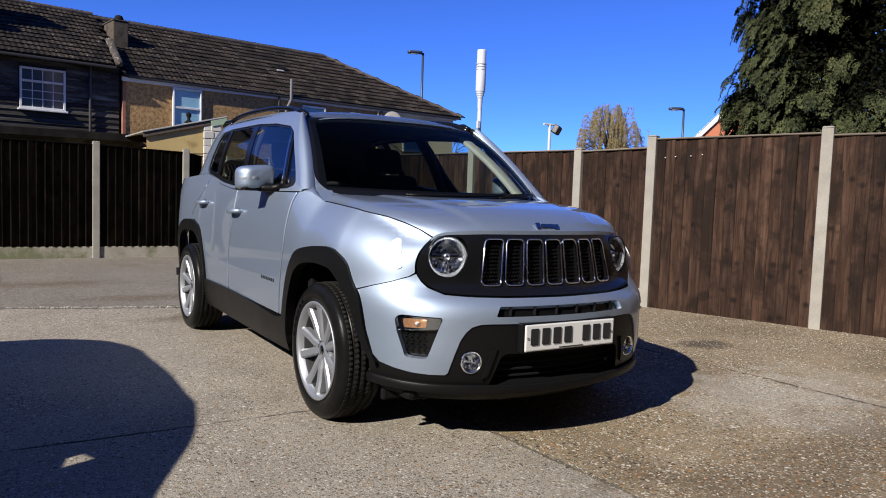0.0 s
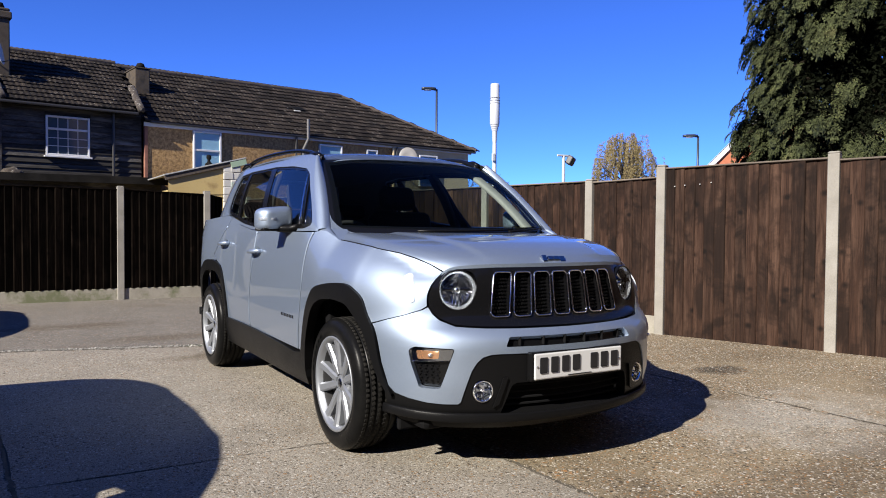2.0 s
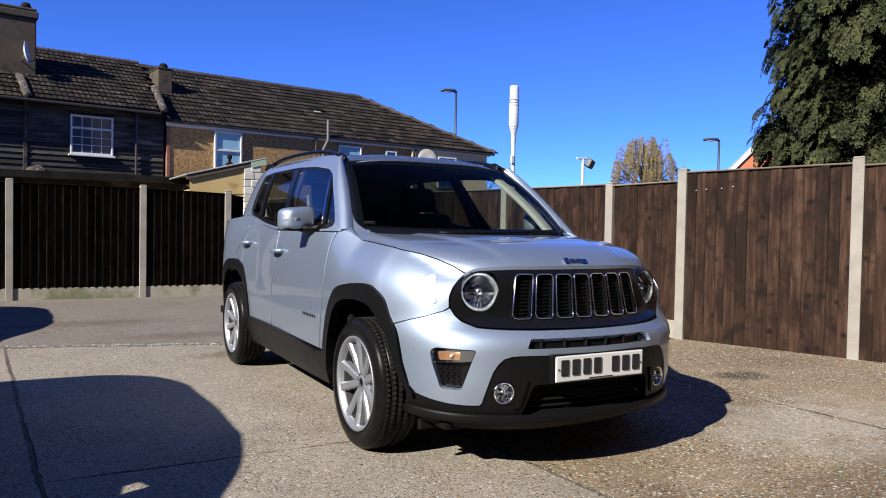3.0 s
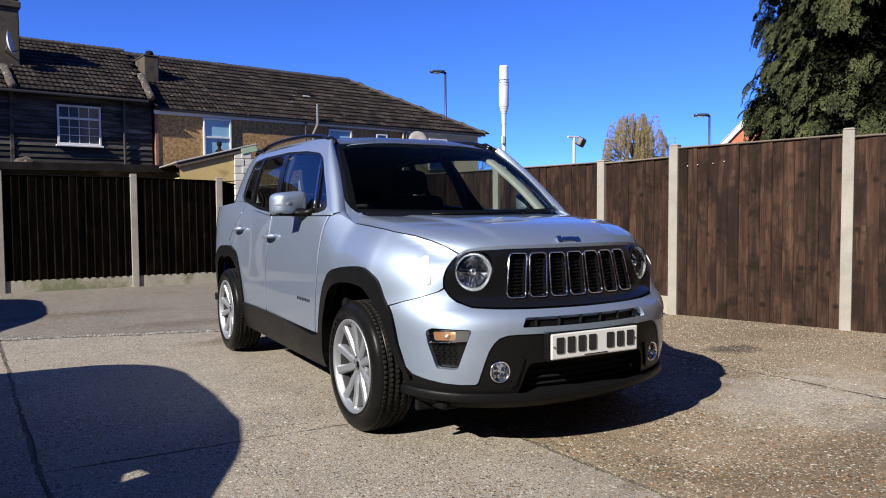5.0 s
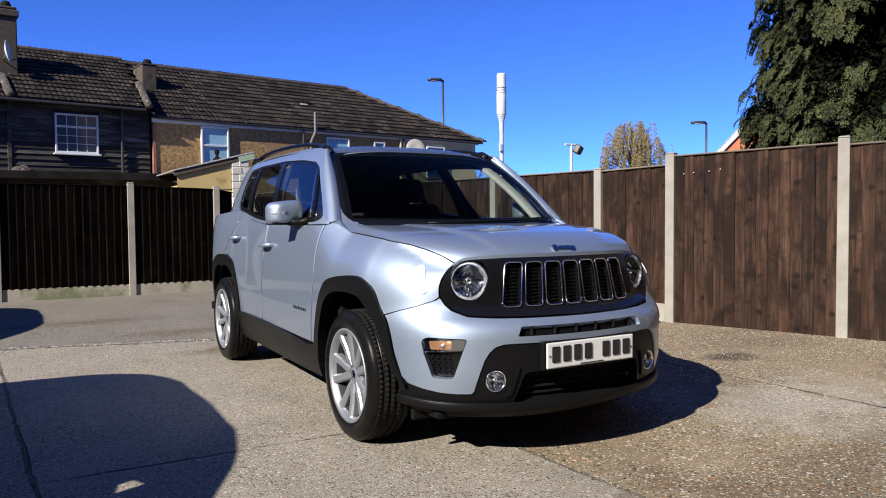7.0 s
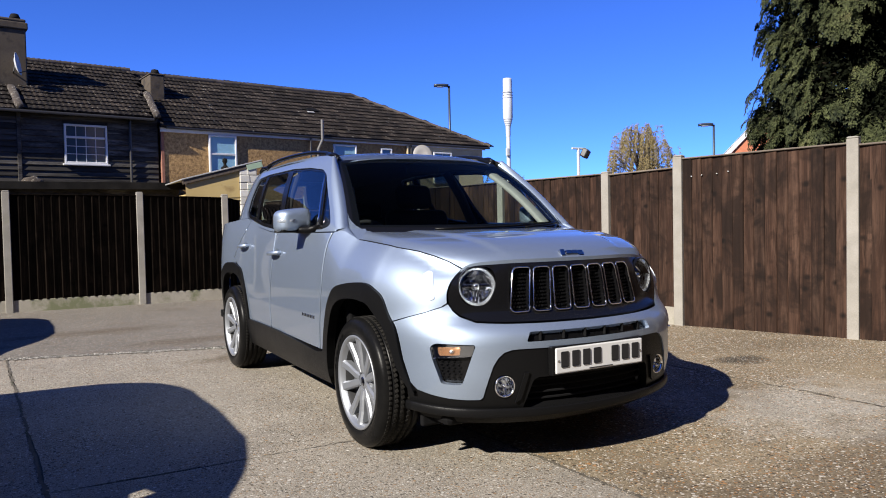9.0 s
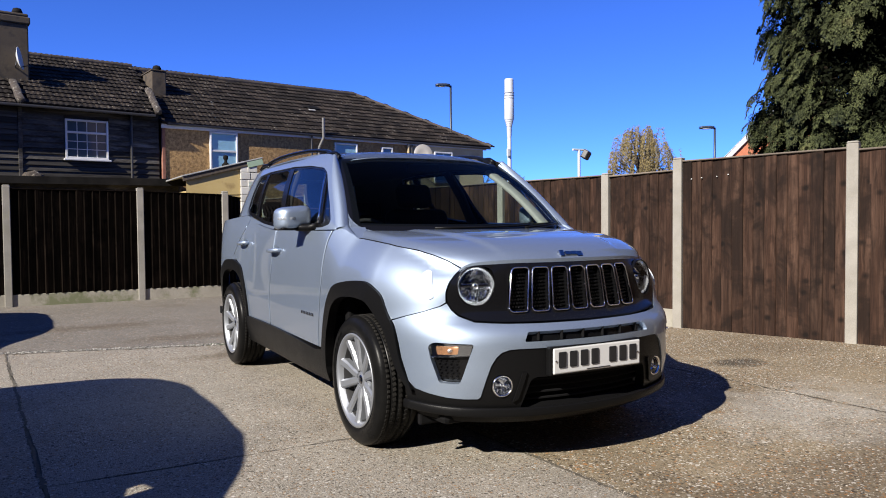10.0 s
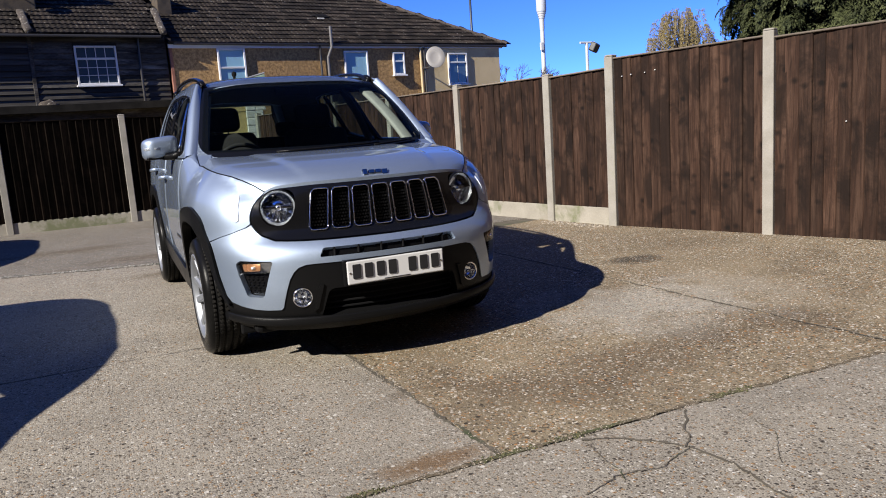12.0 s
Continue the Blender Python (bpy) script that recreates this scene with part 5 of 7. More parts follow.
# ---- unseen blocks closing the yard behind and beside the camera, added to cut skylight ----
def sky_block(name, lo, hi, label):
    ob = thing(name, label, "building", ((lo[0] + hi[0]) / 2, (lo[1] + hi[1]) / 2, 0))
    part("wall", box(lo, (hi[0], hi[1], hi[2] - 0.3)), M["brick_dark"], ob)
    part("parapet", box((lo[0] - 0.1, lo[1] - 0.1, hi[2] - 0.3), (hi[0] + 0.1, hi[1] + 0.1, hi[2]), 0.03), M["post"], ob)


M["brick_dark"] = surface("dark_brown_brick", (0.07, 0.05, 0.038), (0.13, 0.09, 0.065), 4, 0.9, fine=50, vary=0.0)
sky_block("rear_sky_block", (-13, -19.0, -0.02), (15, -11.5, 10.4), "plain dark brick block, unseen, added behind the camera to cut sky light")
sky_block("side_sky_block", (-20, -12, -0.02), (-12.2, 22, 4.9), "plain dark brick block, unseen, added beside the yard to cut sky light")
sky_block("corner_sky_block", (9.6, -11.3, -0.02), (17.5, -0.6, 9.2), "plain dark brick block, unseen, added beyond the lit fence to cut sky light")

# ---- the silver car: front towards -y, front axle over the origin ----
def nose(x):
    x = abs(x) / 0.855
    return -0.835 + 0.30 * x ** 2.2 + 0.30 * x ** 10


def plan_points():
    pts = [(0.855 * k / 120, nose(0.855 * k / 120)) for k in range(121)]
    y = pts[-1][1] + 0.02
    while y < 3.405:
        x = 0.855 + 0.016 * (1 - math.exp(-(y + 0.235) * 12)) - 0.030 * ease(y, 0.5, 2.5)
        x -= 0.17 * max(0, (y - 2.92) / 0.48) ** 2
        pts.append((x, y))
        y += 0.02
    return np.array(pts)


PLAN = plan_points()
ARC = np.concatenate([[0], np.cumsum(np.hypot(*np.diff(PLAN, axis=0).T))])
TANG = np.gradient(PLAN, ARC, axis=0)


def ax(x):
    """The way along the plan from the nose's middle to where it is x wide."""
    return float(np.interp(x, PLAN[:121, 0], ARC[:121]))


def ay(y):
    """The same for a place y along the flank."""
    return float(np.interp(y, PLAN[:, 1], ARC))


front_in = table([(0.18, 0.13), (0.22, 0.075), (0.27, 0.035), (0.34, 0.012), (0.45, 0.0), (0.56, 0.0), (0.61, 0.008), (0.645, 0.030), (0.675, 0.075),
                  (0.70, 0.110), (0.74, 0.128), (0.85, 0.140), (0.92, 0.158), (0.95, 0.178), (1.05, 0.30)])
flank_in = table([(0.18, 0.08), (0.26, 0.040), (0.34, 0.022), (0.45, 0.012), (0.60, 0.002), (0.72, 0.0), (0.85, 0.004), (0.95, 0.013), (1.03, 0.024), (1.10, 0.038), (1.20, 0.064), (1.30, 0.10)])
hood_edge = table([(-0.60, 0.905), (-0.536, 0.914), (-0.49, 0.944), (-0.42, 0.972), (-0.332, 0.995), (-0.158, 1.021), (0.0, 1.034), (0.164, 1.046), (0.25, 1.072), (0.45, 1.115)])


def shell(s, out=0.0):
    """The car's skin as a function of the way along the plan and the height, for one side."""
    def fn(a, z):
        a = abs(a)
        x, y = float(np.interp(a, ARC, PLAN[:, 0])), float(np.interp(a, ARC, PLAN[:, 1]))
        tx, ty = float(np.interp(a, ARC, TANG[:, 0])), float(np.interp(a, ARC, TANG[:, 1]))
        k = math.hypot(tx, ty)
        nx, ny = ty / k, -tx / k
        inn = flank_in(z)
        w = 1 - ease(y, 0.12, 0.55)
        if w > 0 and z > 0.70:
            top = hood_edge(y) + 0.004
            q = min(1.0, (z - 0.70) / (top - 0.70))
            inn = inn * (1 - w) + w * 0.132 * (1 - math.cos(q ** 1.7 * 1.25)) / (1 - math.cos(1.25))
        bulge = 0.012 * math.exp(-((y - 0.0) / 0.42) ** 4) * ease(z, 0.55, 0.75) + 0.012 * math.exp(-((y - 2.57) / 0.45) ** 4) * ease(z, 0.5, 0.75)
        x = x - abs(nx) * (inn - bulge) + nx * out
        y = y + abs(ny) * front_in(z) + ny * out
        return (s * x, y, z)
    return fn


def mirror_poly(p):
    return [(-a, z) for a, z in p][::-1]


ARCH_OUT = [(1.889, 0.40), (1.875, 0.45), (1.793, 0.636), (1.70, 0.750), (1.62, 0.802), (1.47, 0.830), (1.33, 0.842), (1.223, 0.841), (1.14, 0.818), (1.078, 0.780), (1.045, 0.715),
            (1.023, 0.652), (0.996, 0.496), (0.960, 0.400), (0.925, 0.345)]
ARCH_IN = [(1.84, 0.30), (1.80, 0.48), (1.71, 0.640), (1.621, 0.713), (1.52, 0.745), (1.401, 0.757), (1.29, 0.755), (1.195, 0.738), (1.118, 0.670), (1.070, 0.567), (1.032, 0.462), (0.985, 0.390), (0.945, 0.345)]
REAR_OUT = [(-0.385, 0.40), (-0.385, 0.50), (-0.37, 0.62), (-0.33, 0.74), (-0.26, 0.81), (-0.12, 0.845), (0.05, 0.850), (0.20, 0.840), (0.31, 0.80), (0.38, 0.74), (0.43, 0.60), (0.45, 0.46), (0.45, 0.40)]
REAR_IN = [(-0.345, 0.30), (-0.345, 0.45), (-0.32, 0.60), (-0.27, 0.70), (-0.16, 0.755), (0.0, 0.770), (0.16, 0.760), (0.28, 0.71), (0.35, 0.60), (0.39, 0.45), (0.39, 0.30)]


def flowing(pts, n=5):
    """A smooth line through points."""
    out = []
    for i in range(len(pts) - 1):
        a, b, c, d = (Vector(pts[k]) for k in (max(i - 1, 0), i, i + 1, min(i + 2, len(pts) - 1)))
        for k in range(n):
            t = k / n
            out.append(tuple(0.5 * (2 * b + (c - a) * t + (2 * a - 5 * b + 4 * c - d) * t * t + (3 * b - a - 3 * c + d) * t ** 3)))
    return out + [tuple(pts[-1])]


ARCH_OUT, ARCH_IN, REAR_OUT, REAR_IN = flowing(ARCH_OUT, 4), flowing(ARCH_IN, 4), flowing(REAR_OUT, 4), flowing(REAR_IN, 4)


def rear_arch(pts):
    return [(ay(2.57 + y), z) for y, z in pts]


car = thing("silver_suv", "silver compact SUV with black cladding parked on worn concrete", "car", (0, 1.2, 0))
FN = {1: shell(1), -1: shell(-1)}


HOOD_SIDE = [(0.680, 0.914), (0.756, 0.944), (0.860, 0.972), (0.975, 0.995), (1.209, 1.021), (1.40, 1.035), (1.575, 1.047)]


def fenders():
    # flank panels, both sides
    seam = [(0.408, 1.088), (0.431, 1.024), (0.455, 0.90), (0.472, 0.787), (0.515, 0.62), (0.548, 0.489), (0.56, 0.425)]
    fender = [(ay(y - 0.007), z) for y, z in seam] + [(1.90, 0.425)]
    fender += [p for p in ARCH_OUT if p[1] > 0.655 or p[0] > 1.5 and p[1] > 0.43]
    fender += [(1.032, 0.674), (0.914, 0.7005), (0.81, 0.7225), (0.72, 0.7465), (0.690, 0.763), (0.697, 0.81), (0.699, 0.851), (0.694, 0.885), (0.685, 0.912)]
    fender += HOOD_SIDE[1:] + [(ay(0.24), 1.070), (ay(0.31), 1.095), (ay(0.36), 1.100)]
    front_door = [(ay(y), z) for y, z in seam] + [(ay(1.556), 0.435), (ay(1.548), 0.60), (ay(1.482), 0.838), (ay(1.452), 0.98), (ay(1.444), 1.088), (ay(1.2), 1.088), (ay(0.8), 1.088)]
    rear_door = [(ay(y + 0.008), z) for y, z in [(1.444, 1.088), (1.452, 0.98), (1.482, 0.838), (1.548, 0.60), (1.556, 0.435), (2.18, 0.43)]]
    rear_door += [(ay(2.57 + y), z) for y, z in [(-0.38, 0.50), (-0.365, 0.62), (-0.325, 0.745), (-0.255, 0.815), (-0.12, 0.850)]]
    rear_door += [(ay(2.53), 0.895), (ay(2.40), 1.01), (ay(2.254), 1.115), (ay(2.19), 1.180), (ay(2.10), 1.160), (ay(1.92), 1.130), (ay(1.6), 1.098)]
    quarter = [(ay(y + 0.008), z) for y, z in [(2.19, 1.180), (2.254, 1.115), (2.40, 1.01), (2.53, 0.895), (2.46, 0.852)]]
    quarter += [(ay(2.57 + y), z) for y, z in [(0.05, 0.852), (0.20, 0.842), (0.31, 0.802), (0.38, 0.742), (0.43, 0.60), (0.45, 0.46)]]
    quarter += [(ay(3.36), 0.46), (ay(3.38), 0.9), (ay(3.36), 1.150), (ay(2.6), 1.19), (ay(2.3), 1.200)]
    for s in (-1, 1):
        part("front_fender", skin(sheet(fender, step=0.022), FN[s]), M["paint"], car, smooth=True)
        d = part("front_door", skin(sheet(front_door, step=0.045), FN[s]), M["paint"], car, smooth=True)
        r = part("rear_door", skin(sheet(rear_door, step=0.045), FN[s]), M["paint"], car, smooth=True)
        part("rear_quarter_panel", skin(sheet(quarter, step=0.045), FN[s]), M["paint"], car, smooth=True)
        # black trim
        f = shell(s, 0.014 if s < 0 else -0.008)
        ring = ARCH_OUT + ARCH_IN[::-1]
        part("wheel_arch_trim", skin(sheet(ring, step=0.03), f, 0.05), M["cladding"], car, smooth=True)
        ring = rear_arch(REAR_OUT) + rear_arch(REAR_IN)[::-1]
        part("wheel_arch_trim", skin(sheet(ring, step=0.03), f, 0.05), M["cladding"], car, smooth=True)
        sill = [(ay(0.44), 0.24), (ay(0.44), 0.34), (ay(0.485), 0.42), (ay(0.59), 0.405), (ay(0.9), 0.420), (ay(1.37), 0.434), (ay(1.8), 0.434), (ay(2.20), 0.430), (ay(2.20), 0.36), (ay(2.22), 0.24)]
        part("sill_trim", skin(sheet(sill, step=0.05), shell(s, 0.014), 0.05), M["cladding"], car, smooth=True)
        liner = [(ay(0.30), 1.07), (ay(0.30), 0.88), (ay(0.50), 0.62), (ay(0.54), 0.26), (ay(2.1), 0.26), (ay(2.16), 0.60), (ay(2.26), 0.86), (ay(2.9), 0.86), (ay(3.2), 0.8), (ay(3.3), 1.16), (ay(2.0), 1.15), (ay(1.3), 1.09)]
        # dark inner skin added to stop light through panel gaps; doubles as door trim
        part("inner_body_side", skin(sheet(liner, step=0.07), shell(s, -0.03), 0.0), M["dark"], car)
        # rolled panel edges that catch the light
        for owner, line, off in ((d, seam[:7], 0.004), (r, [(1.444, 1.088), (1.452, 0.98), (1.482, 0.838), (1.548, 0.60), (1.556, 0.435)], 0.011), (r, [(2.254, 1.115), (2.40, 1.01), (2.53, 0.895)], 0.011)):
            pts = [shell(s, -0.001)(ay(y + off), z) for y, z in flowing(line, 5)]
            part("rolled_edge", swept(pts, 0.0048, 0.0048), M["paint"], owner, smooth=True)
        # handles
        for owner, y, z in ((d, 1.40, 0.958), (r, 2.25, 0.992)):
            x = abs(FN[s](ay(y), z)[0])
            pts = [(s * (x + o), y + t * 0.10, z - 0.012 * (t + 1) / 2) for t, o in ((-1.0, -0.005), (-0.85, 0.026), (-0.4, 0.040), (0.3, 0.040), (0.8, 0.030), (1.0, -0.005))]
            part("handle", swept(pts, 0.016, 0.013), M["paint"], owner, smooth=True)
            part("handle_cup", turned([(0.0, 0.0), (0.034, 0.001), (0.042, 0.004)], Matrix.Translation((s * (x + 0.002), y - 0.02, z)) @ pose(0, 0, 0, 0, 90 * s, 0) @ Matrix.Diagonal((0.7, 1.3, 0.3, 1))),
                 M["paint"], owner, smooth=True)
        # plain bars where the flank carries a name
        bm = bmesh.new()
        for k in range(8):
            y = 0.62 + k * 0.029
            x = abs(FN[s](ay(y), 0.60)[0])
            boxed(bm, (s * x - 0.003, y - 0.0075, 0.591), (s * x + 0.004, y + 0.0075, 0.609), 0.001, 1)
        part("side_badge", bm, M["dark_chrome"], d, "small dark lettering shown as bars")
        # corner marker on the fender
        q = rounded([(0.778, 0.775), (0.799, 0.789), (0.820, 0.824), (0.847, 0.859), (0.876, 0.893), (0.866, 0.909), (0.847, 0.901), (0.799, 0.859), (0.772, 0.822), (0.757, 0.784)], 0.006, 2)
        part("marker_lens", skin(sheet(q, step=0.012), shell(s, 0.004), 0.006), M["marker_plastic"], car, "clear side marker lens", smooth=True)


M["marker_plastic"] = gloss("milky_marker", (0.52, 0.57, 0.63), 0.25, coat=1)
M["side_marker"] = gloss("clear_marker", (0.33, 0.36, 0.40), 0.12, metal=0.2, coat=1)
fenders()


def screen_foot(u):
    """The line where bonnet and windscreen meet."""
    return Vector((0.745 * u, 0.088 + 0.215 * abs(u) ** 2.2, 1.080 + 0.010 * u * u))


def hood():
    bm = bmesh.new()
    nx, ny = 96, 36
    f = shell(1)
    side_a, side_z = [a for a, z in HOOD_SIDE], [z for a, z in HOOD_SIDE]
    front_z = table([(0, 0.952), (0.35, 0.951), (0.50, 0.946), (0.60, 0.938), (0.65, 0.927), (0.680, 0.914)])

    def edge(v):
        a = 0.680 + (1.575 - 0.680) * v
        p = Vector(f(a, float(np.interp(a, side_a, side_z))))
        return p - Vector((0.006, 0, 0))

    def lip(u):
        a = abs(u) * 0.680
        p = Vector(f(a, front_z(a)))
        return Vector((math.copysign(p.x, u), p.y - 0.012 * (1 - abs(u) ** 6), p.z))
    corner0, corner1 = edge(0), edge(1)
    rows = []
    for j in range(ny + 1):
        v = j / ny
        row = []
        for i in range(nx + 1):
            u = -1 + 2 * i / nx
            t = (u + 1) / 2
            right = edge(v)
            left = Vector((-right.x, right.y, right.z))
            c00, c10 = Vector((-corner0.x, corner0.y, corner0.z)), corner0
            c01, c11 = Vector((-corner1.x, corner1.y, corner1.z)), corner1
            foot = screen_foot(u)
            scale = corner1.x / 0.745
            foot = Vector((foot.x * scale, foot.y + (corner1.y - screen_foot(1).y) * ease(abs(u), 0.90, 1.0), foot.z + (corner1.z - screen_foot(1).z) * ease(abs(u), 0.90, 1.0)))
            head = lip(u)
            w = v ** 1.15
            p = head * (1 - w) + foot * w + left * (1 - t) + right * t - (c00 * (1 - t) * (1 - w) + c10 * t * (1 - w) + c01 * (1 - t) * w + c11 * t * w)
            p.z += 0.010 * (1 - u * u) * math.sin(math.pi * v) + 0.017 * (1 - ease(abs(p.x), 0.33 + 0.10 * v, 0.385 + 0.11 * v)) * math.sin(math.pi * min(1, v * 1.6) / 2) * (1 - 0.45 * v)
            p.z -= 0.055 * max(0, 1 - v / 0.9) * v * (1 - u * u) * 0.5
            row.append(bm.verts.new(p))
        rows.append(row)
    for a, b in zip(rows, rows[1:]):
        for i in range(nx):
            bm.faces.new((a[i], a[i + 1], b[i + 1], b[i]))
    bm.normal_update()
    rim = [e for e in bm.edges if e.is_boundary]
    made = bmesh.ops.extrude_edge_only(bm, edges=rim)["geom"]
    for e in rim:
        e.smooth = False
    for v in [g for g in made if isinstance(g, bmesh.types.BMVert)]:
        v.co.z -= 0.022
    # black bead drawn along the bonnet gap in place of its shadow line
    for s in (-1, 1):
        part("bonnet_gap_shade", swept([Vector((s * (edge(v).x + 0.002), edge(v).y, edge(v).z + 0.001)) for v in np.linspace(0.0, 1.0, 40)], 0.0035, 0.0035), M["dark"], car, smooth=True)
    b = part("bonnet", bm, M["paint"], car, "silver bonnet with a raised middle", smooth=True)
    # small raised shapes in place of the maker's name
    bm = bmesh.new()
    for k, (w, h) in enumerate(((0.016, 0.036), (0.020, 0.024), (0.020, 0.024), (0.020, 0.032))):
        x = -0.056 + k * 0.036
        y = nose(x) + front_in(0.945)
        z = 0.972 - (0.005 if k == 3 else 0)
        turn = Matrix.Translation((x, y + 0.014, z)) @ pose(0, 0, 0, -32, 0, 0)
        boxed(bm, (-w * 0.85, -0.008, -h / 2), (w * 0.85, 0.016, h / 2), 0.004, 2, turn)
    part("bonnet_badge", bm, M["slot_chrome"], b, "dark chrome badge")


hood()


def strip(half_poly):
    """A symmetrical polygon from its half with a >= 0, listed from the top middle to the bottom middle."""
    return half_poly + [(-a, z) for a, z in half_poly[::-1]]


def circle(a, z, r, n=28, squash=1.0):
    return [(a + r * squash * math.cos(k * math.tau / n), z + r * math.sin(k * math.tau / n)) for k in range(n)]


def front():
    def face(out):
        right, left = shell(1, out), shell(-1, out)
        return lambda a, z: right(a, z) if a >= 0 else left(a, z)

    # black grille panel with its slots and lamp openings
    panel = strip([(0, 0.944), (0.40, 0.938), (0.55, 0.932), (0.64, 0.920), (0.672, 0.906), (0.684, 0.88), (0.690, 0.85), (0.688, 0.80), (0.678, 0.757), (0.658, 0.730), (0.632, 0.708),
                   (0.57, 0.682), (0.50, 0.677), (0.44, 0.674), (0.30, 0.671), (0, 0.669)])
    slots = [rounded([(ax(abs(x - 0.045)) * (1 if x - 0.045 >= 0 else -1), 0.712), (ax(abs(x + 0.045)) * (1 if x + 0.045 >= 0 else -1), 0.712),
                      (ax(abs(x + 0.046)) * (1 if x + 0.046 >= 0 else -1), 0.914), (ax(abs(x - 0.046)) * (1 if x - 0.046 >= 0 else -1), 0.914)], 0.022, 5)
             for x in [k * 0.1115 for k in range(-3, 4)]]
    lamps = [circle(s * ax(0.530), 0.832, 0.090) for s in (-1, 1)]
    g = part("grille_panel", skin(sheet(panel, slots + lamps, 0.03), face(0.0), 0.03), M["gloss_black"], car, "gloss black grille panel with seven slots", smooth=True)
    fr = face(0.006)
    for poly in slots:
        pts = [fr(*p) for p in poly]
        pts = pts + pts[:2]
        part("slot_surround", swept(pts, 0.0034, 0.0055, (0, -1, 0.1)), M["chrome"], g, "bright chrome slot surround", smooth=True)
        # honeycomb mesh behind the slot
        a0, a1 = min(p[0] for p in poly), max(p[0] for p in poly)
        bm, deep = bmesh.new(), face(-0.022)
        for j in range(13):
            z = 0.715 + j * 0.0165
            for i in range(6):
                a = a0 + 0.004 + (a1 - a0 - 0.008) * (i + (0.5 if j % 2 else 0)) / 5.5
                p = Vector(deep(a, z))
                rod(bm, p + Vector((0, -0.004, 0)), p + Vector((0, 0.012, 0)), 0.0062, 0.0035, 6)
        part("slot_mesh", bm, M["gloss_black"], g)
    back = face(-0.05)
    part("grille_backing", skin(sheet(strip([(0, 0.93), (ax(0.40), 0.93), (ax(0.40), 0.69), (0, 0.69)]), step=0.06), back, 0.0), M["dark"], car)
    # headlamps
    for s in (-1, 1):
        c = Vector(face(-0.012)(s * ax(0.530), 0.832))
        n = Vector((s * 0.30, -1, 0.06)).normalized()
        m = Matrix.Translation(c) @ n.to_track_quat("Z", "Y").to_matrix().to_4x4()
        h = part("headlamp", turned([(0.094, -0.045), (0.094, 0.004), (0.0915, 0.008), (0.088, 0.006), (0.087, -0.002)], m, 48), M["gloss_black"], car, "round headlamp with a bright inner ring", smooth=True)
        part("bright_ring", turned([(0.089, 0.003), (0.086, 0.001), (0.080, -0.004), (0.076, -0.010), (0.075, -0.020)], m, 48), M["satin_chrome"], h, "bright inner lamp ring", smooth=True)
        part("reflector", turned([(0.076, -0.019), (0.063, -0.040), (0.044, -0.058), (0.026, -0.068), (0.0, -0.072)], m, 30), M["reflector"], h, smooth=True)
        bm = bmesh.new()
        for k in range(7):
            boxed(bm, (-0.0030 + (k - 3) * 0.0155, -0.066 + 0.0042 * (k - 3) ** 2, -0.052), (0.0030 + (k - 3) * 0.0155, -0.016, -0.034), 0.002, 1, m)
        part("reflector_rib", bm, M["reflector"], h, "stepped bright facets in the lower bowl")
        part("lamp_divider", box((-0.068, -0.005, -0.042), (0.068, 0.012, -0.026), 0.004, 2, m), M["dark_chrome"], h, "dark bar across the lamp")
        part("bulb_shield", turned([(0.0, -0.010), (0.013, -0.012), (0.017, -0.022), (0.016, -0.06)], m, 24), M["chrome"], h, smooth=True)
        cover = part("lens", turned([(0.0, 0.022), (0.03, 0.020), (0.06, 0.015), (0.076, 0.009), (0.087, 0.003)], m, 40), M["lens"], h, smooth=True)
        cover.visible_shadow = False
    # body-coloured bumper with the slot and the signal recesses
    low = [(0.405, 0.558), (0.45, 0.556), (0.488, 0.545), (0.515, 0.522), (0.540, 0.485), (0.562, 0.43), (0.578, 0.38), (0.588, 0.345), (0.60, 0.335), (0.67, 0.334), (0.749, 0.338), (0.84, 0.350), (0.918, 0.366), (0.955, 0.395)]
    up = [(0.990, 0.496), (1.017, 0.652), (1.024, 0.670), (0.914, 0.697), (0.81, 0.719), (0.71, 0.745), (0.684, 0.757), (0.662, 0.724), (0.636, 0.700), (0.575, 0.674), (0.50, 0.669), (0.44, 0.666), (0.30, 0.663), (0, 0.661)]
    poly = strip(up[::-1] + low[::-1] + [(0, 0.556)])
    slot = rounded([(-ax(0.375), 0.588), (ax(0.375), 0.588), (ax(0.352), 0.631), (-ax(0.352), 0.631)], 0.012)
    recess = rounded([(0.612, 0.583), (0.80, 0.588), (0.832, 0.570), (0.822, 0.515), (0.784, 0.404), (0.685, 0.402)], 0.016)
    holes = [slot, recess, mirror_poly(recess)]
    part("front_bumper", skin(sheet(poly, holes, 0.03), face(0.0), 0.03), M["paint"], car, "silver front bumper", smooth=True)
    part("bumper_slot_backing", skin(sheet(rounded([(-ax(0.39), 0.58), (ax(0.39), 0.58), (ax(0.37), 0.64), (-ax(0.37), 0.64)], 0.01), step=0.05), face(-0.028), 0.0), M["gloss_black"], car)
    for x in (-0.30, -0.18, -0.06, 0.06, 0.18, 0.30):
        p = Vector(face(-0.02)(math.copysign(ax(abs(x)), x), 0.61))
        part("slot_rib", box(p - Vector((0.004, 0.008, 0.022)), p + Vector((0.004, 0.008, 0.022)), 0.002, 1), M["dark"], car)
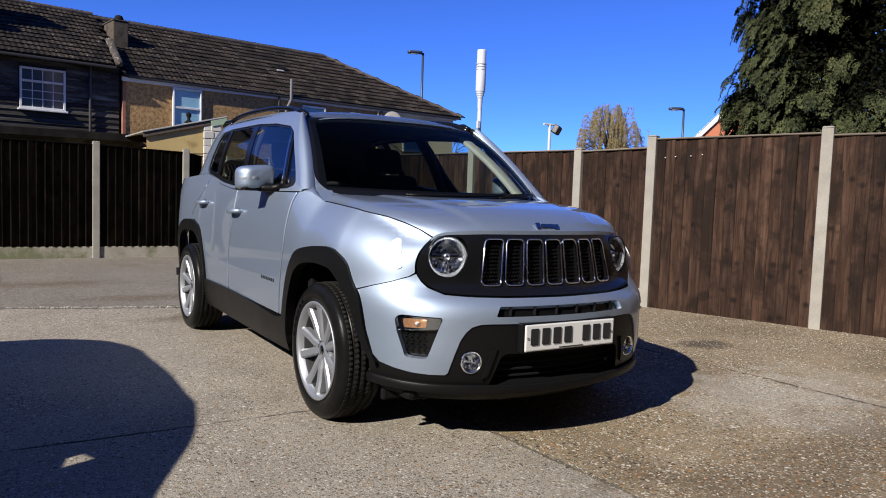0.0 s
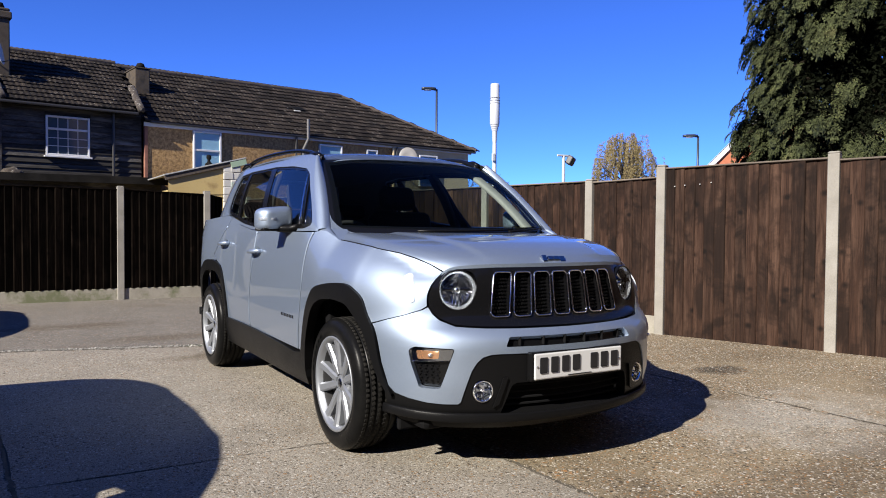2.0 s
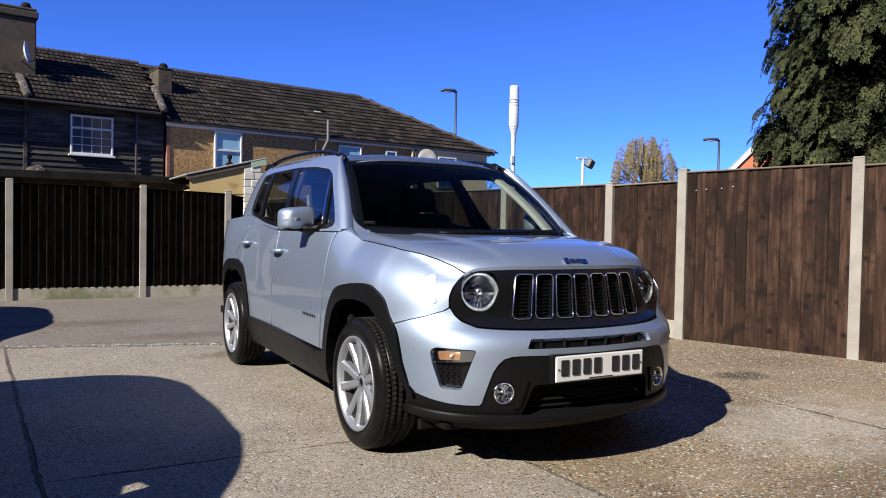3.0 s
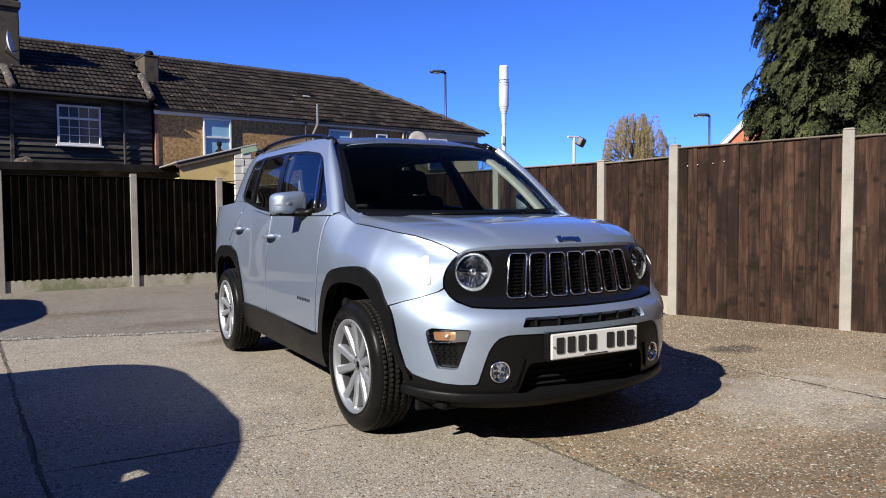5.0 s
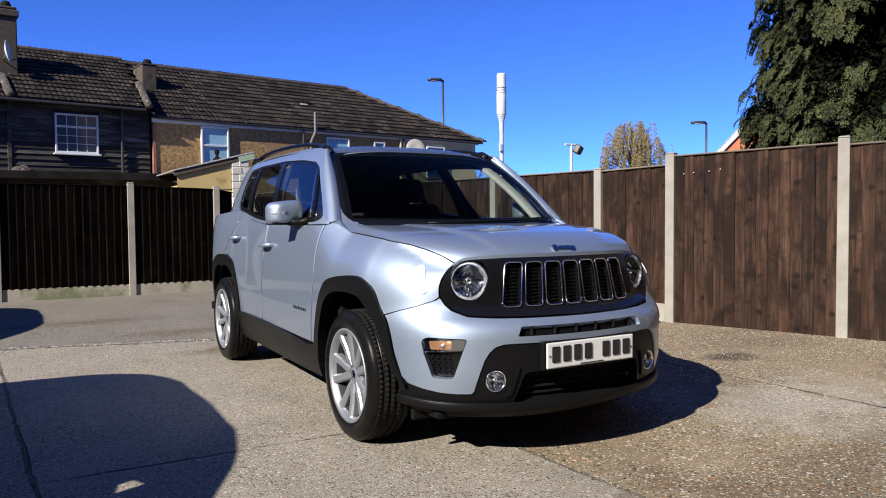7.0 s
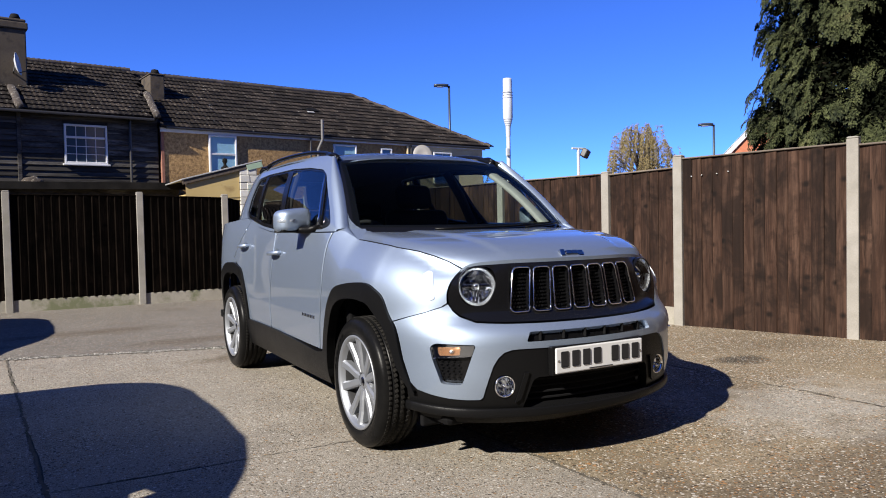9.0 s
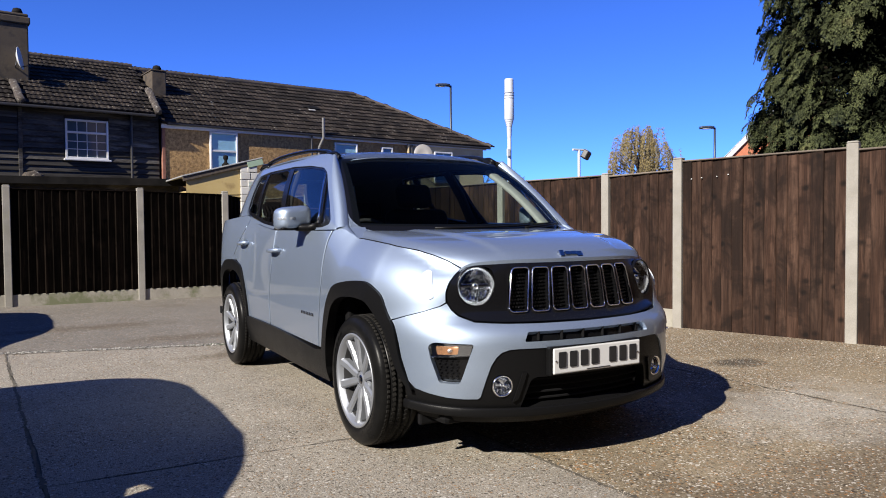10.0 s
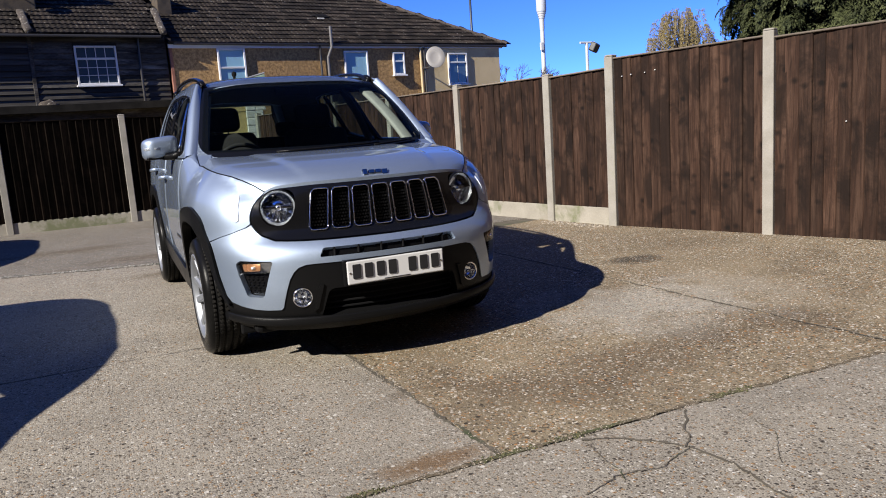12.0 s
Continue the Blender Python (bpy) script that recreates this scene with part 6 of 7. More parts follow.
    # black lower bumper shell
    lower = strip([(0, 0.566), (ax(0.48), 0.566), (0.54, 0.535), (0.60, 0.44), (0.63, 0.38), (0.83, 0.38), (0.95, 0.42), (0.99, 0.41), (0.985, 0.34), (0.965, 0.27), (0.90, 0.235), (ax(0.60), 0.215), (ax(0.3), 0.20), (0, 0.20)])
    fogs = [circle(s * ax(0.478), 0.392, 0.052) for s in (-1, 1)]
    mouth = rounded([(-ax(0.395), 0.272), (ax(0.395), 0.272), (ax(0.345), 0.425), (-ax(0.345), 0.425)], 0.03)
    lb = part("lower_bumper", skin(sheet(lower, fogs + [mouth], 0.035), face(-0.006), 0.05), M["cladding"], car, "unpainted black lower bumper", smooth=True)
    part("bumper_lip", swept([Vector(face(0.010)(a, 0.262 + 0.025 * (abs(a) / 0.95) ** 2)) for a in np.linspace(-0.985, 0.985, 43)], 0.012, 0.022), M["cladding"], car, smooth=True)
    bm, deep = bmesh.new(), face(-0.05)
    for j in range(5):
        pts = [Vector(deep(a, 0.285 + j * 0.031)) for a in np.linspace(-ax(0.37), ax(0.37), 9)]
        for p, q in zip(pts, pts[1:]):
            rod(bm, p, q, 0.006, sides=6)
    part("lower_grille_bar", bm, M["dark"], lb)
    part("air_intake_backing", skin(sheet(rounded([(-ax(0.42), 0.25), (ax(0.42), 0.25), (ax(0.37), 0.44), (-ax(0.37), 0.44)], 0.02), step=0.06), face(-0.08), 0.0), M["dark"], car)
    for s in (-1, 1):
        c = Vector(face(-0.02)(s * ax(0.478), 0.392))
        n = Vector((s * 0.22, -1, 0.0)).normalized()
        m = Matrix.Translation(c) @ n.to_track_quat("Z", "Y").to_matrix().to_4x4()
        f = part("fog_lamp", turned([(0.050, -0.03), (0.050, 0.012), (0.047, 0.017), (0.042, 0.012), (0.040, 0.0)], m), M["chrome"], lb, "round fog lamp with a chrome ring", smooth=True)
        part("fog_reflector", turned([(0.041, 0.002), (0.036, -0.014), (0.022, -0.026), (0.0, -0.030)], m, 9), M["reflector"], f)
        part("fog_bulb", turned([(0.0, 0.002), (0.007, 0.0), (0.009, -0.028)], m, 16), M["chrome"], f, smooth=True)
        cover = part("fog_lens", turned([(0, 0.016), (0.024, 0.014), (0.041, 0.007)], m), M["lens"], f, smooth=True)
        cover.visible_shadow = False
        # sloping fin beside the lamp
        p = face(0.004)
        q = [(s * ax(0.405), 0.33), (s * ax(0.43), 0.315), (s * ax(0.39), 0.45), (s * ax(0.37), 0.45)]
        part("intake_fin", skin(sheet(q, step=0.05), p, 0.03), M["cladding"], lb)
        # signal lamp and blanked recess under it
        deep = shell(s, -0.035)
        part("recess_backing", skin(sheet([(0.60, 0.60), (0.845, 0.60), (0.845, 0.56), (0.80, 0.39), (0.67, 0.39)], step=0.05), deep, 0.0), M["gloss_black"], car)
        sig = rounded([(0.636, 0.528), (0.818, 0.518), (0.826, 0.568), (0.80, 0.582), (0.618, 0.578)], 0.008)
        t = part("signal_lamp", skin(sheet(sig, step=0.03), shell(s, -0.012), 0.02), M["slot_chrome"], car, "clear and amber signal lamp", smooth=True)
        part("amber_insert", skin(sheet(rounded([(0.688, 0.536), (0.790, 0.531), (0.796, 0.570), (0.684, 0.571)], 0.010), step=0.02), shell(s, -0.010), 0.004), M["amber"], t, "amber bulb cover", smooth=True)
        c = Vector(shell(s, -0.006)(0.725, 0.552))
        part("signal_bulb", rod(bmesh.new(), c - Vector((s * 0.010, 0, 0)), c + Vector((s * 0.010, 0, 0)), 0.007, 0.007, 12), M["satin_chrome"], t, smooth=True)
        cover = part("signal_lens", skin(sheet(sig, step=0.03), shell(s, -0.004), 0.008), M["lens"], t, smooth=True)
        cover.visible_shadow = False
        bm = bmesh.new()
        for j in range(7):
            for i in range(4):
                b = Vector(shell(s, -0.03)(0.695 + i * 0.030 + 0.007 * (j % 2), 0.420 + j * 0.014))
                boxed(bm, b - Vector((0.007, 0.003, 0.0022)), b + Vector((0.007, 0.002, 0.0022)), 0.001, 1, None)
        part("recess_mesh", bm, M["dark"], car)
    # number plate with plain bars
    p = part("number_plate", box((-0.262, -0.847, 0.438), (0.262, -0.838, 0.556), 0.006), M["plate_white"], car, "white number plate with dark bars")
    part("plate_carrier", box((-0.275, -0.838, 0.43), (0.275, -0.805, 0.562), 0.006), M["cladding"], car)
    for k in range(7):
        x = -0.212 + k * 0.0635 + (0.045 if k > 3 else 0)
        part("plate_bar", box((x - 0.022, -0.8495, 0.466), (x + 0.022, -0.8465, 0.538), 0.004, 1), M["ink"], p)
    part("plate_line", box((-0.07, -0.8492, 0.4455), (0.07, -0.8465, 0.4495)), M["ink"], p)
    for x in (-0.248, 0.245):
        part("plate_screw", turned([(0, 0.004), (0.005, 0.003), (0.006, 0)], Matrix.Translation((x, -0.847, 0.497)) @ pose(0, 0, 0, 90, 0, 0), 12), M["chrome"], p)


front()

green = table([(1.04, 0.842), (1.11, 0.826), (1.20, 0.792), (1.30, 0.757), (1.40, 0.717), (1.50, 0.668), (1.55, 0.638), (1.59, 0.600), (1.62, 0.56)])


def cabin_side(s, out=0.0):
    def fn(y, z):
        x = green(z) - 0.020 * (min(y, 2.4) - 1.5) ** 2 / 1.69 - 0.25 * max(0, (y - 2.4) / 0.9) ** 2 + out
        return (s * x, y, z)
    return fn


ROOF = table([(0.78, 1.540), (0.83, 1.556), (0.90, 1.580), (1.0, 1.600), (1.15, 1.617), (1.5, 1.638), (1.9, 1.645), (2.5, 1.632), (3.0, 1.600), (3.3, 1.57)])


def cabin():
    dlo = [(0.50, 1.125), (0.591, 1.107), (0.9, 1.104), (1.472, 1.111), (1.8, 1.136), (2.122, 1.178), (2.36, 1.212), (2.43, 1.25), (2.455, 1.34), (2.462, 1.47), (2.43, 1.518), (2.195, 1.534), (1.583, 1.532), (1.2, 1.512), (0.922, 1.480), (0.815, 1.440), (0.617, 1.27), (0.49, 1.145)]
    frame_out = [(0.372, 1.096), (0.8, 1.092), (1.444, 1.092), (1.6, 1.102), (1.92, 1.134), (2.10, 1.164), (2.19, 1.184), (2.3, 1.204), (2.6, 1.194), (3.36, 1.154), (3.33, 1.40), (3.22, 1.585), (2.6, 1.595), (1.9, 1.605), (1.3, 1.596), (1.0, 1.575), (0.87, 1.555), (0.745, 1.44), (0.62, 1.327), (0.49, 1.214)]
    for s in (-1, 1):
        part("cabin_side_frame", skin(sheet(frame_out, [rounded(dlo, 0.03)], 0.05), cabin_side(s), 0.03), M["paint"], car, "silver window frame and pillars", smooth=True)
        part("inner_trim", skin(sheet(frame_out, [rounded(dlo, 0.03)], 0.08), cabin_side(s, -0.036), 0.0), M["trim_plastic"], car, "dark inner pillar lining")
        # dark surround and pillars between the panes
        front_pane = [(0.69, 1.130), (1.0, 1.122), (1.34, 1.128), (1.452, 1.264), (1.575, 1.515), (1.2, 1.495), (0.94, 1.466), (0.845, 1.430)]
        rear_pane = [(1.45, 1.134), (1.6, 1.142), (1.8, 1.156), (2.04, 1.190), (2.13, 1.34), (2.19, 1.518), (1.95, 1.517), (1.68, 1.516), (1.55, 1.264)]
        quarter_pane = [(2.10, 1.198), (2.34, 1.232), (2.415, 1.262), (2.437, 1.34), (2.443, 1.465), (2.415, 1.50), (2.25, 1.515), (2.19, 1.34)]
        little = [(0.545, 1.140), (0.655, 1.132), (0.808, 1.425), (0.64, 1.270)]
        part("window_surround", skin(sheet(rounded(dlo, 0.02), [front_pane, rear_pane, quarter_pane, little], 0.05), cabin_side(s, -0.010), 0.02), M["gloss_black"], car, "black window surround", smooth=True)
        for nm, q in (("front_window", front_pane), ("rear_window", rear_pane), ("quarter_window", quarter_pane), ("quarterlight", little)):
            g = part(nm, skin(sheet(q, step=0.06), cabin_side(s, -0.014), 0.0), M["side_glass" if s < 0 else "far_glass" if nm in ("front_window", "quarterlight") else "privacy_glass"], car, smooth=True)
            g.visible_shadow = False
        part("window_strip", swept([cabin_side(s, 0.002)(0.672 + 0.155 * k / 6, 1.135 + 0.300 * k / 6) for k in range(7)], 0.005, 0.007, (s, 0, 0)), M["chrome"], car, smooth=True)
        # roof rail
        pts = [(s * (0.585 - 0.02 * ((y - 1.6) / 1.0) ** 2), y, ROOF(y) - 0.050 + 0.046 * (1 - abs((y - 1.76) / 0.88) ** 5)) for y in np.linspace(0.90, 2.62, 25)]
        rail = part("roof_rail", swept(pts, 0.015, 0.013), M["gloss_black"], car, "black raised roof rail", smooth=True)
        for y in (1.02, 2.50):
            part("rail_foot", swept([(s * 0.585, y - 0.12, ROOF(y) - 0.05), (s * 0.585, y - 0.05, ROOF(y) - 0.022), (s * 0.585, y + 0.05, ROOF(y) - 0.022), (s * 0.585, y + 0.12, ROOF(y) - 0.05)], 0.016, 0.012), M["gloss_black"], rail, smooth=True)
    # roof skin
    bm = bmesh.new()
    rows = []
    for j in range(29):
        v = j / 28
        row = []
        for i in range(25):
            u = -1 + i / 12
            y = 0.848 + (v ** 1.4) * 2.412 - 0.045 * (1 - u * u) * (1 - v) + 0.02 * (1 - u * u) * v
            row.append(bm.verts.new((u * (0.612 - 0.018 * ((min(y, 2.4) - 1.5) / 1.3) ** 2 - 0.22 * max(0, (y - 2.4) / 0.9) ** 2), y, ROOF(y) - 0.058 * abs(u) ** 3.2)))
        rows.append(row)
    for a, b in zip(rows, rows[1:]):
        for i in range(24):
            bm.faces.new((a[i], a[i + 1], b[i + 1], b[i]))
    bmesh.ops.solidify(bm, geom=bm.faces[:], thickness=0.02)
    part("roof", bm, M["paint"], car, smooth=True)
    bm = bmesh.new()
    rows = []
    for j in range(13):
        row = []
        for i in range(13):
            u = -1 + i / 6
            y = 0.95 + 2.15 * j / 12
            row.append(bm.verts.new((u * (0.57 - 0.22 * max(0, (y - 2.4) / 0.9) ** 2), y, ROOF(y) - 0.05 - 0.05 * abs(u) ** 3)))
        rows.append(row)
    for a, b in zip(rows, rows[1:]):
        for i in range(12):
            bm.faces.new((a[i], b[i], b[i + 1], a[i + 1]))
    part("headlining", bm, M["headlining"], car, smooth=True)
    # windscreen with its dark border, as one curved sheet
    def glass(u, v, lift=0.0):
        x0, x1 = 0.748 * u, 0.600 * u
        y0, y1 = 0.100 + 0.243 * abs(u) ** 2.2, 0.835 + 0.040 * u * u
        z0, z1 = 1.080 + 0.014 * u * u, 1.555 - 0.020 * abs(u) ** 2.5
        bow = 0.025 * math.sin(math.pi * v)
        return Vector((x0 + (x1 - x0) * v, y0 + (y1 - y0) * v - bow * 0.5 - lift * 0.6, z0 + (z1 - z0) * v + bow + lift))

    def patch(us, vs, lift):
        bm = bmesh.new()
        g = [[bm.verts.new(glass(u, v, lift)) for u in us] for v in vs]
        for a, b in zip(g, g[1:]):
            for i in range(len(us) - 1):
                bm.faces.new((a[i], a[i + 1], b[i + 1], b[i]))
        return bm
    ws = part("windscreen", patch(np.linspace(-0.97, 0.97, 25), np.linspace(0.05, 0.965, 17), 0.0), M["screen_glass"], car, "raked windscreen", smooth=True)
    ws.visible_shadow = False
    for us, vs in ((np.linspace(-1, 1, 25), np.linspace(-0.01, 0.075, 4)), (np.linspace(-1, 1, 25), np.linspace(0.925, 1.0, 4)), (np.linspace(-1, -0.925, 3), np.linspace(0.07, 0.93, 15)), (np.linspace(0.925, 1, 3), np.linspace(0.07, 0.93, 15))):
        part("screen_border", patch(us, vs, -0.003), M["gloss_black"], ws, smooth=True)
    # front pillars between screen and side frame
    for s in (-1, 1):
        bm = bmesh.new()
        rows = []
        for k in range(15):
            v = k / 14
            a = glass(s * 1.0, v, 0.004)
            z = 1.100 + (1.555 - 1.100) * v
            y = 0.37 + (0.87 - 0.37) * v ** 0.97
            b = Vector(cabin_side(s, 0.003)(y, z))
            mid = (a + b) / 2 + Vector((s * 0.010, -0.012, 0.012))
            rows.append([bm.verts.new(p) for p in (a + Vector((0, 0.0, -0.01)), a + (mid - a) * 0.5 + Vector((s * 0.004, -0.006, 0.006)), mid, b + (mid - b) * 0.4 + Vector((s * 0.004, 0, 0.002)), b)])
        for a, b in zip(rows, rows[1:]):
            for i in range(4):
                bm.faces.new((a[i], a[i + 1], b[i + 1], b[i]))
        bmesh.ops.recalc_face_normals(bm, faces=bm.faces)
        part("front_pillar", bm, M["paint"], car, smooth=True)
        bm = bmesh.new()
        low = [Vector(FN[s](a, z)) for a, z in ((1.577, 1.046), (ay(0.24), 1.069), (ay(0.31), 1.094), (ay(0.37), 1.101))]
        top = [glass(s * 1.0, v, 0.002) for v in (-0.03, 0.0, 0.03, 0.06)]
        rows = [[bm.verts.new(p + (q - p) * t + Vector((0, 0, 0.010 * math.sin(math.pi * t)))) for t in (0, 0.25, 0.5, 0.75, 1)] for p, q in zip(low, top)]
        for a, b in zip(rows, rows[1:]):
            for i in range(4):
                bm.faces.new((a[i], a[i + 1], b[i + 1], b[i]))
        bmesh.ops.recalc_face_normals(bm, faces=bm.faces)
        part("pillar_foot", bm, M["paint"], car, smooth=True)
        bm = bmesh.new()
        heel = bm.verts.new(glass(s * 1.0, -0.03, 0.006))
        arc = [bm.verts.new(glass(s * (1.0 - 0.17 * (1 - math.cos(t))), 0.19 - 0.21 * math.sin(t), 0.006)) for t in np.linspace(0, math.pi / 2, 10)]
        for p, q in zip(arc, arc[1:]):
            bm.faces.new((heel, p, q))
        bmesh.ops.solidify(bm, geom=bm.faces[:], thickness=0.004)
        part("screen_corner", bm, M["paint"], car, smooth=False)
        bm, rows = bmesh.new(), []
        corner = Vector(FN[1](1.575, 1.046))
        for u in np.linspace(0.90, 1.0, 8):
            e = ease(u, 0.90, 1.0)
            foot = screen_foot(u)
            a = Vector((s * u * (corner.x - 0.004), foot.y + (corner.y - screen_foot(1).y) * e, foot.z + (corner.z - screen_foot(1).z) * e - 0.004))
            b = glass(s * u, 0.02, 0.004)
            rows.append([bm.verts.new(a + (b - a) * t + Vector((0, 0, -0.003 if t == 0.1 else 0.0))) for t in (-0.15, 0.1, 0.55, 1.0)])
        for a, b in zip(rows, rows[1:]):
            for k in range(3):
                bm.faces.new((a[k], a[k + 1], b[k + 1], b[k]))
        bmesh.ops.recalc_face_normals(bm, faces=bm.faces)
        part("cowl_corner", bm, M["paint"], car, smooth=True)
        part("pillar_trim", swept([glass(s * (0.88 if s > 0 else 0.97), v, -0.055) for v in np.linspace(0.02, 0.98, 8)], 0.042, 0.018), M["pillar_trim"], car, "pale inner pillar trim", smooth=True)
    # scuttle under the screen, and the wiper arms
    part("scuttle", swept([glass(u, 0.0, -0.016) + Vector((0, 0.025, -0.012)) for u in np.linspace(-0.97, 0.97, 21)], 0.045, 0.008), M["cladding"], car, smooth=True)
    for x0, x1 in ((-0.30, 0.32), (0.28, 0.62)):
        pts = [glass((x0 + (x1 - x0) * k / 6) / 0.7, 0.012 + 0.022 * k / 6, 0.008) for k in range(7)]
        part("wiper", swept(pts, 0.006, 0.006), M["cladding"], car, "black wiper arm", smooth=True)
    # tail
    bm = bmesh.new()
    rows = []
    for z, y, w in ((0.30, 3.30, 0.62), (0.50, 3.39, 0.64), (0.80, 3.40, 0.655), (1.05, 3.39, 0.65), (1.16, 3.37, 0.62)):
        rows.append([bm.verts.new((w * u, y - 0.10 * u ** 4, z)) for u in np.linspace(-1, 1, 13)])
    for a, b in zip(rows, rows[1:]):
        for i in range(12):
            bm.faces.new((a[i], b[i], b[i + 1], a[i + 1]))
    part("tailgate", bm, M["paint"], car, smooth=True)
    for s in (-1, 1):
        part("rear_pillar", swept([(s * 0.53, 3.28, 1.12), (s * 0.49, 3.24, 1.35), (s * 0.42, 3.16, 1.56)], 0.045, 0.045), M["paint"], car, smooth=True)
    rg = part("rear_screen", box((-0.52, 3.28, 1.15), (0.52, 3.285, 1.52)), M["far_glass"], car)
    rg.visible_shadow = False
    part("tailgate_header", box((-0.44, 3.12, 1.50), (0.44, 3.26, 1.575), 0.02), M["paint"], car)


M["pillar_trim"] = surface("pale_pillar_trim", (0.30, 0.31, 0.29), (0.36, 0.37, 0.35), 20, 0.8, vary=0.0)
cabin()


def innards():
    part("underbody", box((-0.68, -0.58, 0.20), (0.68, 3.25, 0.34), 0.03), M["dark"], car)
    # plain dark box added under the bonnet to stop light passing
    part("engine_bay_light_block", box((-0.60, -0.42, 0.34), (0.60, 0.22, 0.90), 0.03), M["dark"], car)
    part("bulkhead", box((-0.80, 0.24, 0.34), (0.80, 0.30, 1.03), 0.01), M["dark"], car)
    part("cabin_floor", box((-0.80, 0.30, 0.34), (0.80, 3.28, 0.40)), M["dark"], car)
    bm = bmesh.new()
    prof = [(0.30, 1.02), (0.42, 1.055), (0.62, 1.06), (0.78, 1.03), (0.84, 0.95), (0.80, 0.80), (0.70, 0.62), (0.30, 0.60)]
    ends = [[bm.verts.new((x, y, z)) for y, z in prof] for x in (-0.74, -0.4, 0, 0.4, 0.74)]
    for a, b in zip(ends, ends[1:]):
        for i in range(len(prof)):
            bm.faces.new((a[i], a[(i + 1) % len(prof)], b[(i + 1) % len(prof)], b[i]))
    bm.faces.new(ends[0]), bm.faces.new(ends[-1][::-1])
    bmesh.ops.recalc_face_normals(bm, faces=bm.faces)
    part("dashboard", bm, M["trim_plastic"], car, smooth=False)
    m = Matrix.Translation((-0.37, 0.90, 0.98)) @ pose(0, 0, 0, 65, 0, 0)
    w = part("steering_wheel", turned([(0.185 + 0.016 * math.cos(t), 0.016 * math.sin(t)) for t in [k * math.tau / 10 for k in range(11)]], m, 32), M["trim_plastic"], car, smooth=True)
    bm = box((-0.18, -0.02, -0.02), (0.18, 0.03, 0.01), 0.01, turn=m)
    boxed(bm, (-0.06, -0.07, -0.02), (0.06, 0.06, 0.02), 0.015, turn=m)
    part("wheel_boss", bm, M["trim_plastic"], w)
    for x in (-0.37, 0.37):
        bm = box((x - 0.25, 1.05, 0.52), (x + 0.25, 1.55, 0.68), 0.05, 3)
        seat = part("front_seat", bm, M["cloth"], car, smooth=True)
        lean = Matrix.Translation((x, 1.52, 0.64)) @ pose(0, 0, 0, -17, 0, 0)
        part("backrest", box((-0.26, -0.07, 0.0), (0.26, 0.08, 0.62), 0.06, 3, lean), M["cloth"], seat, smooth=True)
        part("headrest", box((-0.15, -0.05, 0.64), (0.15, 0.06, 0.83), 0.05, 3, lean), M["cloth"], seat, smooth=True)
        bm = bmesh.new()
        for dx in (-0.05, 0.05):
            rod(bm, lean @ Vector((dx, 0, 0.55)), lean @ Vector((dx, 0, 0.66)), 0.006, sides=8)
        part("headrest_post", bm, M["chrome"], seat)
    bench = part("rear_bench", box((-0.66, 2.05, 0.52), (0.66, 2.5, 0.70), 0.05, 3), M["cloth"], car, smooth=True)
    lean = Matrix.Translation((0, 2.52, 0.66)) @ pose(0, 0, 0, -20, 0, 0)
    part("bench_back", box((-0.66, -0.06, 0), (0.66, 0.06, 0.56), 0.05, 3, lean), M["cloth"], bench, smooth=True)
    for x in (-0.42, 0.42):
        part("headrest", box((x - 0.13, -0.05, 0.57), (x + 0.13, 0.04, 0.70), 0.04, 3, lean), M["cloth"], bench, smooth=True)
    part("interior_mirror", box((-0.12, 0.86, 1.46), (0.12, 0.89, 1.52), 0.012), M["trim_plastic"], car)
    for s in (-1, 1):
        part("middle_pillar", swept([(s * 0.765, 1.46, 1.08), (s * 0.69, 1.54, 1.34), (s * 0.60, 1.60, 1.53)], 0.05, 0.02, (s, 0, 0.3)), M["trim_plastic"], car)
        part("mud_flap", box((s * 0.64 - 0.09, -0.44, 0.18), (s * 0.64 + 0.09, -0.41, 0.26), 0.01), M["dark"], car)
        # wheel housings
        for y in (0.0, 2.57):
            m = Matrix.Translation((s * 0.50, y, 0.37)) @ pose(0, 0, 0, 0, 90, 0)
            bm = bmesh.new()
            rings = []
            for h in (-0.02, 0.24):
                rings.append([bm.verts.new((s * (0.50 + h), y + 0.43 * math.cos(radians(a)), 0.33 + 0.43 * math.sin(radians(a)))) for a in range(-10, 191, 10)])
            for i in range(len(rings[0]) - 1):
                bm.faces.new((rings[0][i], rings[0][i + 1], rings[1][i + 1], rings[1][i]))
            bm.faces.new(rings[0])
            part("wheel_housing", bm, M["dark"], car)


innards()


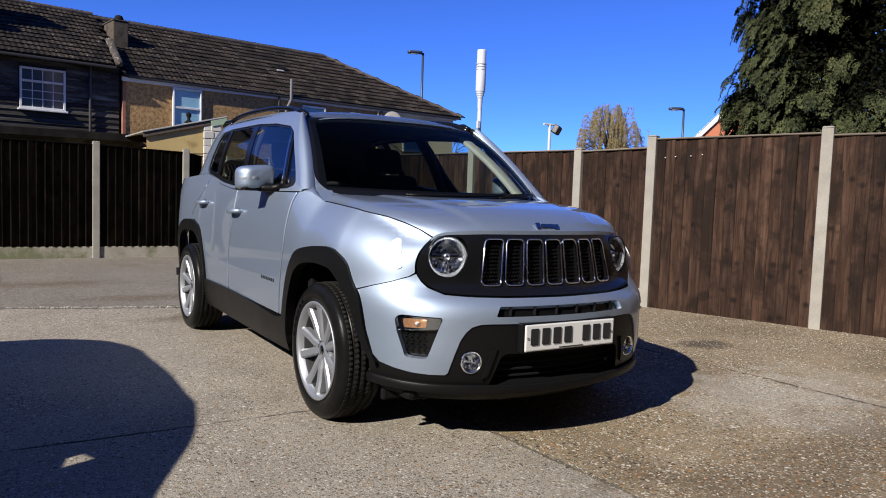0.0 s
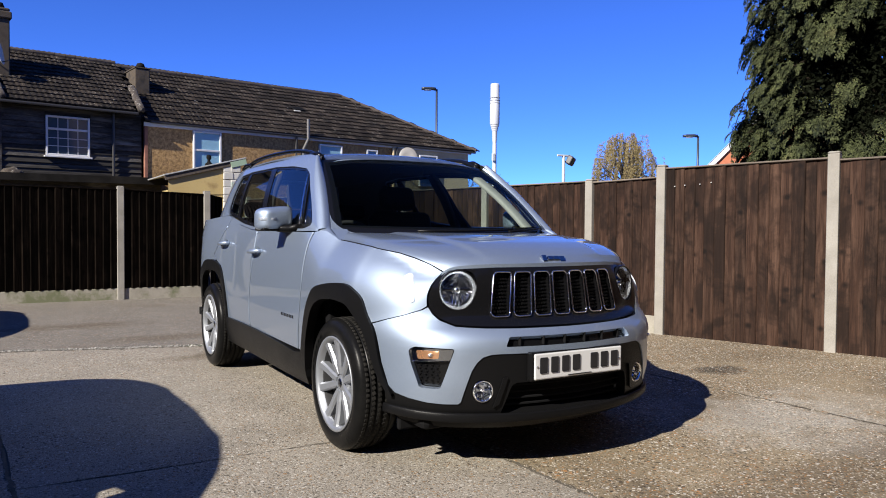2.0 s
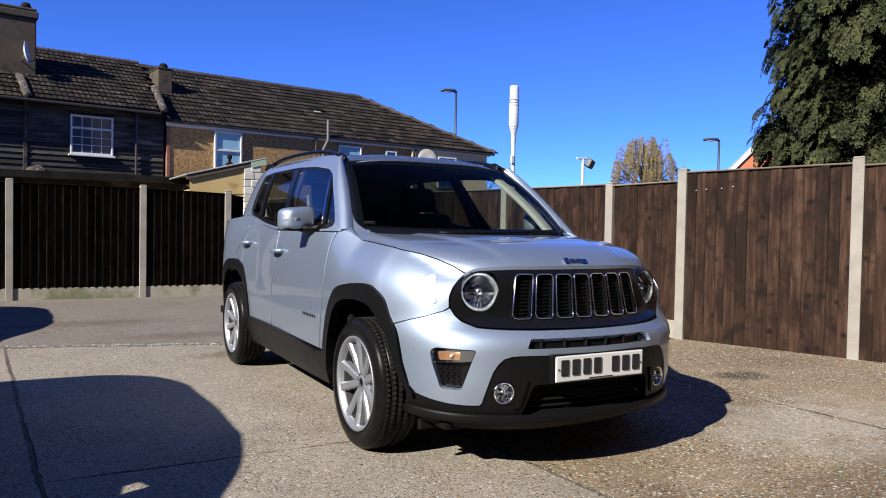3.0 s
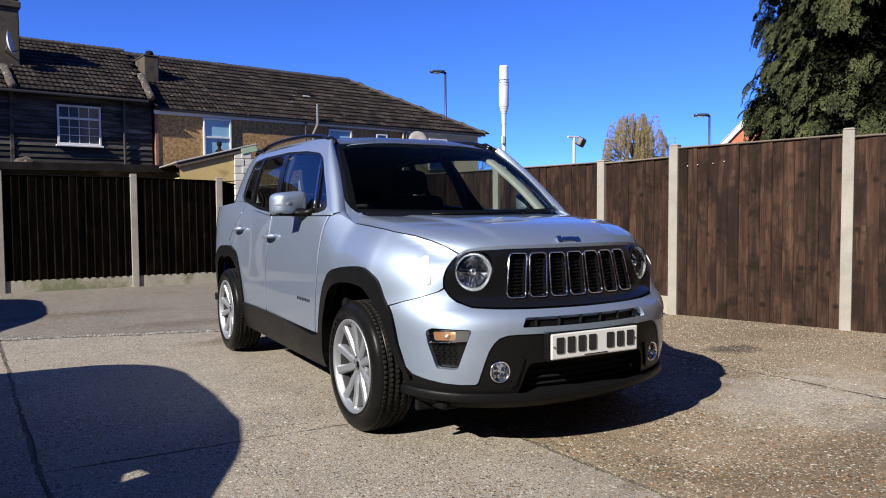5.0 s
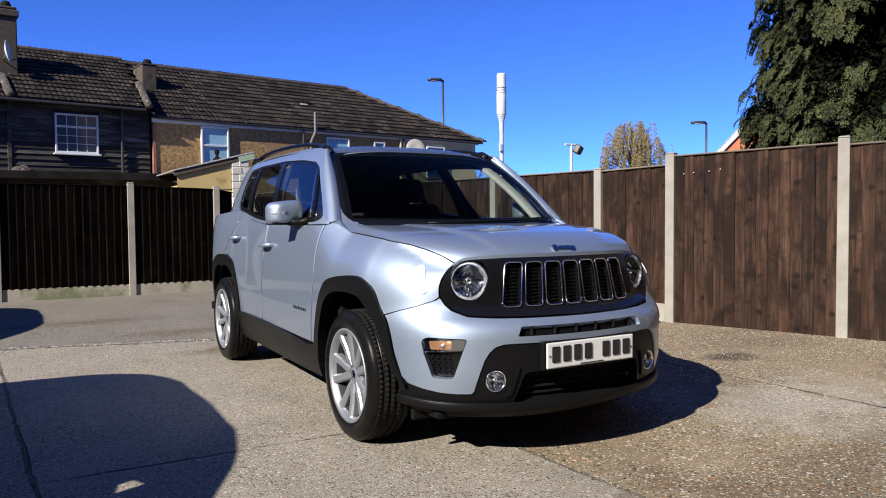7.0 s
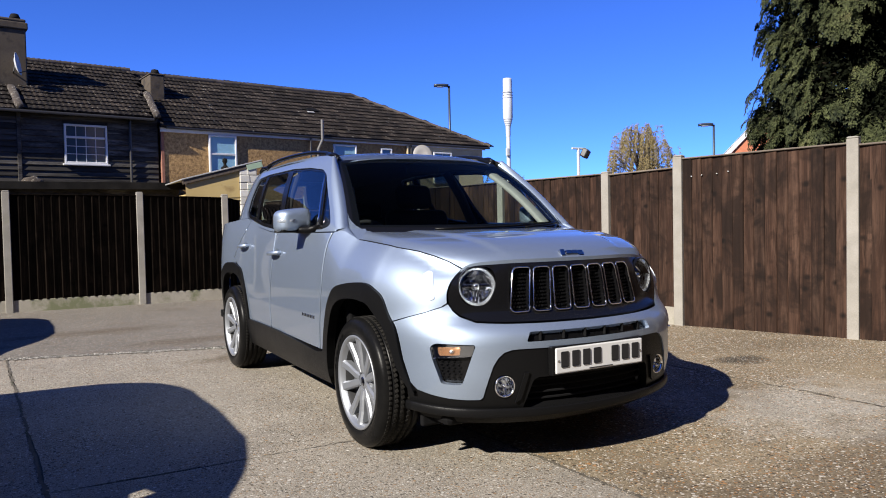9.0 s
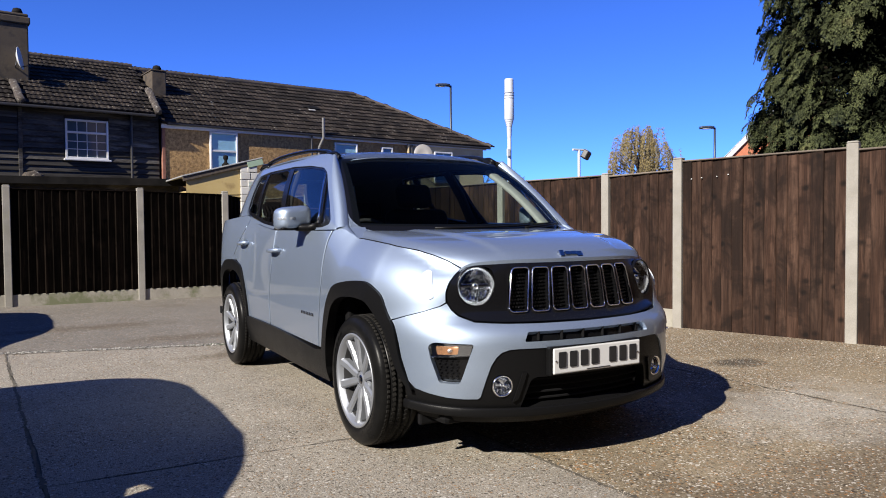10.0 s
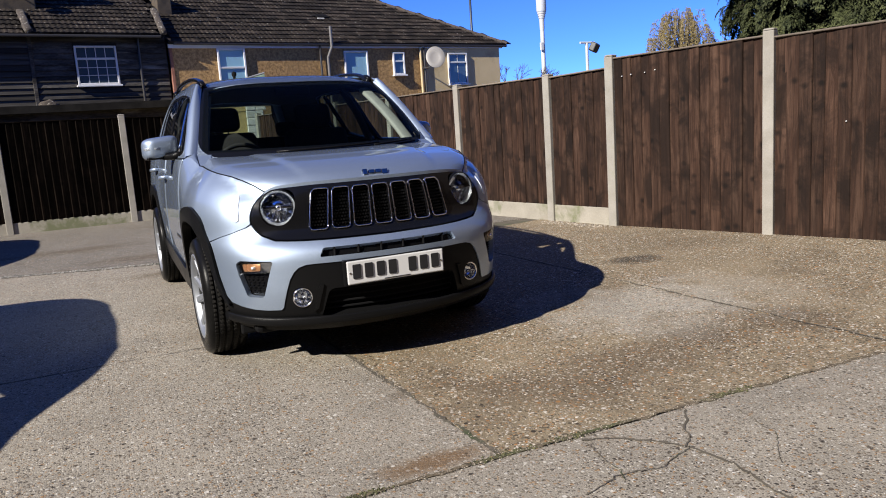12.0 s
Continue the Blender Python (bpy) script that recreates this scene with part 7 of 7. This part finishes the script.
def mirror_thing(s):
    bm = bmesh.new()
    c = Vector((s * 0.905, 0.86, 1.166))
    bmesh.ops.create_uvsphere(bm, u_segments=36, v_segments=20, radius=1)
    for v in bm.verts:
        x, y, z = v.co
        sq = lambda t, e: math.copysign(abs(t) ** e, t)
        px, py, pz = sq(x, 0.46) * 0.112, sq(y, 0.75) * 0.085, sq(z, 0.46) * 0.070
        px *= 1 - 0.10 * ease(-py, 0, 0.08)
        if py > 0.03:
            py = 0.03 + (py - 0.03) * 0.25
        pz -= 0.010 * (px * s / 0.105)
        v.co = c + pose(0, 0, 0, 0, 0, -8 * s) @ Vector((px, py, pz))
    h = part("door_mirror", bm, M["paint"], car, "silver door mirror with a signal strip", smooth=True)
    part("mirror_base", swept([(s * 0.79, 0.70, 1.116), (s * 0.82, 0.76, 1.105), (s * 0.87, 0.83, 1.106), (s * 0.91, 0.86, 1.12)], 0.045, 0.022), M["cladding"], h, "black mirror foot", smooth=True)
    bm = bmesh.new()
    boxed(bm, (-0.095, -0.065, -0.018), (0.09, 0.06, 0.0), 0.008, 2, Matrix.Translation(c + Vector((0, 0, -0.056))) @ pose(0, 0, 0, 0, 0, -8 * s))
    part("mirror_underside", bm, M["cladding"], h, smooth=True)
    pts = [c + pose(0, 0, 0, 0, 0, -8 * s) @ Vector((s * x, y, -0.005)) for x, y in ((0.020, -0.0805), (0.05, -0.077), (0.080, -0.066), (0.094, -0.050), (0.102, -0.025))]
    part("mirror_signal", swept(pts, 0.007, 0.011), M["side_marker"], h, "clear signal strip", smooth=True)
    part("mirror_glass", box((-0.085, 0.050, -0.052), (0.085, 0.056, 0.052), 0.004, 1, Matrix.Translation(c) @ pose(0, 0, 0, 0, 0, -8 * s)), M["chrome"], h)


for s in (-1, 1):
    mirror_thing(s)


# pale grey paints the sun glints on the tyre's raised lettering
M["rubber_glint"] = gloss("glint_grey_rubber", (0.10, 0.10, 0.10), 0.22, spec=0.7)


def wheel_at(s, y, steer=0.0):
    # local z points outwards
    m = Matrix.Translation((s * (0.768 if s < 0 else 0.745), y, 0.3305)) @ pose(0, 0, 0, 0, 0, steer) @ pose(0, 0, 0, 0, 90 * s, 0) @ Matrix.Diagonal((0.96, 0.96, 1, 1))
    tread_m, m = m, m @ Matrix.Translation((0, 0, 0.014)) @ Matrix.Diagonal((1.05, 1.05, 1, 1))
    rim = part("wheel", turned([(0.210, -0.09), (0.230, -0.085), (0.215, -0.06), (0.195, 0.0), (0.21, 0.05), (0.224, 0.075), (0.237, 0.088), (0.237, 0.095), (0.228, 0.095), (0.218, 0.084), (0.209, 0.062)], m, 48),
               M["alloy"], car, "silver alloy wheel", smooth=True)
    prof = [(0.230, -0.085), (0.242, -0.100), (0.268, -0.110), (0.298, -0.110), (0.322, -0.104), (0.336, -0.090), (0.342, -0.072)]
    tread = []
    for h in (-0.060, -0.024, 0.016, 0.052):
        tread += [(0.3435, h - 0.008), (0.3435, h), (0.336, h + 0.001), (0.336, h + 0.007), (0.3435, h + 0.008)]
    prof += tread + [(0.342, 0.074), (0.336, 0.090), (0.322, 0.104), (0.3, 0.109), (0.292, 0.111), (0.268, 0.111), (0.262, 0.108), (0.246, 0.102), (0.238, 0.096), (0.232, 0.086)]
    bm = turned(prof, tread_m, 72)
    # cross cuts in the shoulder blocks
    tyre = part("tyre", bm, M["rubber"], rim, "black road tyre", smooth=True)
    bm = bmesh.new()
    for k in range(84):
        t = tread_m @ pose(0, 0, 0, 0, 0, k * 360 / 84)
        for h in (0.066,):
            boxed(bm, (0.3340, -0.0095, h - 0.008), (0.3437, 0.0095, h + 0.010), 0.003, 1, t)
        for h in (-0.046, -0.006, 0.030):
            boxed(bm, (0.3380, -0.0095, h), (0.3446, 0.0095, h + 0.020), 0.002, 1, t @ pose(0, 0, 0, 25, 0, 0))
    part("tread_pattern", bm, M["tread"], rim, kind="stuff")
    for k in range(5):
        for side in (-1, 1):
            bm = bmesh.new()
            t = m @ pose(0, 0, 0, 0, 0, 90 + 72 * k + side * 15)
            rows = []
            for r, w, h, off in ((0.045, 0.017, 0.058, 0.0), (0.09, 0.0205, 0.066, 0.0), (0.15, 0.0215, 0.070, 0.002), (0.205, 0.0240, 0.079, 0.003), (0.228, 0.029, 0.085, 0.003)):
                o = side * off
                rows.append([bm.verts.new(t @ Vector(p)) for p in ((r, o - w, h - 0.040), (r, o - w, h - 0.010), (r, o - w * 0.62, h), (r, o + w * 0.62, h), (r, o + w, h - 0.010), (r, o + w, h - 0.040))])
            for a, b in zip(rows, rows[1:]):
                for i in range(6):
                    bm.faces.new((a[i], a[(i + 1) % 6], b[(i + 1) % 6], b[i]))
            bm.faces.new(rows[0]), bm.faces.new(rows[-1][::-1])
            bmesh.ops.recalc_face_normals(bm, faces=bm.faces)
            part("spoke", bm, M["alloy"], rim)
    # barrel coloured dark for the shade behind the spokes
    part("rim_barrel", turned([(0.209, 0.063), (0.204, 0.050), (0.196, -0.02), (0.190, -0.07)], m, 48), M["barrel"], rim, "inner barrel darkened as the shade between the spokes", smooth=True)
    # short arcs painted where the sidewall lettering glints in the sun
    for k in range(6):
        a0 = radians(34 + 9 * k) if s < 0 else radians(146 - 9 * k)
        bm = bmesh.new()
        ring = [[bm.verts.new(tread_m @ Vector((r * math.cos(a0 + w), r * math.sin(a0 + w), 0.1118))) for w in (0.0, 0.03, 0.06, 0.09)] for r in (0.272, 0.287)]
        for i in range(3):
            bm.faces.new((ring[0][i], ring[0][i + 1], ring[1][i + 1], ring[1][i]))
        bmesh.ops.solidify(bm, geom=bm.faces[:], thickness=0.002)
        part("sidewall_glint", bm, M["rubber_glint"], tyre)
    part("hub", turned([(0.0, 0.056), (0.034, 0.056), (0.040, 0.050), (0.066, 0.050), (0.082, 0.046), (0.088, 0.036), (0.090, 0.0)], m, 40), M["alloy"], rim, smooth=True)
    part("centre_cap", turned([(0.0, 0.060), (0.022, 0.058), (0.028, 0.050)], m, 24), M["dark_chrome"], rim, "dark centre cap", smooth=True)
    for k in range(5):
        a = radians(54 + 72 * k)
        part("wheel_bolt", rod(bmesh.new(), m @ Vector((0.055 * math.cos(a), 0.055 * math.sin(a), 0.03)), m @ Vector((0.055 * math.cos(a), 0.055 * math.sin(a), 0.0505)), 0.009, 0.008, 6), M["dark_chrome"], rim)
    # dark disc standing in for the shade behind the spokes
    part("wheel_back", turned([(0.0, -0.03), (0.186, -0.028), (0.188, -0.05)], m, 36), M["dark"], rim)
    part("brake_disc", turned([(0.06, 0.0), (0.14, 0.0), (0.14, -0.02), (0.06, -0.02)], m, 36), M["steel"], rim, smooth=False)


for s in (-1, 1):
    wheel_at(s, 0.0)
    wheel_at(s, 2.57)


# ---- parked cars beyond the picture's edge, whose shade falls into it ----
def hatchback(x, y, label, sun_gap=False):
    ob = thing("hatchback", label, "car", (x, y, 0), "cars parked beside the yard")
    prof = [(-2.05, 0.45), (-2.10, 0.70), (-1.95, 0.86), (-1.25, 1.00), (-0.72, 1.36), (-0.30, 1.475), (0.43, 1.50), (1.30, 1.445), (1.72, 1.28), (2.02, 0.98), (2.12, 0.70), (2.05, 0.40), (1.7, 0.25), (-1.7, 0.25)]
    fine = rounded(prof, 0.16, 4)
    bm = bmesh.new()
    rings = []
    for u in (-1, -0.97, -0.85, -0.5, 0, 0.5, 0.85, 0.97, 1):
        ring = []
        for py, pz in fine:
            half = 0.86 if pz < 0.95 else 0.86 - (pz - 0.95) * 0.42
            k = 1 - 0.035 * max(0, abs(u) - 0.8) / 0.2
            ring.append(bm.verts.new((x + u * half, y + py * k, 0.25 + (pz - 0.25) * (1 - 0.03 * max(0, abs(u) - 0.8) / 0.2))))
        rings.append(ring)
    n = len(fine)
    for a, b in zip(rings, rings[1:]):
        for i in range(n):
            bm.faces.new((a[i], a[(i + 1) % n], b[(i + 1) % n], b[i]))
    bm.faces.new(rings[0]), bm.faces.new(rings[-1][::-1])
    bmesh.ops.recalc_face_normals(bm, faces=bm.faces)
    if sun_gap:
        # clear windscreen, and an added hole in the flank that lets sun through
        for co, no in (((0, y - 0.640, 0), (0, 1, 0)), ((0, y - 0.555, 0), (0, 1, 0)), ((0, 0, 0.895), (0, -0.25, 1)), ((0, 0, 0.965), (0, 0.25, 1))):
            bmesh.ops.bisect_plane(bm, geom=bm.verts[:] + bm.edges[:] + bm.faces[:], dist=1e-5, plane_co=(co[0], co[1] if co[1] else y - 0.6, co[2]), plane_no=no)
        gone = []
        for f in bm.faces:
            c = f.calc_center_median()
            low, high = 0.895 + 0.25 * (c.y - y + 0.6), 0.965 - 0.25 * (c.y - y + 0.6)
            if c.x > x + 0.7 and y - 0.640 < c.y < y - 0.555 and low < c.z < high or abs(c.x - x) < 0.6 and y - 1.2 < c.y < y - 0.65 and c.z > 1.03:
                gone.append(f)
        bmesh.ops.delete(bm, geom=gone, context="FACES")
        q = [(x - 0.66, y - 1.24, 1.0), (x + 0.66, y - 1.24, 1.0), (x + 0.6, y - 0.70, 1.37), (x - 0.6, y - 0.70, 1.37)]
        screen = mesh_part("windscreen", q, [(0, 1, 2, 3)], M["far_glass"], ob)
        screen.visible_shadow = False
    part("body", bm, M["dull_paint"], ob, smooth=True)
    for s in (-1, 1):
        q = rounded([(-0.95, 1.02), (1.60, 1.05), (1.45, 1.30), (1.15, 1.40), (-0.25, 1.42), (-0.62, 1.30)], 0.05)
        part("side_window", skin(sheet(q, step=0.15), lambda a, z: (x + s * (0.872 - (z - 0.95) * 0.42), y + a, z), 0.0, (x, y, 0.8)), M["gloss_black"], ob)
        for dy in (-1.28, 1.28):
            m = Matrix.Translation((x + s * 0.76, y + dy, 0.31)) @ pose(0, 0, 0, 0, 90 * s, 0)
            w = part("wheel", turned([(0.0, 0.07), (0.10, 0.08), (0.20, 0.10), (0.21, 0.0)], m, 24), M["alloy"], ob, smooth=True)
            part("tyre", turned([(0.20, -0.1), (0.28, -0.11), (0.31, -0.08), (0.31, 0.08), (0.28, 0.11), (0.20, 0.10)], m, 32), M["rubber"], w, smooth=True)


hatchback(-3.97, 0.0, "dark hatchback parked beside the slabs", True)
hatchback(-4.71, 5.35, "dark hatchback parked near the shaded fence")
